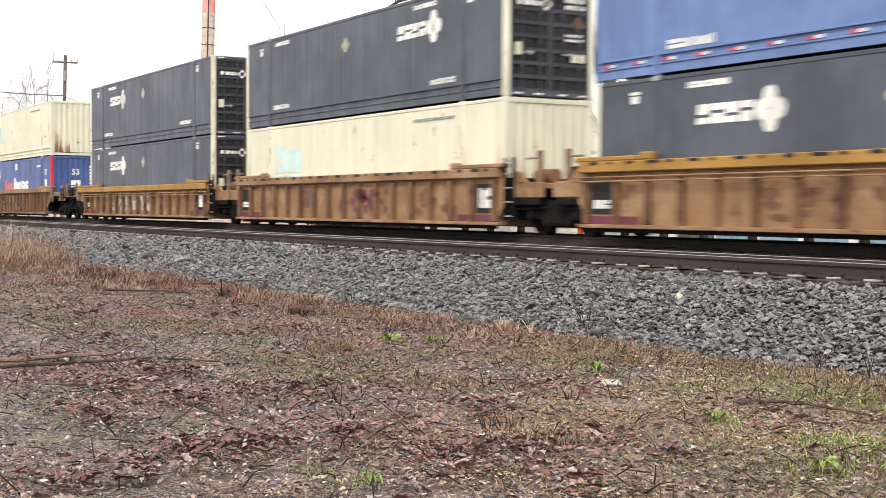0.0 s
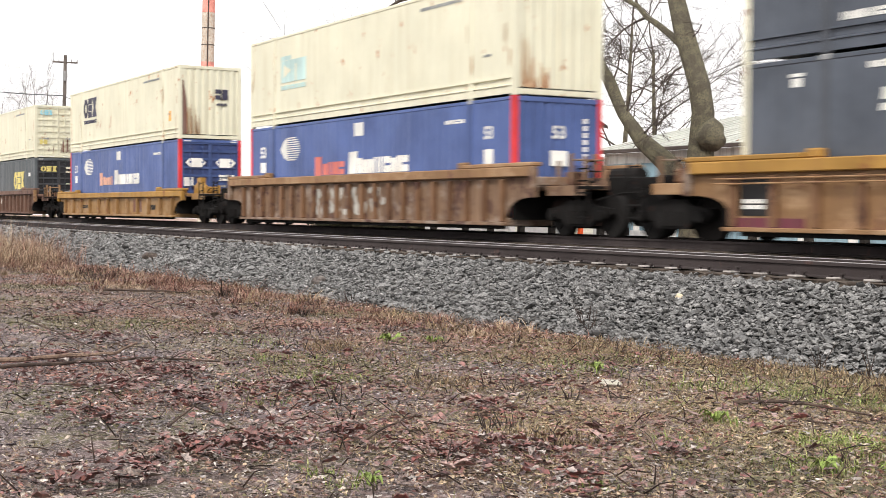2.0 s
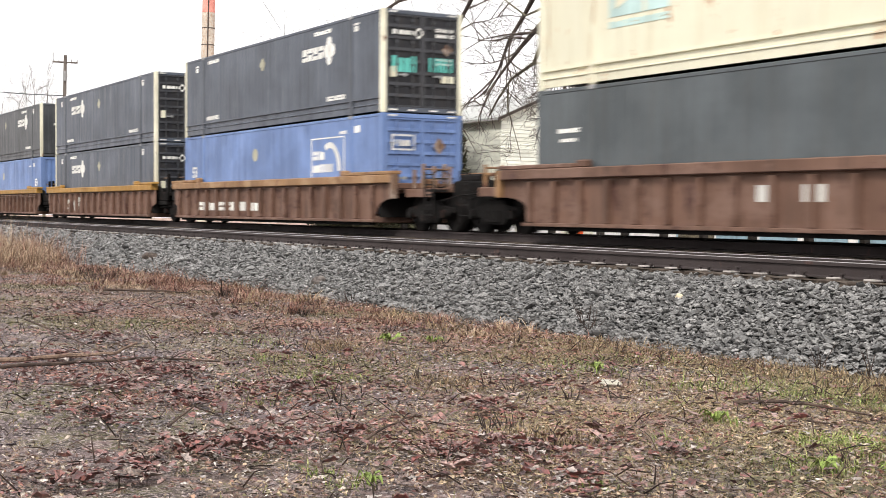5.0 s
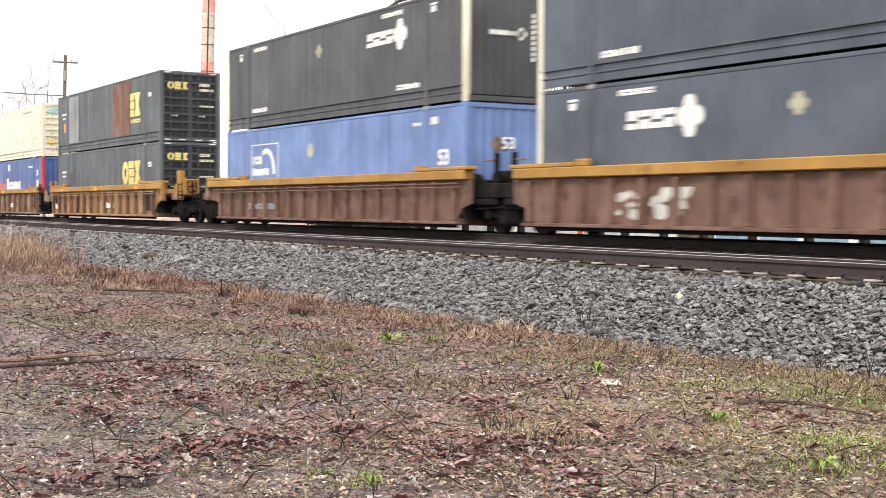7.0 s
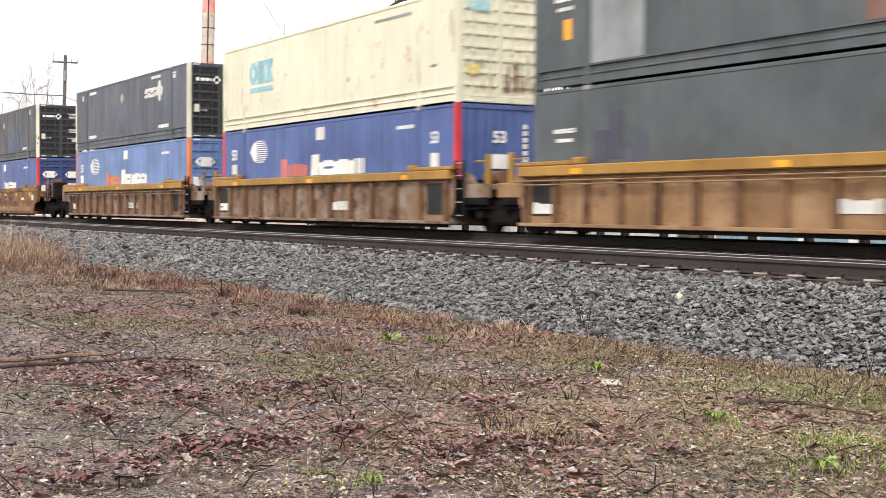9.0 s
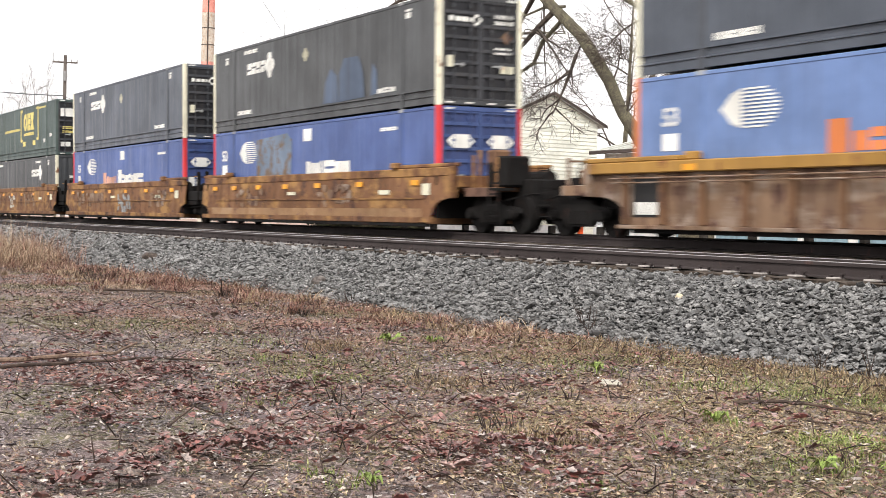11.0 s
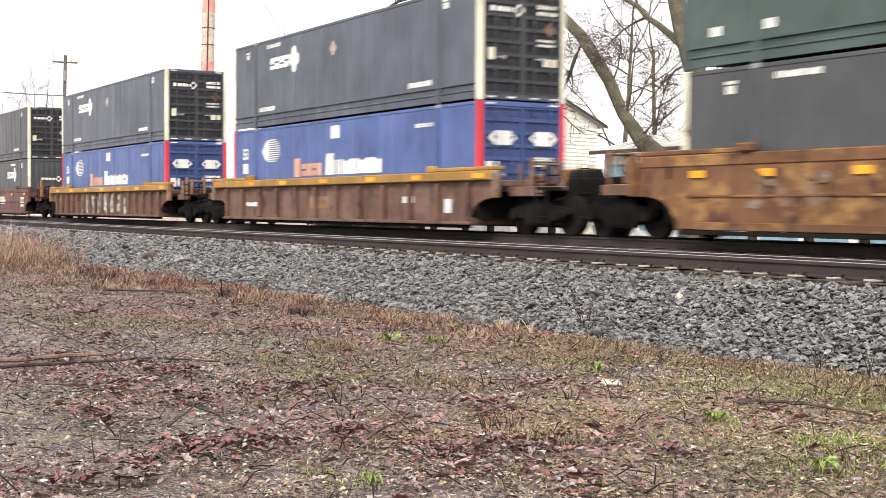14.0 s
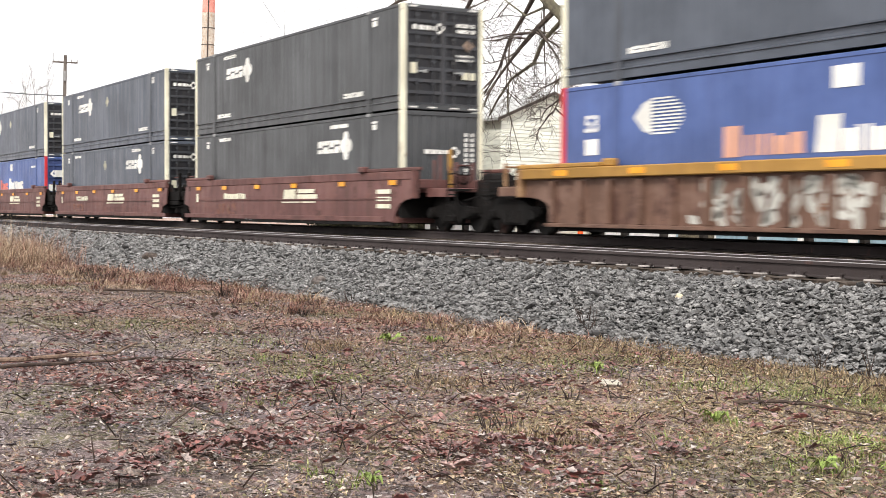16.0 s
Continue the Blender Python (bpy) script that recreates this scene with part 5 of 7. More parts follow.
big_tree = bare_tree("large bare tree with two leaning mossy trunks", 3, [(burl, [0.6, 0.46, 0.42, 0.36, 0.33, 0.32, 0.32, 0.31, 0.29, 0.24]), (lean, [0.5, 0.42, 0.32, 0.26, 0.21, 0.2, 0.19, 0.17, 0.15, 0.12]), (crook, [0.12, 0.11, 0.1, 0.09, 0.08, 0.07, 0.05]), *BOUGHS], [
    ((-37.02, Y, 6.63), (-0.6, 0, -0.5), 1.3, 0.022),
    ((-37.51, Y, 5.95), (0, 0, -1), 1.3, 0.022),
    ((-38.38, Y, 5.67), (-0.5, 0, -0.6), 1.3, 0.022),
    ((-39.27, Y, 5.23), (-0.6, 0, 0.2), 1.3, 0.022),
    ((-38.09, Y, 7.21), (-0.8, 0, -0.5), 1.3, 0.022),
    ((-37.08, Y, 7.82), (-0.3, 0, -1), 1.3, 0.022),
    ((-38.11, Y, 7.69), (-0.5, 0, -0.8), 1.3, 0.022),
    ((-39.23, Y, 8.30), (-0.7, 0, -0.7), 1.3, 0.022),
    ((-36.13, Y, 5.37), (0.1, 0, -1), 1.3, 0.022),
    ((-38.84, Y, 3.98), (-0.3, 0, -1), 1.3, 0.022),
    ((-37.51, Y, 5.95), (-0.2, 0.2, -1), 1.3, 0.022),
    ((-31.4, Y, 6.8), (-1, 0, -0.1), 2.2, 0.05),
    ((-31.85, Y, 7.2), (-0.5, 0.2, 0.8), 2.4, 0.05),
    ((-29.5, Y - 0.2, 5.06), (-1, 0, -0.25), 1.3, 0.05),
    ((-30.1, Y - 0.2, 4.9), (-0.6, 0, -1.0), 1.6, 0.03),
    ((-31.5, Y, 3.1), (0.7, 0, 0.6), 2.2, 0.04),
    ((-32.3, Y, 3.8), (0.2, 0, 1.0), 2.8, 0.045),
    ((-33.1, Y, 4.8), (0.5, 0.1, 1.0), 2.4, 0.04),
    ((-34.6, Y, 6.5), (-0.6, 0, -0.9), 2.8, 0.09),
    ((-36.2, Y, 7.7), (-1.0, 0, -0.9), 4.2, 0.11),
    ((-37.4, Y, 8.5), (-1.0, 0.1, -0.5), 5.0, 0.10),
    ((-37.0, Y, 8.2), (-0.3, 0, -1.0), 3.0, 0.05),
    ((-39.6, Y, 9.8), (-1.0, 0, -0.25), 8.0, 0.12),
    ((-39.6, Y, 9.8), (-1.0, 0, 0.3), 9.0, 0.12),
    ((-45.5, Y, 10.2), (-1.0, 0, -0.22), 7.0, 0.08),
    ((-30.4, Y, 9.0), (0.6, 0.2, 1), 6.0, 0.2),
    ((-30.4, Y, 9.0), (-0.6, 0.2, 1), 6.0, 0.2),
    ((-28.9, Y - 0.3, 5.9), (1.0, 0, 0.25), 0.8, 0.03),
], 3, 6, 0.3)
bm = bmesh.new()
bmesh.ops.create_icosphere(bm, subdivisions=3, radius=0.5, matrix=Matrix.Translation((-28.2, Y - 0.1, 2.95)) @ Matrix.Diagonal((0.78, 0.8, 0.95, 1)))
for v in bm.verts:
    v.co += Vector((1, 1, 1)) * 0.1 * noise.noise(v.co * 2.5)
part("burl", bm, M["bark"], big_tree, "swollen bark burl")


def small_tree(x, y, h, seed, lean_x=0.0, spread=0.45, depth=3):
    trunk_pts = [(x, y, -1.2), (x + lean_x * 0.3, y, h * 0.25), (x + lean_x * 0.7, y, h * 0.5), (x + lean_x, y, h * 0.8)]
    rng = random.Random(seed)
    limbs = []
    for i in range(8):
        f = 0.3 + 0.65 * i / 7
        a = rng.uniform(0, 6.28)
        limbs.append(((x + lean_x * f, y, h * f * 0.8), (math.cos(a), math.sin(a) * 0.6, rng.uniform(0.3, 1.1)), h * spread * rng.uniform(0.7, 1.1), 0.0045 * h * (1.2 - f * 0.6)))
    limbs.append(((x + lean_x, y, h * 0.78), (0, 0, 1), h * 0.35, 0.0045 * h))
    return bare_tree("slender bare tree with many fine twigs", seed, [(trunk_pts, [0.013 * h, 0.011 * h, 0.008 * h, 0.005 * h])], limbs, depth, 5, 0.0)


small_tree(-44.2, 30, 12.5, 11, 0.2)
small_tree(-39.0, 34, 9.0, 12, 0.5, 0.5)
small_tree(-36.5, 33, 8.0, 13, -1.0, 0.55)
small_tree(-48.0, 34, 8.0, 18, -1.0, 0.55)
small_tree(-93.5, 30, 12.5, 14, 0.0)
small_tree(-60.0, 31, 15.0, 19, 0.6)
small_tree(-52.0, 27, 12.0, 20, -0.6)
for i, (u, y, h) in enumerate(((-282, 42, 22), (-268, 42, 23.5), (-256, 42, 23), (-244, 42, 24), (-236, 42, 20))):
    small_tree(u, y, h, 30 + i, random.Random(i).uniform(-1, 1), 0.4)

# ---- dark evergreens ----
M["needles"] = island_mix("dark evergreen foliage", [(0.035, 0.042, 0.024), (0.06, 0.068, 0.035), (0.09, 0.092, 0.05), (0.13, 0.11, 0.075)], 0.8)


def evergreen(x, y, h, r, seed):
    ob = thing("evergreen", "dense dark green evergreen tree", "tree", "evergreens behind the track")
    part("trunk", tube(bmesh.new(), [(x, y, -1.2), (x, y, h * 0.7)], [0.18, 0.05], 8), M["bark"], ob)
    g = np.random.RandomState(seed)
    n = 7000
    f = g.rand(n) ** 0.8
    rad = r * np.clip(1.1 * (1 - f) ** 0.36, 0, 1) * (0.1 + 0.95 * g.rand(n) ** 0.45) * g.uniform(0.85, 1.12, n)
    a = g.rand(n) * 6.283
    c = np.stack([x + rad * np.cos(a), y + rad * np.sin(a), -0.9 + f * (h + 0.9)], 1)
    e1 = np.stack([np.cos(a), np.sin(a), g.rand(n) * 0.9 - 0.1], 1) * (0.16 + 0.24 * g.rand(n))[:, None]
    e2 = g.randn(n, 3) * 0.085
    verts = np.concatenate([c - e2, c + e1 * 0.5 + e2 * 0.3, c + e1, c + e2], 0)
    faces = np.stack([np.arange(n), np.arange(n) + n, np.arange(n) + 2 * n, np.arange(n) + 3 * n], 1)
    o = new("crown", arrays("crown", verts, faces, M["needles"]))
    o.parent = ob


for i, (x, h, r) in enumerate(((-56.2, 6.6, 1.5), (-54.2, 7.2, 1.6), (-52.3, 6.9, 1.3), (-58.4, 5.3, 1.4), (-61.0, 5.6, 1.6), (-63.5, 4.6, 1.5))):
    evergreen(x, 14.0 + 0.3 * (i % 2), h, r, 50 + i)

# ---- gabled house ----
M["siding"] = paint("pale cream siding", (0.80, 0.81, 0.72), 0.6, 0.08)
M["shingle"] = blotchy("grey roof shingles", (0.42, 0.43, 0.42), (0.52, 0.53, 0.52), 2.0, 0.9, (0.36, 0.37, 0.37))
M["fascia"] = paint("dark brown fascia", (0.06, 0.045, 0.04), 0.6, 0.3)
M["glass"] = paint("dim window glass", (0.03, 0.035, 0.04), 0.08, 0.1)


def house(x0, x1, y0, y1, eave, apex):
    """Ridge along x; the gable at x1 faces up the line."""
    ob = thing("house", "pale cream clapboard house with grey gable roof", "house")
    ym = (y0 + y1) / 2
    half = (y1 - y0) / 2
    bm = bmesh.new()
    prism(bm, [(y0, -1.2), (y1, -1.2), (y1, eave), (ym, apex), (y0, eave)], x0, x1, "x")
    part("wall", bm, M["siding"], ob)
    z = -1.0
    while z < apex - 0.25:
        hw = half * (1.0 if z + 0.17 < eave else max(0.05, (apex - z - 0.17) / (apex - eave)))
        o = part("clapboard", box((x1 + 0.003, x1 + 0.035, ym - hw, ym + hw, z, z + 0.165)), M["siding"], ob)
        for v in o.data.vertices:
            if v.co.z > z + 0.1 and v.co.x > x1 + 0.02:
                v.co.x -= 0.024
        if z < eave - 0.2:
            part("clapboard", box((x0, x1, y0 - 0.03, y0 - 0.003, z, z + 0.165)), M["siding"], ob)
        z += 0.19
    for s in (-1, 1):
        ey = ym + s * (half + 0.4)
        ez = eave - 0.4 * (apex - eave) / half
        bm = bmesh.new()
        prism(bm, [(ym, apex + 0.02), (ey, ez + 0.02), (ey, ez + 0.16), (ym, apex + 0.16)], x0 - 0.3, x1 + 0.3, "x")
        part("roof", bm, M["shingle"], ob, "grey shingle roof slope")
        bm = bmesh.new()
        prism(bm, [(ym, apex - 0.02), (ey, ez - 0.02), (ey, ez + 0.13), (ym, apex + 0.13)], x1 + 0.304, x1 + 0.33, "x")
        part("fascia", bm, M["fascia"], ob)
    return ob


house(-63.5, -52.0, 17.2, 23.0, 5.4, 6.7)

# ---- long low building beyond the right-hand stretch of track ----
M["blue_panel"] = paint("pale blue wall panel", (0.26, 0.40, 0.48), 0.6, 0.3)
M["white_wall"] = paint("white painted wall", (0.72, 0.72, 0.70), 0.6, 0.3)
M["pale_roof"] = paint("pale metal roofing", (0.50, 0.51, 0.47), 0.55, 0.35, 0.05, (0.4, 0.4, 0.36))


def long_building(x0, x1, y0, y1, eave, ridge):
    ob = thing("warehouse", "long low warehouse with pale metal roof and blue panels", "building")
    part("wall", box((x0, x1, y0, y1, -1.2, eave)), M["white_wall"], ob)
    n = 16
    w = (x1 - x0) / n
    for i in range(n):
        part("wall_panel", lambda: box((0.25, w - 0.25, y0 - 0.06, y0 - 0.004, -1.1, eave - 0.5), bevel=0.01), M["blue_panel"], ob, "", ("panel",)).matrix_basis = pose(x0 + i * w, 0, 0)
    bm = bmesh.new()
    prism(bm, [(y0 - 0.5, eave), (y1, ridge), (y1, ridge + 0.15), (y0 - 0.5, eave + 0.15)], x0 - 0.4, x1 + 0.4, "x")
    part("roof", bm, M["pale_roof"], ob)
    nseam = 60
    for i in range(nseam):
        def seam():
            b = bmesh.new()
            prism(b, [(y0 - 0.5, eave + 0.152), (y1, ridge + 0.152), (y1, ridge + 0.20), (y0 - 0.5, eave + 0.20)], -0.02, 0.02, "x")
            return b
        part("roof_seam", seam, M["pale_roof"], ob, "", ("seam",)).matrix_basis = pose(x0 + (i + 0.5) * (x1 - x0) / nseam, 0, 0)
    part("gutter", box((x0 - 0.4, x1 + 0.4, y0 - 0.62, y0 - 0.502, eave - 0.04, eave + 0.12), bevel=0.02), M["fascia"], ob)
    return ob


long_building(-47.5, -8.0, 20.0, 28.0, 3.62, 5.7)

# ---- white barrier blocks and an orange drum past the track ----
M["barrier"] = blotchy("whitewashed concrete", (0.66, 0.66, 0.66), (0.78, 0.78, 0.78), 1.5, 0.85)
M["drum"] = paint("orange plastic", (0.85, 0.11, 0.02), 0.45, 0.1)


def barrier(x0, x1, top):
    bm = bmesh.new()
    prism(bm, [(7.65, -1.1), (8.35, -1.1), (8.3, -0.85), (8.12, -0.5), (8.1, top), (7.9, top), (7.88, -0.5), (7.7, -0.85)], x0, x1, "x")
    solid("barrier", bm, M["barrier"], "white concrete barrier block beyond the track", "barrier", "barriers beyond the track")


for x0, x1, top in ((-43.0, -40.2, 0.22), (-39.8, -37.1, 0.20), (-36.2, -34.4, 0.26), (-32.4, -31.2, 0.22), (-30.6, -28.8, 0.16)):
    barrier(x0, x1, top)
bm = bmesh.new()
tube(bm, [(-33.2, 8, -1.1), (-33.2, 8, -1.0), (-33.2, 8, -0.99), (-33.2, 8, 0.15), (-33.2, 8, 0.2), (-33.2, 8, 0.3)], [0.2, 0.2, 0.12, 0.09, 0.085, 0.03], 16)
solid("traffic_marker", bm, M["drum"], "slim orange plastic traffic marker beyond the track", "traffic marker")

M["post_dark"] = blotchy("tarred timber post", (0.02, 0.018, 0.016), (0.045, 0.04, 0.035), 5.0, 0.9)
for x in (-44.6, -42.3, -40.0, -38.3, -36.4, -34.6, -32.0, -30.8, -29.0, -27.3, -25.4, -23.4, -21.6):
    solid("timber_post", box((x * 0.965 - 0.08, x * 0.965 + 0.08, 6.9, 7.12, -1.15, 0.24), bevel=0.02), M["post_dark"], "short tarred timber post beyond the track", "post", "posts beyond the track")

# ---- smokestack ----
M["stack_red"] = paint("faded red stack paint", (0.74, 0.30, 0.25), 0.7, 0.2)
# weathered concrete, its tone raised to carry the haze of distance
M["stack_grey"] = blotchy("weathered stack concrete in haze", (0.50, 0.46, 0.40), (0.58, 0.54, 0.47), 0.25, 0.9, (0.42, 0.30, 0.22))


def smokestack(x, y):
    ob = thing("smokestack", "tall banded smokestack, red and weathered grey", "smokestack")
    edges = (-1.2, 40.0, 47.0, 61.8, 75.0)
    for i, (a, b2) in enumerate(zip(edges, edges[1:])):
        r = [2.15 - 0.004 * z for z in (a, b2)]
        part("band", tube(bmesh.new(), [(x, y, a), (x, y, b2)], r, 24), M["stack_red"] if i % 2 else M["stack_grey"], ob)
    for z in (44.0, 52.0, 57.0, 66.0):
        part("hoop", tube(bmesh.new(), [(x, y, z), (x, y, z + 0.25)], 2.15 - 0.004 * z + 0.06, 24), M["fascia"], ob)
    ld = boxes(bmesh.new(), (x + 1.9, x + 2.05, y - 1.0, y - 0.7, 0, 75), (x - 2.2, x - 2.05, y - 1.0, y - 0.7, 0, 60))
    part("ladder", ld, M["fascia"], ob)


smokestack(-370.5, 120)

# ---- utility pole and wires ----
M["pole_wood"] = blotchy("weathered pole timber", (0.10, 0.085, 0.075), (0.16, 0.14, 0.125), 1.0, 0.95)


def utility_pole(x, y, top):
    ob = thing("utility_pole", "weathered wooden utility pole with crossarm", "utility pole")
    part("pole", tube(bmesh.new(), [(x, y, -1.2), (x, y, top)], [0.26, 0.17], 10), M["pole_wood"], ob)
    d = Vector((0.25, 0.97, 0)) * 1.25
    part("crossarm", tube(bmesh.new(), [(x - d.x, y - d.y, top - 0.75), (x + d.x, y + d.y, top - 0.75)], 0.09, 6), M["pole_wood"], ob)
    for f in (-0.95, -0.5, 0.5, 0.95):
        part("insulator", tube(bmesh.new(), [(x + d.x * f, y + d.y * f, top - 0.7), (x + d.x * f, y + d.y * f, top - 0.42)], [0.07, 0.05], 6), M["galvanised"], ob)
    part("transformer", tube(bmesh.new(), [(x + 0.45, y - 0.1, top - 2.7), (x + 0.45, y - 0.1, top - 1.7)], 0.24, 12), M["galvanised"], ob)
    return ob


utility_pole(-136.0, 17.8, 16.8)


def wire(a, b2, sag, r):
    a, b2 = Vector(a), Vector(b2)
    pts = [a.lerp(b2, i / 16) - Vector((0, 0, sag * 4 * (i / 16) * (1 - i / 16))) for i in range(17)]
    solid("overhead_wire", tube(bmesh.new(), pts, r, 4), M["black"], "thin black overhead wire between poles", "wire", "overhead wires")


wire((-136, 17.8, 12.6), (-200, 17.0, 18.8), 0.3, 0.05)
wire((-136, 17.8, 12.5), (-110, 19.0, 8.5), 0.3, 0.03)


# ---- loose ballast stones ----
def bed_height(y):
    return np.interp(y, [-7.62, -7.3, -5.95, -5.6, -5.2, -0.2, 2.8, 3.4, 5.2], [-1.13, -1.04, -0.45, -0.395, -0.385, -0.24, -0.24, -0.26, -1.16])


M["stones"] = island_mix("crushed grey stone", [(0.035, 0.035, 0.036), (0.11, 0.111, 0.112), (0.185, 0.187, 0.186), (0.24, 0.24, 0.238), (0.30, 0.297, 0.293), (0.13, 0.129, 0.129), (0.42, 0.413, 0.408)], 0.62, 0.55)
ICO = bmesh.new()
bmesh.ops.create_icosphere(ICO, subdivisions=1, radius=1.0)
ICO_V = np.array([v.co[:] for v in ICO.verts])
ICO_F = np.array([[v.index for v in f.verts] for f in ICO.faces])
ICO.free()


def stones(name, label, x0, x1, y0, y1, step, size, seed, height, sink=0.25, keep=1.0, extra=None, material="stones"):
    g = np.random.RandomState(seed)
    xs, ys = np.meshgrid(np.arange(x0, x1, step), np.arange(y0, y1, step))
    n = xs.size
    x, y = xs.ravel() + g.uniform(-0.6, 0.6, n) * step, ys.ravel() + g.uniform(-0.6, 0.6, n) * step
    k = g.rand(n) < keep
    if extra is not None:
        k &= extra(x, y, g)
    x, y = x[k], y[k]
    n = len(x)
    s = size * np.exp(g.randn(n) * 0.34)
    axes = s[:, None] * np.stack([g.uniform(0.8, 1.35, n), g.uniform(0.65, 1.05, n), g.uniform(0.30, 0.58, n)], 1)
    v = ICO_V[None] * (1 + g.uniform(-0.5, 0.28, (n, 12, 1))) * axes[:, None]
    a, t = g.rand(n) * 6.283, g.randn(n) * 0.42
    ca, sa, ct, st = np.cos(a)[:, None], np.sin(a)[:, None], np.cos(t)[:, None], np.sin(t)[:, None]
    X, Z = v[..., 0] * ct + v[..., 2] * st, v[..., 2] * ct - v[..., 0] * st
    P = np.stack([X * ca - v[..., 1] * sa + x[:, None], X * sa + v[..., 1] * ca + y[:, None], Z + (height(y) if callable(height) else np.full(n, height))[:, None] + (axes[:, 2] * (1 - 2 * sink) + g.rand(n) * s * 0.6)[:, None]], -1)
    F = (ICO_F[None] + 12 * np.arange(n)[:, None, None]).reshape(-1, 3)
    return tagged(new(name, arrays(name, P.reshape(-1, 3), F, M[material])), label, "ballast", "", "stuff")


def toe(x, y, g):
    """The stones thin out along an uneven edge at the foot of the slope."""
    edge = -7.52 + 0.16 * np.sin(x * 1.3) + 0.12 * np.sin(x * 3.1 + 1)
    return (y > edge) | (g.rand(len(x)) < np.clip(1 - (edge - y) / 0.28, 0, 1) * 0.7)


stones("ballast_stones", "grey crushed stones of the track shoulder", -24, -4.5, -7.8, -5.37, 0.037, 0.031, 1, bed_height, extra=toe)
stones("ballast_stones", "grey crushed stones of the track shoulder", -46, -24, -7.8, -5.37, 0.050, 0.041, 2, bed_height, extra=toe)
stones("ballast_stones", "grey crushed stones of the track shoulder", -85, -46, -7.7, -5.30, 0.085, 0.058, 3, bed_height, extra=toe)

# ---- verge: litter, grass and weeds ----
VIEW_FAN = (math.tan(radians(-59.19 - 19.5)), math.tan(radians(-59.19 + 19.8)))


def verge_points(n, seed, y0=-16.3, y1=-7.45, x_far=-40.0, power=1.0):
    """Random places on the verge, denser towards the near corner."""
    g = np.random.RandomState(seed)
    x = -3.2 - (-(x_far) - 3.2) * g.rand(n * 4) ** (1.0 + power)
    y = y0 + (y1 - y0) * g.rand(n * 4)
    d = y + 16.905
    k = (x < d * VIEW_FAN[1] + 1.2) & (x > d * VIEW_FAN[0] - 1.5)
    return x[k][:n], y[k][:n], g


def field(x, y, scale, seed):
    """A soft random field from 0 to 1, from crossed waves."""
    g = np.random.RandomState(seed)
    v = np.zeros_like(x)
    for i in range(9):
        a, f = g.rand() * 6.283, scale * (0.5 + 1.6 * g.rand())
        v += np.sin((x * np.cos(a) + y * np.sin(a)) * f + g.rand() * 6.283) / (1 + 0.25 * i)
    return 1 / (1 + np.exp(-v * 1.1))


def leaf_mesh(name, label, x, y, g, size, material, curl=0.5, lift=0.012, category="leaves"):
    """Fallen leaves: pointed, lobed outline, folded along the middle rib."""
    n = len(x)
    base = np.array([(-1, 0, 0), (-0.45, -0.5, 0.3), (0.1, -0.42, 0.25), (0.35, -0.62, 0.42), (1, 0, 0.1), (0.35, 0.62, 0.42), (0.1, 0.42, 0.25), (-0.45, 0.5, 0.3), (0.15, 0, 0)])
    faces = np.array([(0, 1, 8), (1, 2, 8), (2, 3, 8), (3, 4, 8), (4, 5, 8), (5, 6, 8), (6, 7, 8), (7, 0, 8)])
    s = size * np.exp(np.clip(g.randn(n), -2, 1.5) * 0.4)
    v = base[None] * np.stack([np.ones(n), g.uniform(0.55, 1.0, n), g.uniform(-0.3, 1.3, n) * curl], 1)[:, None] + g.uniform(-0.13, 0.13, (n, 9, 3))
    v = v * s[:, None, None]
    a, tx, ty = g.rand(n) * 6.283, g.randn(n) * 0.17, g.randn(n) * 0.17
    Z = v[..., 2] + v[..., 0] * tx[:, None] + v[..., 1] * ty[:, None]
    Z -= Z.min(1, keepdims=True)
    ca, sa = np.cos(a)[:, None], np.sin(a)[:, None]
    P = np.stack([v[..., 0] * ca - v[..., 1] * sa + x[:, None], v[..., 0] * sa + v[..., 1] * ca + y[:, None], Z + GROUND_Z + (g.rand(n) * lift * 2)[:, None]], -1)
    F = (faces[None] + 9 * np.arange(n)[:, None, None]).reshape(-1, 3)
    return tagged(new(name, arrays(name, P.reshape(-1, 3), F, M[material])), label, category, "", "stuff")


def chip_mesh(name, label, x, y, g, size, material):
    """Bits of debris: small tilted four-cornered flakes."""
    n = len(x)
    s = size * np.exp(np.clip(g.randn(n), -2, 1.1) * 0.5)
    a = g.rand(n) * 6.283
    P = []
    for k in range(4):
        r = s * g.uniform(0.6, 1.4, n) * (1.5 if k % 2 else 0.7)
        t = a + k * 1.571 + g.uniform(-0.4, 0.4, n)
        P.append(np.stack([x + r * np.cos(t), y + r * np.sin(t), GROUND_Z + 0.004 + g.rand(n) * (0.012 + s * 0.6)], 1))
    V = np.stack(P, 1).reshape(-1, 3)
    F = np.arange(4 * n).reshape(n, 4)
    return tagged(new(name, arrays(name, V, F, M[material])), label, "debris", "", "stuff")


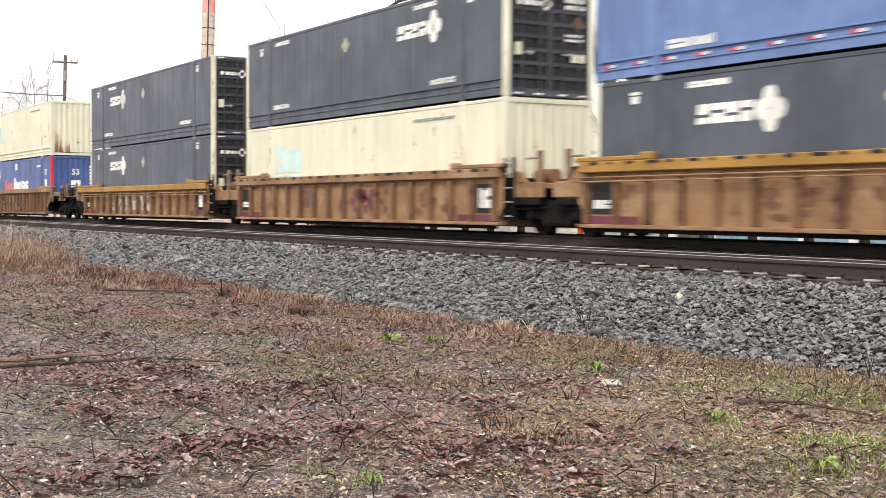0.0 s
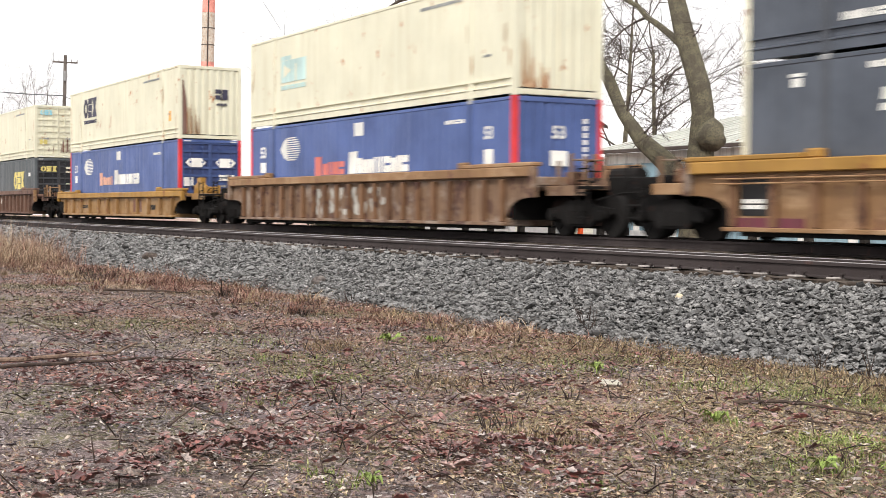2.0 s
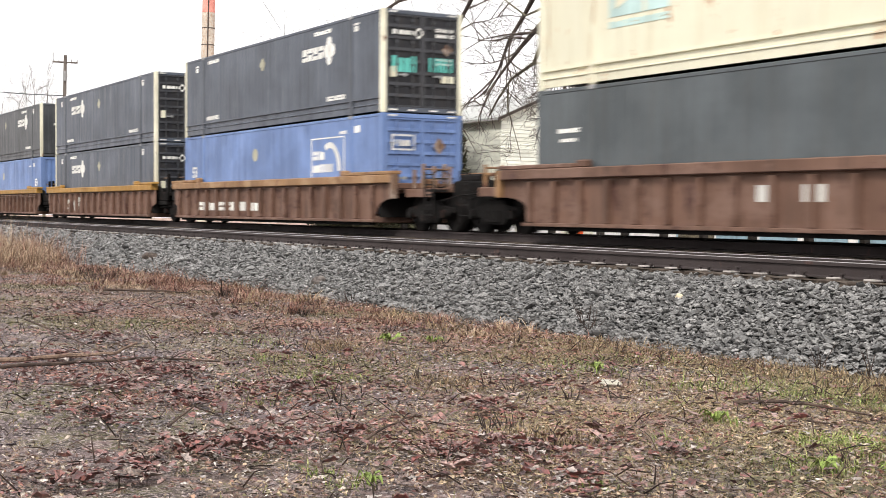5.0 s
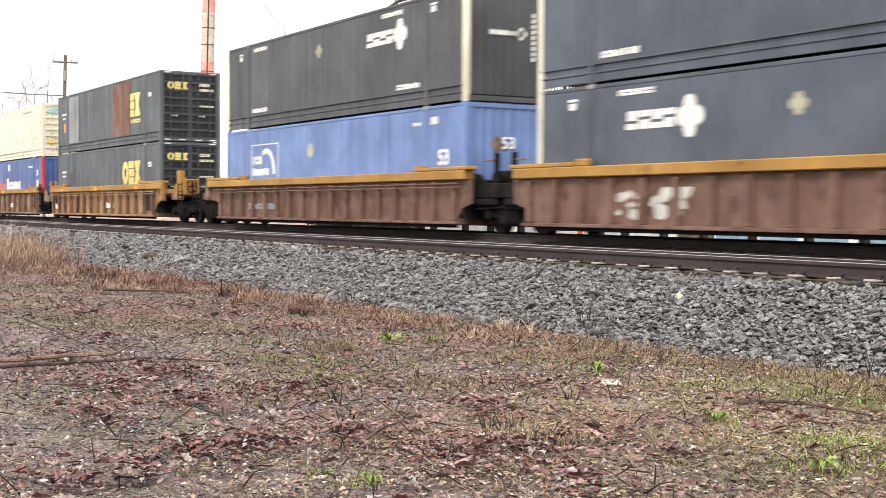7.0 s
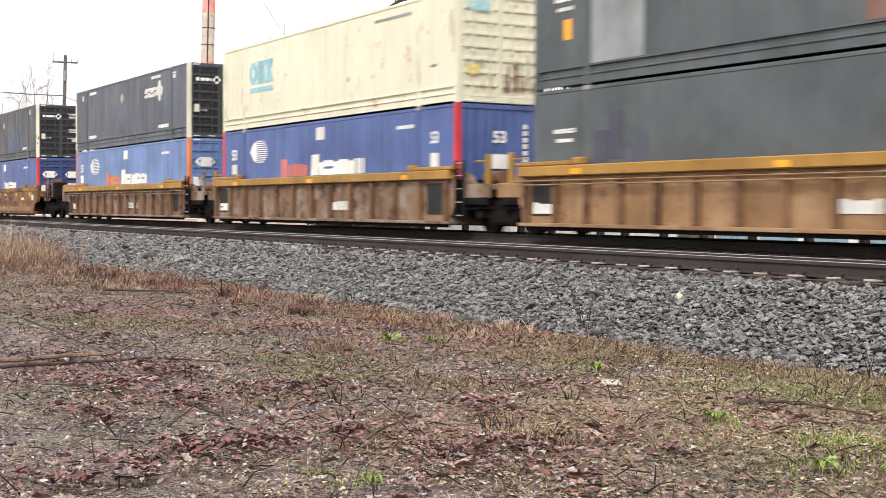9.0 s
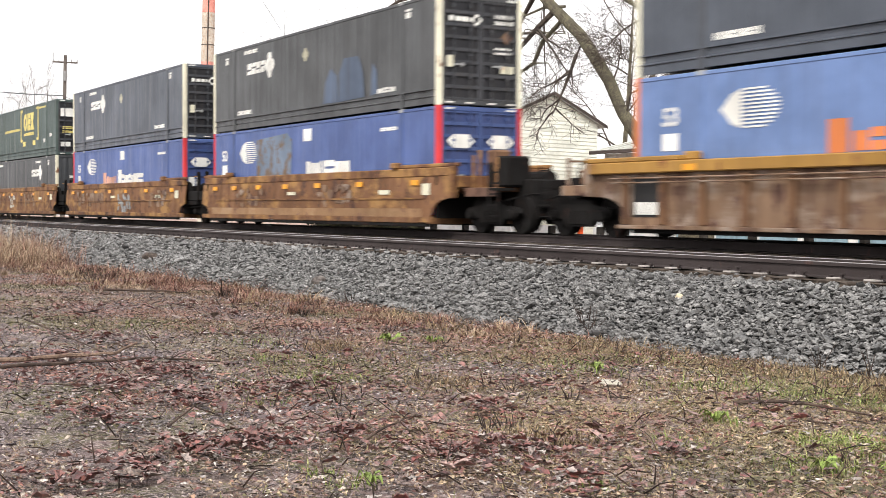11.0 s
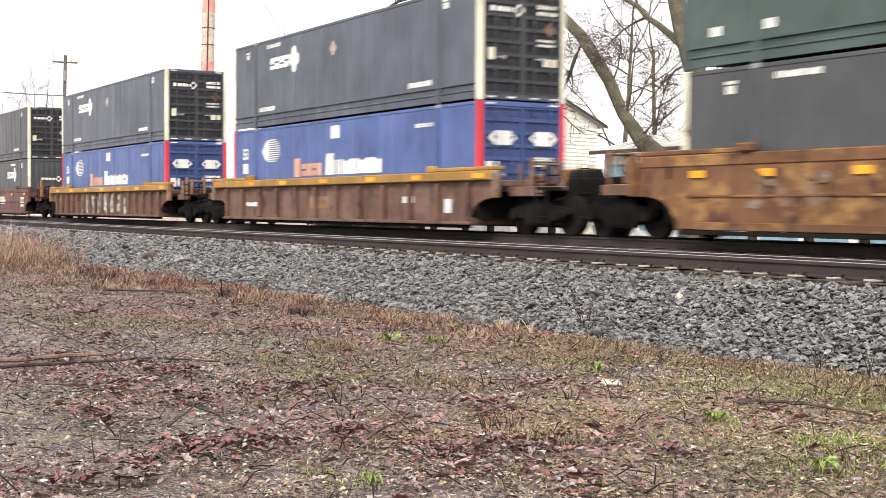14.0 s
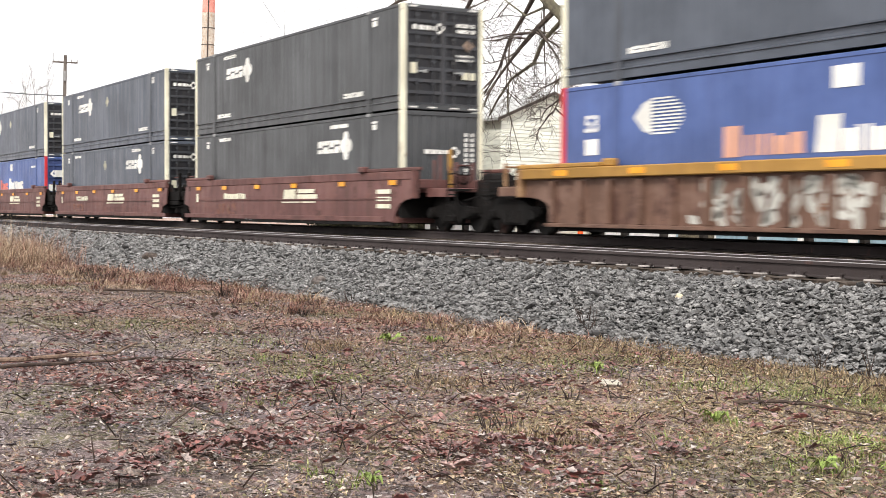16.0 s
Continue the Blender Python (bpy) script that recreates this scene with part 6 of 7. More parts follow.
def blade_mesh(name, label, x, y, g, height, width, lean, material, category="grass", rise=1.0):
    """Grass blades: two-segment tapering strips, bent over by lean."""
    n = len(x)
    h = height * np.exp(g.randn(n) * 0.35)
    w = width * g.uniform(0.6, 1.3, n)
    a = g.rand(n) * 6.283
    d = np.stack([np.cos(a), np.sin(a)], 1)
    q = np.stack([-d[:, 1], d[:, 0]], 1)
    L = np.clip(lean * g.uniform(0.5, 1.3, n), 0, 1.52)
    p0 = np.stack([x, y, np.full(n, GROUND_Z - 0.01)], 1)
    out1, up1 = np.sin(L * 0.7) * h * 0.55, rise * np.cos(L * 0.7) * h * 0.55
    out2, up2 = out1 + np.sin(np.minimum(L * 1.25, 1.6)) * h * 0.5, up1 + rise * np.cos(np.minimum(L * 1.25, 1.6)) * h * 0.5

    def row(o, u, ww):
        c = p0 + np.concatenate([d * o[:, None], u[:, None]], 1)
        e = np.concatenate([q * ww[:, None], np.zeros((n, 1))], 1)
        return c - e, c + e
    a0, b0 = row(np.zeros(n), np.zeros(n), w)
    a1, b1 = row(out1, up1 + 0.012, w * 0.8)
    a2, b2 = row(out2, np.maximum(up2, 0.0) + 0.014, w * 0.15)
    V = np.stack([a0, b0, a1, b1, a2, b2], 1).reshape(-1, 3)
    i = 6 * np.arange(n)[:, None]
    F = np.concatenate([i + np.array([[0, 1, 3, 2]]), i + np.array([[2, 3, 5, 4]])], 0)
    return tagged(new(name, arrays(name, V, F, M[material])), label, category, "", "stuff")


M["leaf_red"] = island_mix("wet red-brown leaves", [(0.05, 0.018, 0.019), (0.11, 0.034, 0.032), (0.24, 0.075, 0.062), (0.34, 0.165, 0.14), (0.14, 0.055, 0.05), (0.46, 0.31, 0.275), (0.28, 0.09, 0.078), (0.07, 0.03, 0.03)], 0.4, 0.6)
M["leaf_tan"] = island_mix("dry tan leaves", [(0.24, 0.175, 0.145), (0.40, 0.32, 0.29), (0.50, 0.44, 0.41), (0.28, 0.20, 0.16), (0.64, 0.58, 0.54), (0.16, 0.12, 0.105)], 0.45, 0.6)
M["straw"] = island_mix("straw and dead grass", [(0.13, 0.09, 0.065), (0.32, 0.23, 0.13), (0.46, 0.34, 0.19), (0.24, 0.16, 0.11), (0.56, 0.45, 0.29)], 0.8)
M["moss_grass"] = island_mix("dull green grass", [(0.15, 0.155, 0.055), (0.25, 0.25, 0.09), (0.36, 0.33, 0.13), (0.20, 0.175, 0.09), (0.50, 0.43, 0.23)], 0.75)
M["fresh_grass"] = island_mix("fresh green grass", [(0.15, 0.22, 0.05), (0.25, 0.35, 0.08), (0.36, 0.45, 0.13), (0.25, 0.27, 0.09), (0.46, 0.46, 0.2)], 0.65)
M["bright_grass"] = island_mix("bright yellow-green grass", [(0.26, 0.36, 0.07), (0.40, 0.50, 0.12), (0.52, 0.58, 0.20), (0.34, 0.38, 0.11), (0.60, 0.58, 0.30)], 0.65)
M["red_weed"] = island_mix("dead rust-brown weeds", [(0.10, 0.045, 0.04), (0.29, 0.135, 0.10), (0.44, 0.25, 0.18), (0.17, 0.072, 0.06), (0.60, 0.43, 0.32), (0.26, 0.105, 0.085)], 0.85)
M["pale_straw"] = island_mix("pale dry grass", [(0.24, 0.15, 0.10), (0.55, 0.40, 0.25), (0.66, 0.52, 0.36), (0.38, 0.22, 0.15), (0.72, 0.60, 0.44)], 0.8)
M["bleached"] = island_mix("bleached leaf scraps", [(0.55, 0.47, 0.42), (0.72, 0.66, 0.61), (0.62, 0.50, 0.43), (0.80, 0.75, 0.70)], 0.5)
M["twig"] = island_mix("dark twigs", [(0.035, 0.024, 0.02), (0.08, 0.055, 0.045), (0.13, 0.09, 0.07)], 0.85)

# leaves: thick drifts near the camera and towards the left, sparse on the green side
x, y, g = verge_points(60000, 11, power=0.9)
k = g.rand(len(x)) < 0.02 + 1.05 * field(x, y, 1.5, 61) ** 2.2 * field(x, y, 2.4, 3) ** 1.5 * np.clip(1.25 - (y + 14.5) / 6.5, 0.25, 1)
leaf_mesh("fallen_leaves", "wet red-brown fallen leaves on the verge", x[k], y[k], g, 0.018, "leaf_red", 0.55)
x, y, g = verge_points(22000, 12, power=0.9)
k = g.rand(len(x)) < 0.12 + 0.8 * field(x, y, 1.1, 4) ** 2 * np.clip(1.2 - (y + 14.5) / 7.5, 0.25, 1)
leaf_mesh("fallen_leaves", "dry tan and grey fallen leaves on the verge", x[k], y[k], g, 0.018, "leaf_tan", 0.7)
M["chips"] = island_mix("bits of bark and leaf", [(0.03, 0.02, 0.017), (0.14, 0.08, 0.062), (0.34, 0.20, 0.15), (0.035, 0.022, 0.02), (0.46, 0.34, 0.26), (0.19, 0.095, 0.075), (0.30, 0.23, 0.13), (0.10, 0.055, 0.045), (0.72, 0.64, 0.56), (0.5, 0.4, 0.32)], 0.5)
M["chips_red"] = island_mix("red-brown crumbled leaf", [(0.07, 0.026, 0.026), (0.32, 0.125, 0.095), (0.50, 0.25, 0.19), (0.12, 0.045, 0.042), (0.66, 0.44, 0.36), (0.38, 0.155, 0.12)], 0.55)
M["chips_grey"] = island_mix("grey-violet mud flakes", [(0.035, 0.027, 0.032), (0.105, 0.084, 0.094), (0.20, 0.162, 0.176), (0.05, 0.039, 0.045), (0.34, 0.29, 0.305), (0.72, 0.66, 0.65)], 0.5)
M["chips_moss"] = island_mix("dark olive moss flakes", [(0.05, 0.046, 0.03), (0.15, 0.138, 0.075), (0.27, 0.24, 0.13), (0.09, 0.075, 0.05), (0.44, 0.39, 0.25)], 0.75)
x, y, g = verge_points(165000, 19, power=0.6)
wet = field(x, y, 1.1, 62) + np.clip((-x - 0.9 * (y + 12) - 8.0) / 9.0, -0.5, 0.45)
dry = np.clip((x + 0.9 * (y + 12) + 9.5) / 6.0, 0, 1)
red = field(x, y, 1.5, 61) - 0.22 * dry
moss = field(x, y, 1.3, 63) - 0.12 * np.clip(-(y + 13.0), 0, 3)
dense = g.rand(len(x)) < 0.10 + 1.0 * field(x, y, 4.0, 33) ** 1.5
pick = g.rand(len(x))
is_red = red > 0.46 + 0.5 * pick
is_moss = ~is_red & (moss > 0.35 + 0.5 * pick)
is_wet = ~is_red & ~is_moss & (wet > 0.36 + 0.4 * pick)
rest = ~(is_red | is_moss | is_wet)
is_straw = rest & (g.rand(len(x)) < 0.75 * dry)
rest &= ~is_straw
for k, mat, lab in ((is_red, "chips_red", "red-brown crumbled leaves on the verge"), (is_moss, "chips_moss", "dark olive moss and debris on the verge"), (is_wet, "chips_grey", "grey-violet wet litter on the verge"), (is_straw, "pale_straw", "bits of pale straw on the verge"), (rest, "chips", "crumbled leaf and bark debris on the verge")):
    k = k & dense
    chip_mesh("leaf_debris", lab, x[k], y[k], g, 0.0118, mat)
x, y, g = verge_points(16000, 47, power=0.8)
k = g.rand(len(x)) < 0.05 + 0.7 * field(x, y, 3.0, 71) ** 2
leaf_mesh("leaf_flecks", "small bleached leaf scraps on the verge", x[k], y[k], g, 0.013, "bleached", 0.4, 0.02)
DRIFTS = ((-9.7, -14.0, 0.45, 150), (-8.8, -13.7, 0.4, 110), (-8.2, -14.55, 0.35, 70), (-6.9, -14.4, 0.3, 70), (-6.9, -14.0, 0.4, 130), (-9.1, -12.8, 0.4, 110), (-7.7, -11.9, 0.5, 110), (-6.1, -12.6, 0.45, 100), (-6.25, -15.2, 0.3, 50), (-6.5, -14.85, 0.35, 60), (-6.15, -13.1, 0.5, 130), (-7.1, -13.4, 0.5, 150), (-10.5, -13.35, 0.45, 150), (-11.7, -13.9, 0.35, 90), (-12.3, -11.0, 0.4, 70), (-8.6, -10.9, 0.5, 80), (-5.3, -12.9, 0.4, 70), (-5.7, -11.9, 0.3, 40), (-7.2, -9.9, 0.3, 40), (-13.4, -13.0, 0.4, 60))
for i, (cx, cy, r, n) in enumerate(DRIFTS):
    g = np.random.RandomState(500 + i)
    for mat, size, share in (("leaf_red", 0.027, 1.9), ("leaf_tan", 0.028, 0.35)):
        k = int(n * share)
        a, d = g.rand(k) * 6.283, r * np.abs(g.randn(k)) * 0.62
        leaf_mesh("leaf_drift", "drift of red-brown fallen leaves" if mat == "leaf_red" else "pale tan leaves among red-brown ones", cx + 1.3 * d * np.cos(a), cy + d * np.sin(a), g, size, mat, 1.3, 0.03)
# matted dead grass all over
x, y, g = verge_points(120000, 13, power=0.7)
k = g.rand(len(x)) < (0.04 + 1.15 * field(x, y, 2.6, 5) ** 2.4) * np.clip((y + 15.2) / 4.5, 0.2, 1)
blade_mesh("dead_grass", "matted straw-coloured dead grass", x[k], y[k], g, 0.085, 0.0028, 1.7, "straw", rise=0.4)
x, y, g = verge_points(120000, 14, power=0.7)
k = g.rand(len(x)) < (0.02 + 1.5 * field(x, y, 1.3, 63) ** 3.0) * np.clip((y + 15.0) / 3.0, 0.08, 1)
blade_mesh("dull_grass", "short dull green grass", x[k], y[k], g, 0.05, 0.003, 1.6, "moss_grass", rise=0.6)
x, y, g = verge_points(50000, 21, -10.5, -7.45, -30.0, 0.4)
k = g.rand(len(x)) < 1.1 * field(x, y, 1.8, 9) ** 2.2 * np.exp(-((y + 8.3) / 1.1) ** 2)
blade_mesh("straw_edge", "pale straw along the edge of the stones", x[k], y[k], g, 0.085, 0.003, 1.6, "straw", rise=0.6)
# paler mixed grass on the drier side
M["pale_grass"] = island_mix("pale yellow-green grass", [(0.22, 0.18, 0.08), (0.44, 0.37, 0.18), (0.60, 0.50, 0.28), (0.40, 0.27, 0.17), (0.70, 0.58, 0.38), (0.34, 0.32, 0.12)], 0.8)
x, y, g = verge_points(130000, 23, -13.6, -7.5, -16.0, 0.3)
k = g.rand(len(x)) < (0.05 + 1.3 * field(x, y, 3.0, 12) ** 2.4) * np.clip((x + 0.9 * (y + 12) + 10.5) / 5.0, 0, 1)
blade_mesh("pale_grass", "thin pale yellow-green grass", x[k], y[k], g, 0.085, 0.003, 1.9, "pale_grass", rise=0.4)
x, y, g = verge_points(5000, 29, -14.2, -7.6, -24.0, 0.5)
blade_mesh("straw_bits", "loose pale straws lying on the verge", x, y, g, 0.13, 0.003, 2.6, "pale_straw", rise=0.4)
x, y, g = verge_points(5000, 31, -14.0, -8.0, -20.0, 0.5)
k = g.rand(len(x)) < field(x, y, 1.6, 14) ** 1.5
leaf_mesh("fallen_leaves", "single red-brown leaves among the grass", x[k], y[k], g, 0.034, "leaf_red", 1.1, 0.03)
# rust-brown weeds along the foot of the stones
x, y, g = verge_points(30000, 15, -9.6, -7.35, -55.0, 0.5)
k = g.rand(len(x)) < 1.4 * field(x, y, 1.9, 7) ** 2.2 * np.exp(-((y + 8.1) / 0.75) ** 2) * np.clip((-x - 6) / 12, 0.18, 1)
blade_mesh("dead_weeds", "rust-brown dead weeds at the edge of the stones", x[k], y[k], g, 0.13, 0.0038, 1.75, "red_weed", rise=0.75)
x, y, g = verge_points(60000, 16, -12.2, -7.5, -42.0, 0.2)
k = g.rand(len(x)) < 1.6 * field(x, y, 2.8, 8) ** 2.2 * np.clip((-x - 8) / 5, 0, 1) * np.clip((y + 12.6) / 1.5, 0, 1)
blade_mesh("dead_weeds", "low rust-brown dead weeds on the verge", x[k], y[k], g, 0.11, 0.004, 1.75, "red_weed", rise=0.6)


def tuft(label, name, cx, cy, r, n, height, width, lean, material, seed, category="grass"):
    g = np.random.RandomState(seed)
    a, d = g.rand(n) * 6.283, r * np.sqrt(g.rand(n))
    return blade_mesh(name, label, cx + d * np.cos(a) * 1.3, cy + d * np.sin(a), g, height, width, lean, material, category)


# tall dry grass on the far left of the verge
rng = random.Random(41)
STANDS = [(-33.5, -9.6, 1.2, 1500, 0.55), (-36.5, -9.2, 1.4, 1700, 0.6), (-40.5, -9.0, 1.8, 1700, 0.6), (-47.0, -8.8, 2.5, 1500, 0.6)]
STANDS += [(rng.uniform(-33, -20), rng.uniform(-10.2, -8.0), rng.uniform(0.25, 0.55), rng.randint(120, 330), rng.uniform(0.14, 0.34)) for i in range(22)]
STANDS += [(rng.uniform(-20, -12), rng.uniform(-9.3, -7.8), rng.uniform(0.15, 0.35), rng.randint(60, 160), rng.uniform(0.09, 0.17)) for i in range(14)]
for i in range(70):
    cx = -13 - 25 * rng.random() ** 0.8
    cy = -8.0 - rng.random() * (0.9 + 2.6 * min(1.0, max(0.0, (-cx - 13) / 14)))
    mat = rng.choice(("red_weed", "red_weed", "twig", "pale_straw", "straw"))
    tuft("small uneven tuft of dead weeds", "weed_tuft", cx, cy, rng.uniform(0.08, 0.4), rng.randint(30, 130), rng.uniform(0.1, 0.26), 0.006, 1.3, mat, 900 + i)
for i, (cx, cy, r, n, h) in enumerate(STANDS):
    pale = i < 4 or rng.random() < 0.35
    tuft("loose stand of pale dry grass" if pale else "loose stand of rust-brown dead grass", "dry_grass", cx, cy, r, n, h, 0.005, 1.0 if i < 4 else 1.45, "pale_straw" if pale else "red_weed", 60 + i)
for i, (cx, cy, r, n) in enumerate(((-35, -9.4, 2.0, 900), (-41, -9.0, 2.4, 900))):
    tuft("tall rust-brown stalks among dry grass", "dry_grass", cx, cy, r, n, 0.6, 0.005, 0.7, "red_weed", 160 + i)


GREEN = ((-5.4, -10.75, 0.3, 420, 0.06), (-5.05, -10.4, 0.4, 300, 0.05), (-5.1, -11.5, 0.25, 260, 0.06), (-7.9, -9.4, 0.45, 420, 0.06), (-7.0, -9.0, 0.4, 300, 0.06), (-9.6, -9.6, 0.4, 500, 0.06), (-11.0, -11.9, 0.4, 420, 0.06), (-12.6, -11.6, 0.4, 360, 0.06), (-9.7, -12.2, 0.35, 300, 0.06), (-5.6, -10.2, 0.3, 260, 0.05), (-6.9, -9.2, 0.5, 700, 0.045), (-9.4, -10.4, 0.5, 420, 0.04), (-11.4, -10.6, 0.6, 420, 0.04), (-13.6, -11.4, 0.6, 300, 0.045), (-9.2, -12.9, 0.5, 300, 0.04), (-5.1, -11.35, 0.2, 250, 0.06), (-6.05, -14.01, 0.09, 90, 0.055), (-5.72, -14.0, 0.12, 110, 0.05), (-12.4, -10.1, 0.2, 160, 0.06), (-9.25, -9.65, 0.2, 200, 0.06), (-6.55, -10.75, 0.14, 100, 0.06), (-8.4, -8.5, 0.6, 500, 0.055), (-7.3, -8.7, 0.6, 500, 0.06), (-10.2, -8.6, 0.5, 330, 0.05), (-9.66, -12.38, 0.15, 90, 0.05), (-8.5, -13.28, 0.16, 110, 0.05), (-5.15, -12.9, 0.14, 90, 0.07), (-8.2, -9.6, 0.4, 260, 0.05), (-6.0, -11.6, 0.2, 130, 0.06), (-15.2, -12.1, 0.25, 120, 0.05))
for i, (cx, cy, r, n, h) in enumerate(GREEN):
    tuft("small patch of fresh green grass", "grass_patch", cx, cy, r, n // 2 if cx > -8.3 else n // 3, h, 0.0035, 1.15, "fresh_grass", 80 + i)
for i, (cx, cy, r, n) in enumerate(((-5.63, -10.65, 0.28, 900), (-5.41, -10.64, 0.3, 1100), (-5.51, -10.37, 0.25, 800), (-4.94, -11.14, 0.2, 350), (-5.82, -10.55, 0.18, 300), (-6.55, -10.69, 0.12, 110), (-7.48, -10.35, 0.2, 200))):
    tuft("bright flat patch of fresh green grass", "grass_patch", cx, cy, r, n // 3, 0.04, 0.0045, 1.5, "bright_grass", 140 + i)
for i, (cx, cy, r, n, h) in enumerate(((-11.9, -11.1, 0.28, 420, 0.10), (-9.0, -11.5, 0.3, 260, 0.07), (-6.6, -8.4, 0.5, 700, 0.09), (-8.8, -8.0, 0.6, 800, 0.08), (-10.9, -8.05, 0.6, 800, 0.08), (-7.5, -7.95, 0.6, 800, 0.09), (-6.4, -12.3, 0.25, 260, 0.08))):
    tuft("pale straw tuft of dead grass", "straw_tuft", cx, cy, r, n, h, 0.0035, 1.0, "straw", 110 + i)


def weed_clump(cx, cy, r, n, seed):
    """A low rosette of broad green leaves."""
    ob = thing("weed_clump", "low rosette of broad green weed leaves", "weed", "green weeds on the verge")
    g = random.Random(seed)
    for i in range(n):
        a, L = g.uniform(0, 6.28), r * g.uniform(0.5, 1.0)
        bm = bmesh.new()
        rows = []
        for f, w, z in ((0.05, 0.12, 0.02), (0.4, 0.3, 0.06), (0.75, 0.26, 0.07), (1.0, 0.03, 0.04)):
            c = Vector((cx + math.cos(a) * L * f, cy + math.sin(a) * L * f, GROUND_Z + z * g.uniform(0.7, 1.4)))
            e = Vector((-math.sin(a), math.cos(a), 0.25)) * w * L * 0.5
            rows.append((bm.verts.new(c - e), bm.verts.new(c + Vector((0, 0, -0.008))), bm.verts.new(c + e)))
        for p, q in zip(rows, rows[1:]):
            bm.faces.new((p[0], p[1], q[1], q[0]))
            bm.faces.new((p[1], p[2], q[2], q[1]))
        part("leaf", bm, M["fresh_grass"], ob)


for i, (cx, cy, r, n) in enumerate(((-12.45, -10.12, 0.2, 12), (-12.1, -9.8, 0.15, 9), (-9.3, -9.7, 0.15, 10), (-6.55, -10.8, 0.13, 9), (-5.6, -13.95, 0.11, 10), (-4.95, -11.5, 0.12, 8), (-4.75, -11.2, 0.1, 7))):
    weed_clump(cx, cy, r, n, i)


# ---- sticks and branches ----
M["stick"] = blotchy("pale weathered stick bark", (0.17, 0.115, 0.085), (0.27, 0.19, 0.14), 6.0, 0.9, (0.09, 0.06, 0.05))
M["dark_stick"] = blotchy("wet dark stick bark", (0.05, 0.036, 0.03), (0.10, 0.07, 0.055), 8.0, 0.85)


def stick(label, points, r, material, twigs=0, seed=0):
    rng = random.Random(seed)
    pts = []
    for a, b2 in zip(points, points[1:]):
        for i in range(4):
            p = Vector(a).lerp(Vector(b2), i / 4)
            pts.append(p + Vector((rng.uniform(-1, 1), rng.uniform(-1, 1), rng.uniform(-0.2, 0.6))) * r * 0.8)
    pts.append(Vector(points[-1]))
    bm = tube(bmesh.new(), pts, [r * (1.0 - 0.6 * i / len(pts)) for i in range(len(pts))], 7)
    for i in range(twigs):
        p = rng.choice(pts[2:])
        d = Vector((rng.uniform(-1, 1), rng.uniform(-1, 1), rng.uniform(0.0, 0.5)))
        tube(bm, [p, p + d * 0.12, p + d * 0.2 + Vector((0.05, 0.03, 0))], [r * 0.35, r * 0.25, r * 0.12], 4)
    return solid("fallen_branch", bm, M[material], label, "branch", "fallen branches")


G0 = GROUND_Z + 0.03
stick("long pale fallen branch lying on the leaves", [(-11.5, -14.6, G0), (-11.5, -14.0, G0 + 0.02), (-11.52, -13.45, G0 + 0.04), (-11.9, -13.15, G0 + 0.09)], 0.024, "stick", 2, 1)
stick("long dark fallen branch lying on the leaves", [(-11.05, -14.6, G0), (-11.2, -13.9, G0), (-11.2, -13.2, G0 + 0.02), (-10.9, -12.7, G0)], 0.017, "dark_stick", 4, 2)
stick("thin dark stick propped on the leaves", [(-14.9, -13.5, G0 + 0.09), (-12.9, -13.55, G0 + 0.07), (-11.3, -13.5, G0)], 0.012, "dark_stick", 0, 3)
stick("dark crooked branch in the grass", [(-7.1, -10.1, G0), (-6.95, -9.85, G0 + 0.02), (-6.7, -9.72, G0 + 0.02), (-6.25, -9.6, G0)], 0.017, "dark_stick", 1, 4)
stick("thin brown stick in the leaves", [(-7.3, -12.3, G0), (-7.5, -11.9, G0 + 0.02), (-7.67, -11.55, G0)], 0.009, "stick", 0, 5)
stick("thin dark stick in the grass", [(-6.3, -10.2, G0 - 0.01), (-6.04, -10.2, G0)], 0.008, "dark_stick", 0, 6)
stick("dark stick among the weeds", [(-21.5, -10.7, G0 + 0.03), (-21.0, -10.0, G0 + 0.04), (-20.6, -9.5, G0 + 0.02)], 0.02, "dark_stick", 0, 7)
stick("dark crooked twig on the leaves", [(-6.6, -13.5, G0), (-6.7, -13.3, G0 + 0.06), (-6.75, -13.05, G0 + 0.12)], 0.009, "dark_stick", 3, 8)
stick("dark bent twig on the leaves", [(-7.6, -14.3, G0), (-7.7, -14.1, G0 + 0.1), (-7.75, -13.9, G0 + 0.02)], 0.008, "dark_stick", 2, 9)
rng = random.Random(77)
x, y, g = verge_points(1700, 18, power=0.8)
bm = bmesh.new()
for a, b2 in zip(x, y):
    d = Vector((rng.uniform(-1, 1), rng.uniform(-1, 1), 0)).normalized() * rng.uniform(0.05, 0.22)
    up = rng.choice((0.01, 0.02, 0.05, 0.12)) * rng.uniform(0.5, 1.2)
    p = Vector((float(a), float(b2), GROUND_Z + 0.012))
    tube(bm, [p, p + d * 0.5 + Vector((rng.uniform(-0.02, 0.02), rng.uniform(-0.02, 0.02), up * 0.7)), p + d + Vector((0, 0, up))], [0.0055, 0.0045, 0.002], 3)
tagged(solid("twigs", bm, M["twig"], "scattered dark twigs on the verge", "twigs"), kind="stuff")


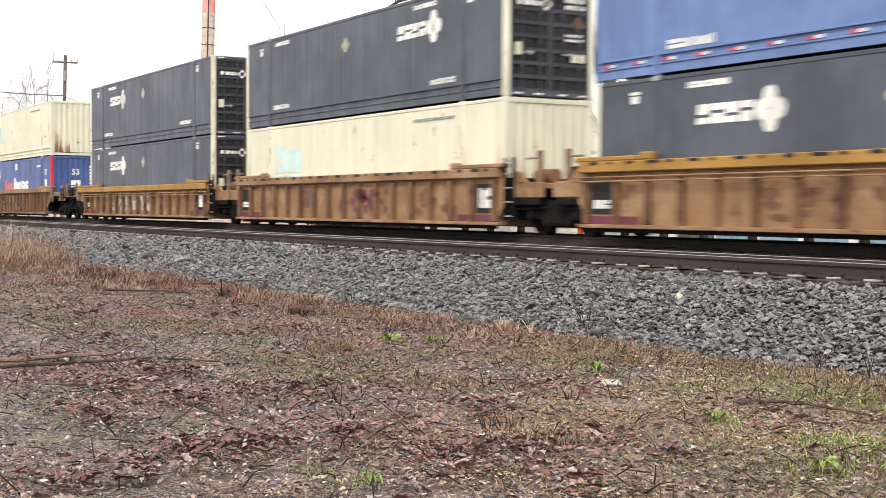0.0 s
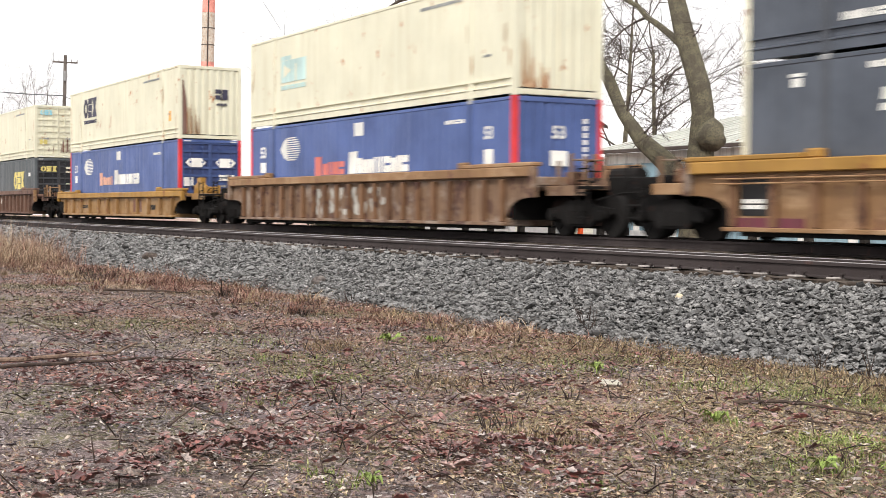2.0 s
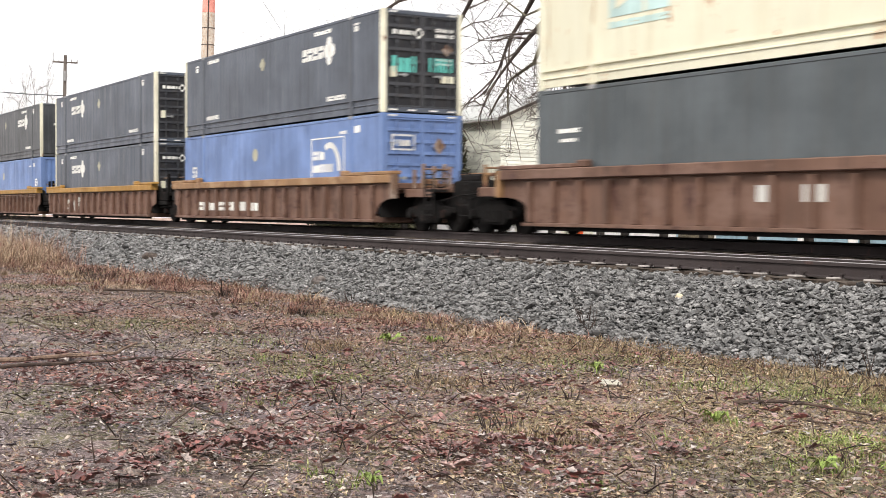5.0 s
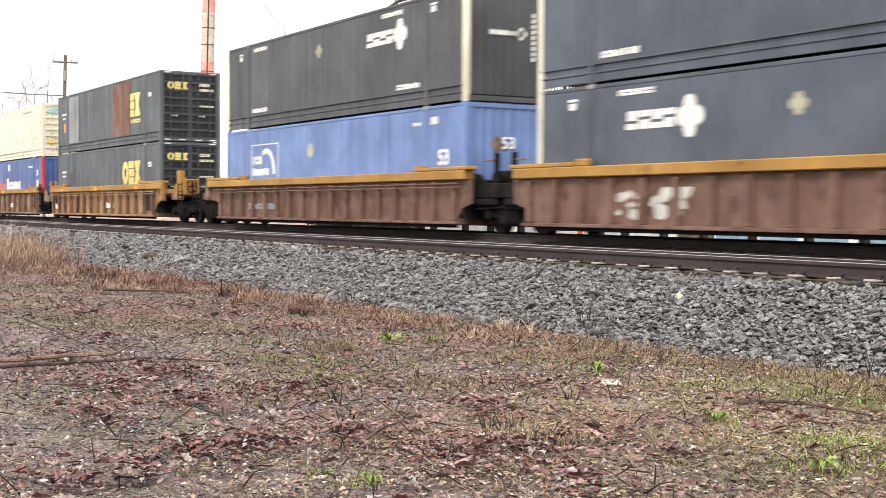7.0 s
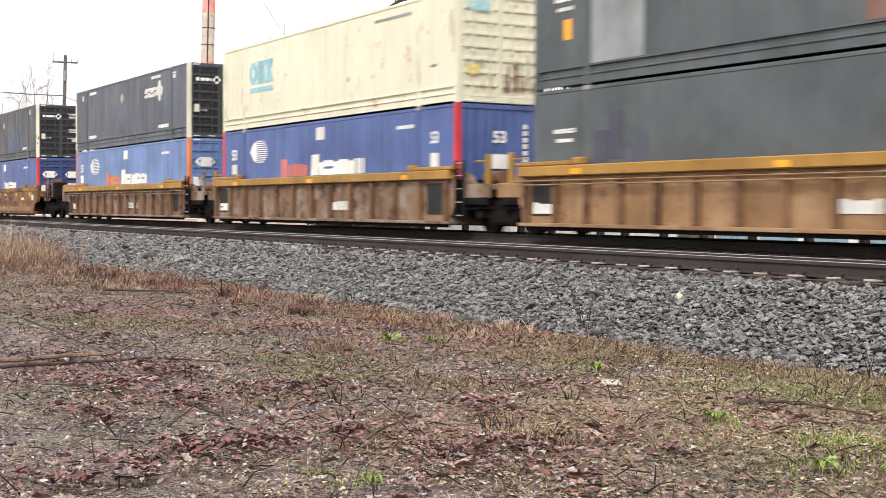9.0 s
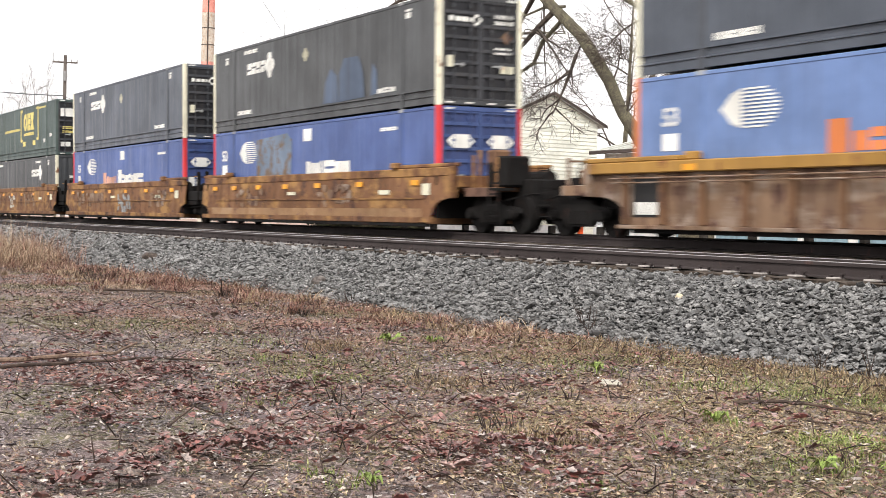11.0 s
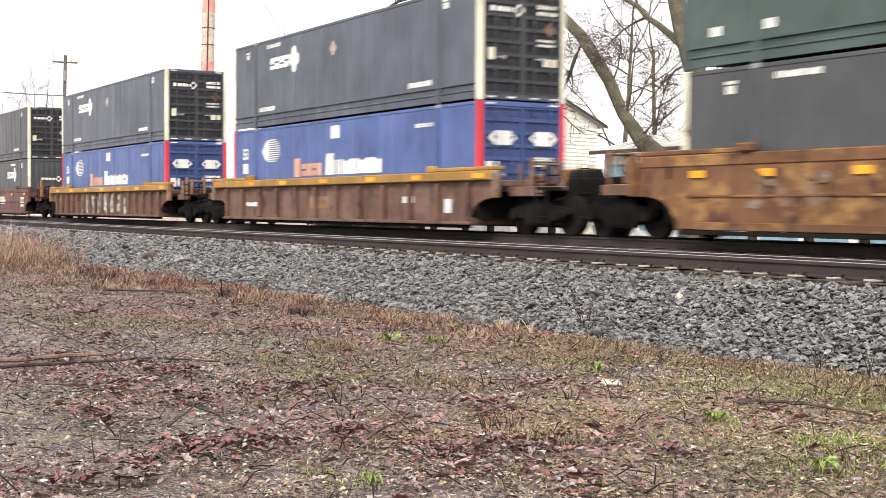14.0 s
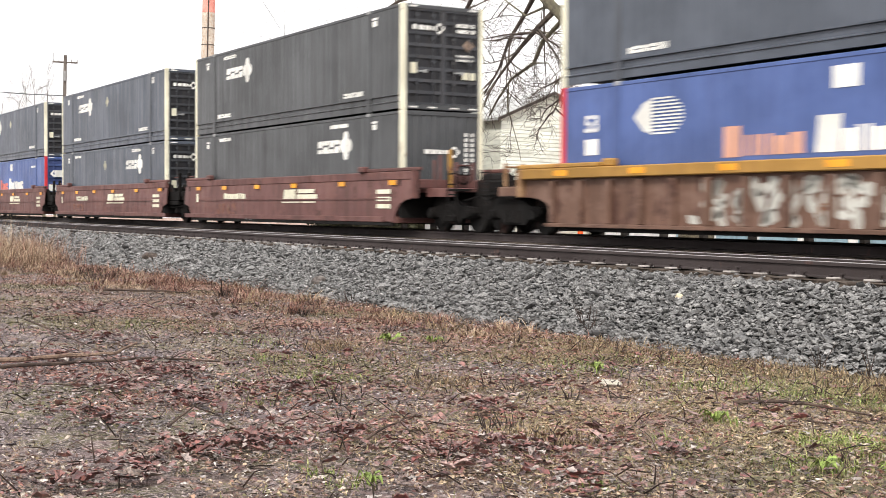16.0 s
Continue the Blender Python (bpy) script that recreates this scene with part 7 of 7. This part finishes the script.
# ---- stray stones, and bushy dead stalks on the slope ----
def boulder(label, px, py, pz, sx, sy, sz, colour_a, colour_b, seed, name="stone"):
    key = "boulder %d" % seed
    M[key] = blotchy(key, colour_a, colour_b, 8.0, 0.9)
    bm = bmesh.new()
    bmesh.ops.create_icosphere(bm, subdivisions=2, radius=1.0)
    for v in bm.verts:
        v.co *= 1 + 0.28 * noise.noise(v.co * 1.3 + Vector((seed * 3.1, 0, 0)))
        v.co = Vector((px + v.co.x * sx, py + v.co.y * sy, pz + v.co.z * sz))
    return solid(name, bm, M[key], label, "stone", "stray stones")


boulder("dull brown lump of stone on the ballast", -20.9, -7.0, -0.87, 0.17, 0.13, 0.1, (0.07, 0.06, 0.055), (0.16, 0.14, 0.13), 1)
boulder("dark piece of old wood on the ballast", -31.0, -6.8, -0.78, 0.36, 0.2, 0.11, (0.045, 0.036, 0.03), (0.09, 0.07, 0.06), 2, "wood_chunk")
boulder("pale yellowish stone on the ballast", -12.0, -6.37, -0.61, 0.055, 0.05, 0.05, (0.55, 0.46, 0.32), (0.66, 0.60, 0.48), 3)
boulder("flat pale grey stone in the grass", -8.48, -10.19, -1.08, 0.12, 0.09, 0.03, (0.33, 0.31, 0.25), (0.42, 0.40, 0.34), 4)
STEMS = random.Random(91)
for i, (cx, cy) in enumerate([(STEMS.uniform(-16, -5), STEMS.uniform(-13.6, -8.2)) for i in range(18)] + [(-12.83, -7.19), (-28.5, -7.2), (-8.6, -7.6), (-12.5, -7.35), (-18.5, -7.6), (-22.0, -7.7), (-7.9, -7.7)]):
    ob = thing("dead_stalks", "cluster of thin dark dead weed stalks", "weed", "dead stalks along the stones")
    rng = random.Random(200 + i)
    z = max(float(bed_height(cy)), GROUND_Z) - 0.02 if cy > -7.75 else GROUND_Z - 0.02
    tall = 0.42 if i < 18 else 1.0
    for j in range(7):
        d = Vector((rng.uniform(-0.16, 0.16), rng.uniform(-0.16, 0.16), rng.uniform(0.16, 0.34))) * tall
        p = Vector((cx + rng.uniform(-0.05, 0.05), cy + rng.uniform(-0.05, 0.05), z))
        part("stalk", tube(bmesh.new(), [p, p + d * 0.55 + Vector((0.01, 0, 0)), p + d], [0.006, 0.005, 0.002], 4), M["twig"], ob)

# broad pale leaves that stand out on the litter; three near x = -16 stand for sky glints
for i, (px, py, s) in enumerate(((-7.42, -14.73, 0.15), (-8.12, -13.46, 0.10), (-6.25, -14.92, 0.14), (-5.64, -14.31, 0.13), (-16.87, -12.28, 0.2), (-15.81, -11.42, 0.16), (-15.79, -10.9, 0.15), (-13.6, -12.6, 0.12), (-6.9, -13.0, 0.09))):
    g = np.random.RandomState(300 + i)
    o = leaf_mesh("large_leaf", "broad pale leaf shape on the litter, dry leaf and sky glint alike", np.array([px]), np.array([py]), g, s * 0.75, "leaf_tan", 0.35, 0.02, "leaf")
    del o["kind"]
    o["group"] = "broad pale leaves"


# ---- what moves ----
def motions():
    """The train rolls past at a steady pace; each wheelset turns on its truck."""
    ahead = ((0, 0), (0.5, 0.18), (1, 0.11), (1.5, 0.18), (2, 0.46), (2.5, 0.06), (3, 0.09), (3.5, 0.12), (4, 0), (5.2, 0.05), (6.5, 0.14), (7, 0.51), (7.5, 0.32), (8, 0.2), (8.5, 0.18), (9, 0.23), (10.3, 0.27), (11.5, 0.33), (12, 0.56), (12.5, 0.1), (13, 0.11), (13.5, 0.05), (14, 0.1), (14.5, 0.29), (15, 0.17), (15.5, 0.26), (16, 0.14))
    # the track is canted: all that rolls on it leans towards the near side about the line y = 0, z = 1.8
    for ob, x, y, z in MOVING:
        v = Matrix.Rotation(radians(CANT), 3, "X") @ Vector((0, y, z - 1.8))
        walk(ob, [(t, pose(x + SPEED * t + a, v.y, v.z + 1.8, CANT)) for t, a in ahead])
    turn = math.degrees(SPEED / 0.46 / FPS)
    for ob, dx in WHEELS:
        walk(ob, [(i / FPS, pose(dx, 0, 0.46, 0, turn * i, 0)) for i in range(16 * FPS + 1)])


motions()
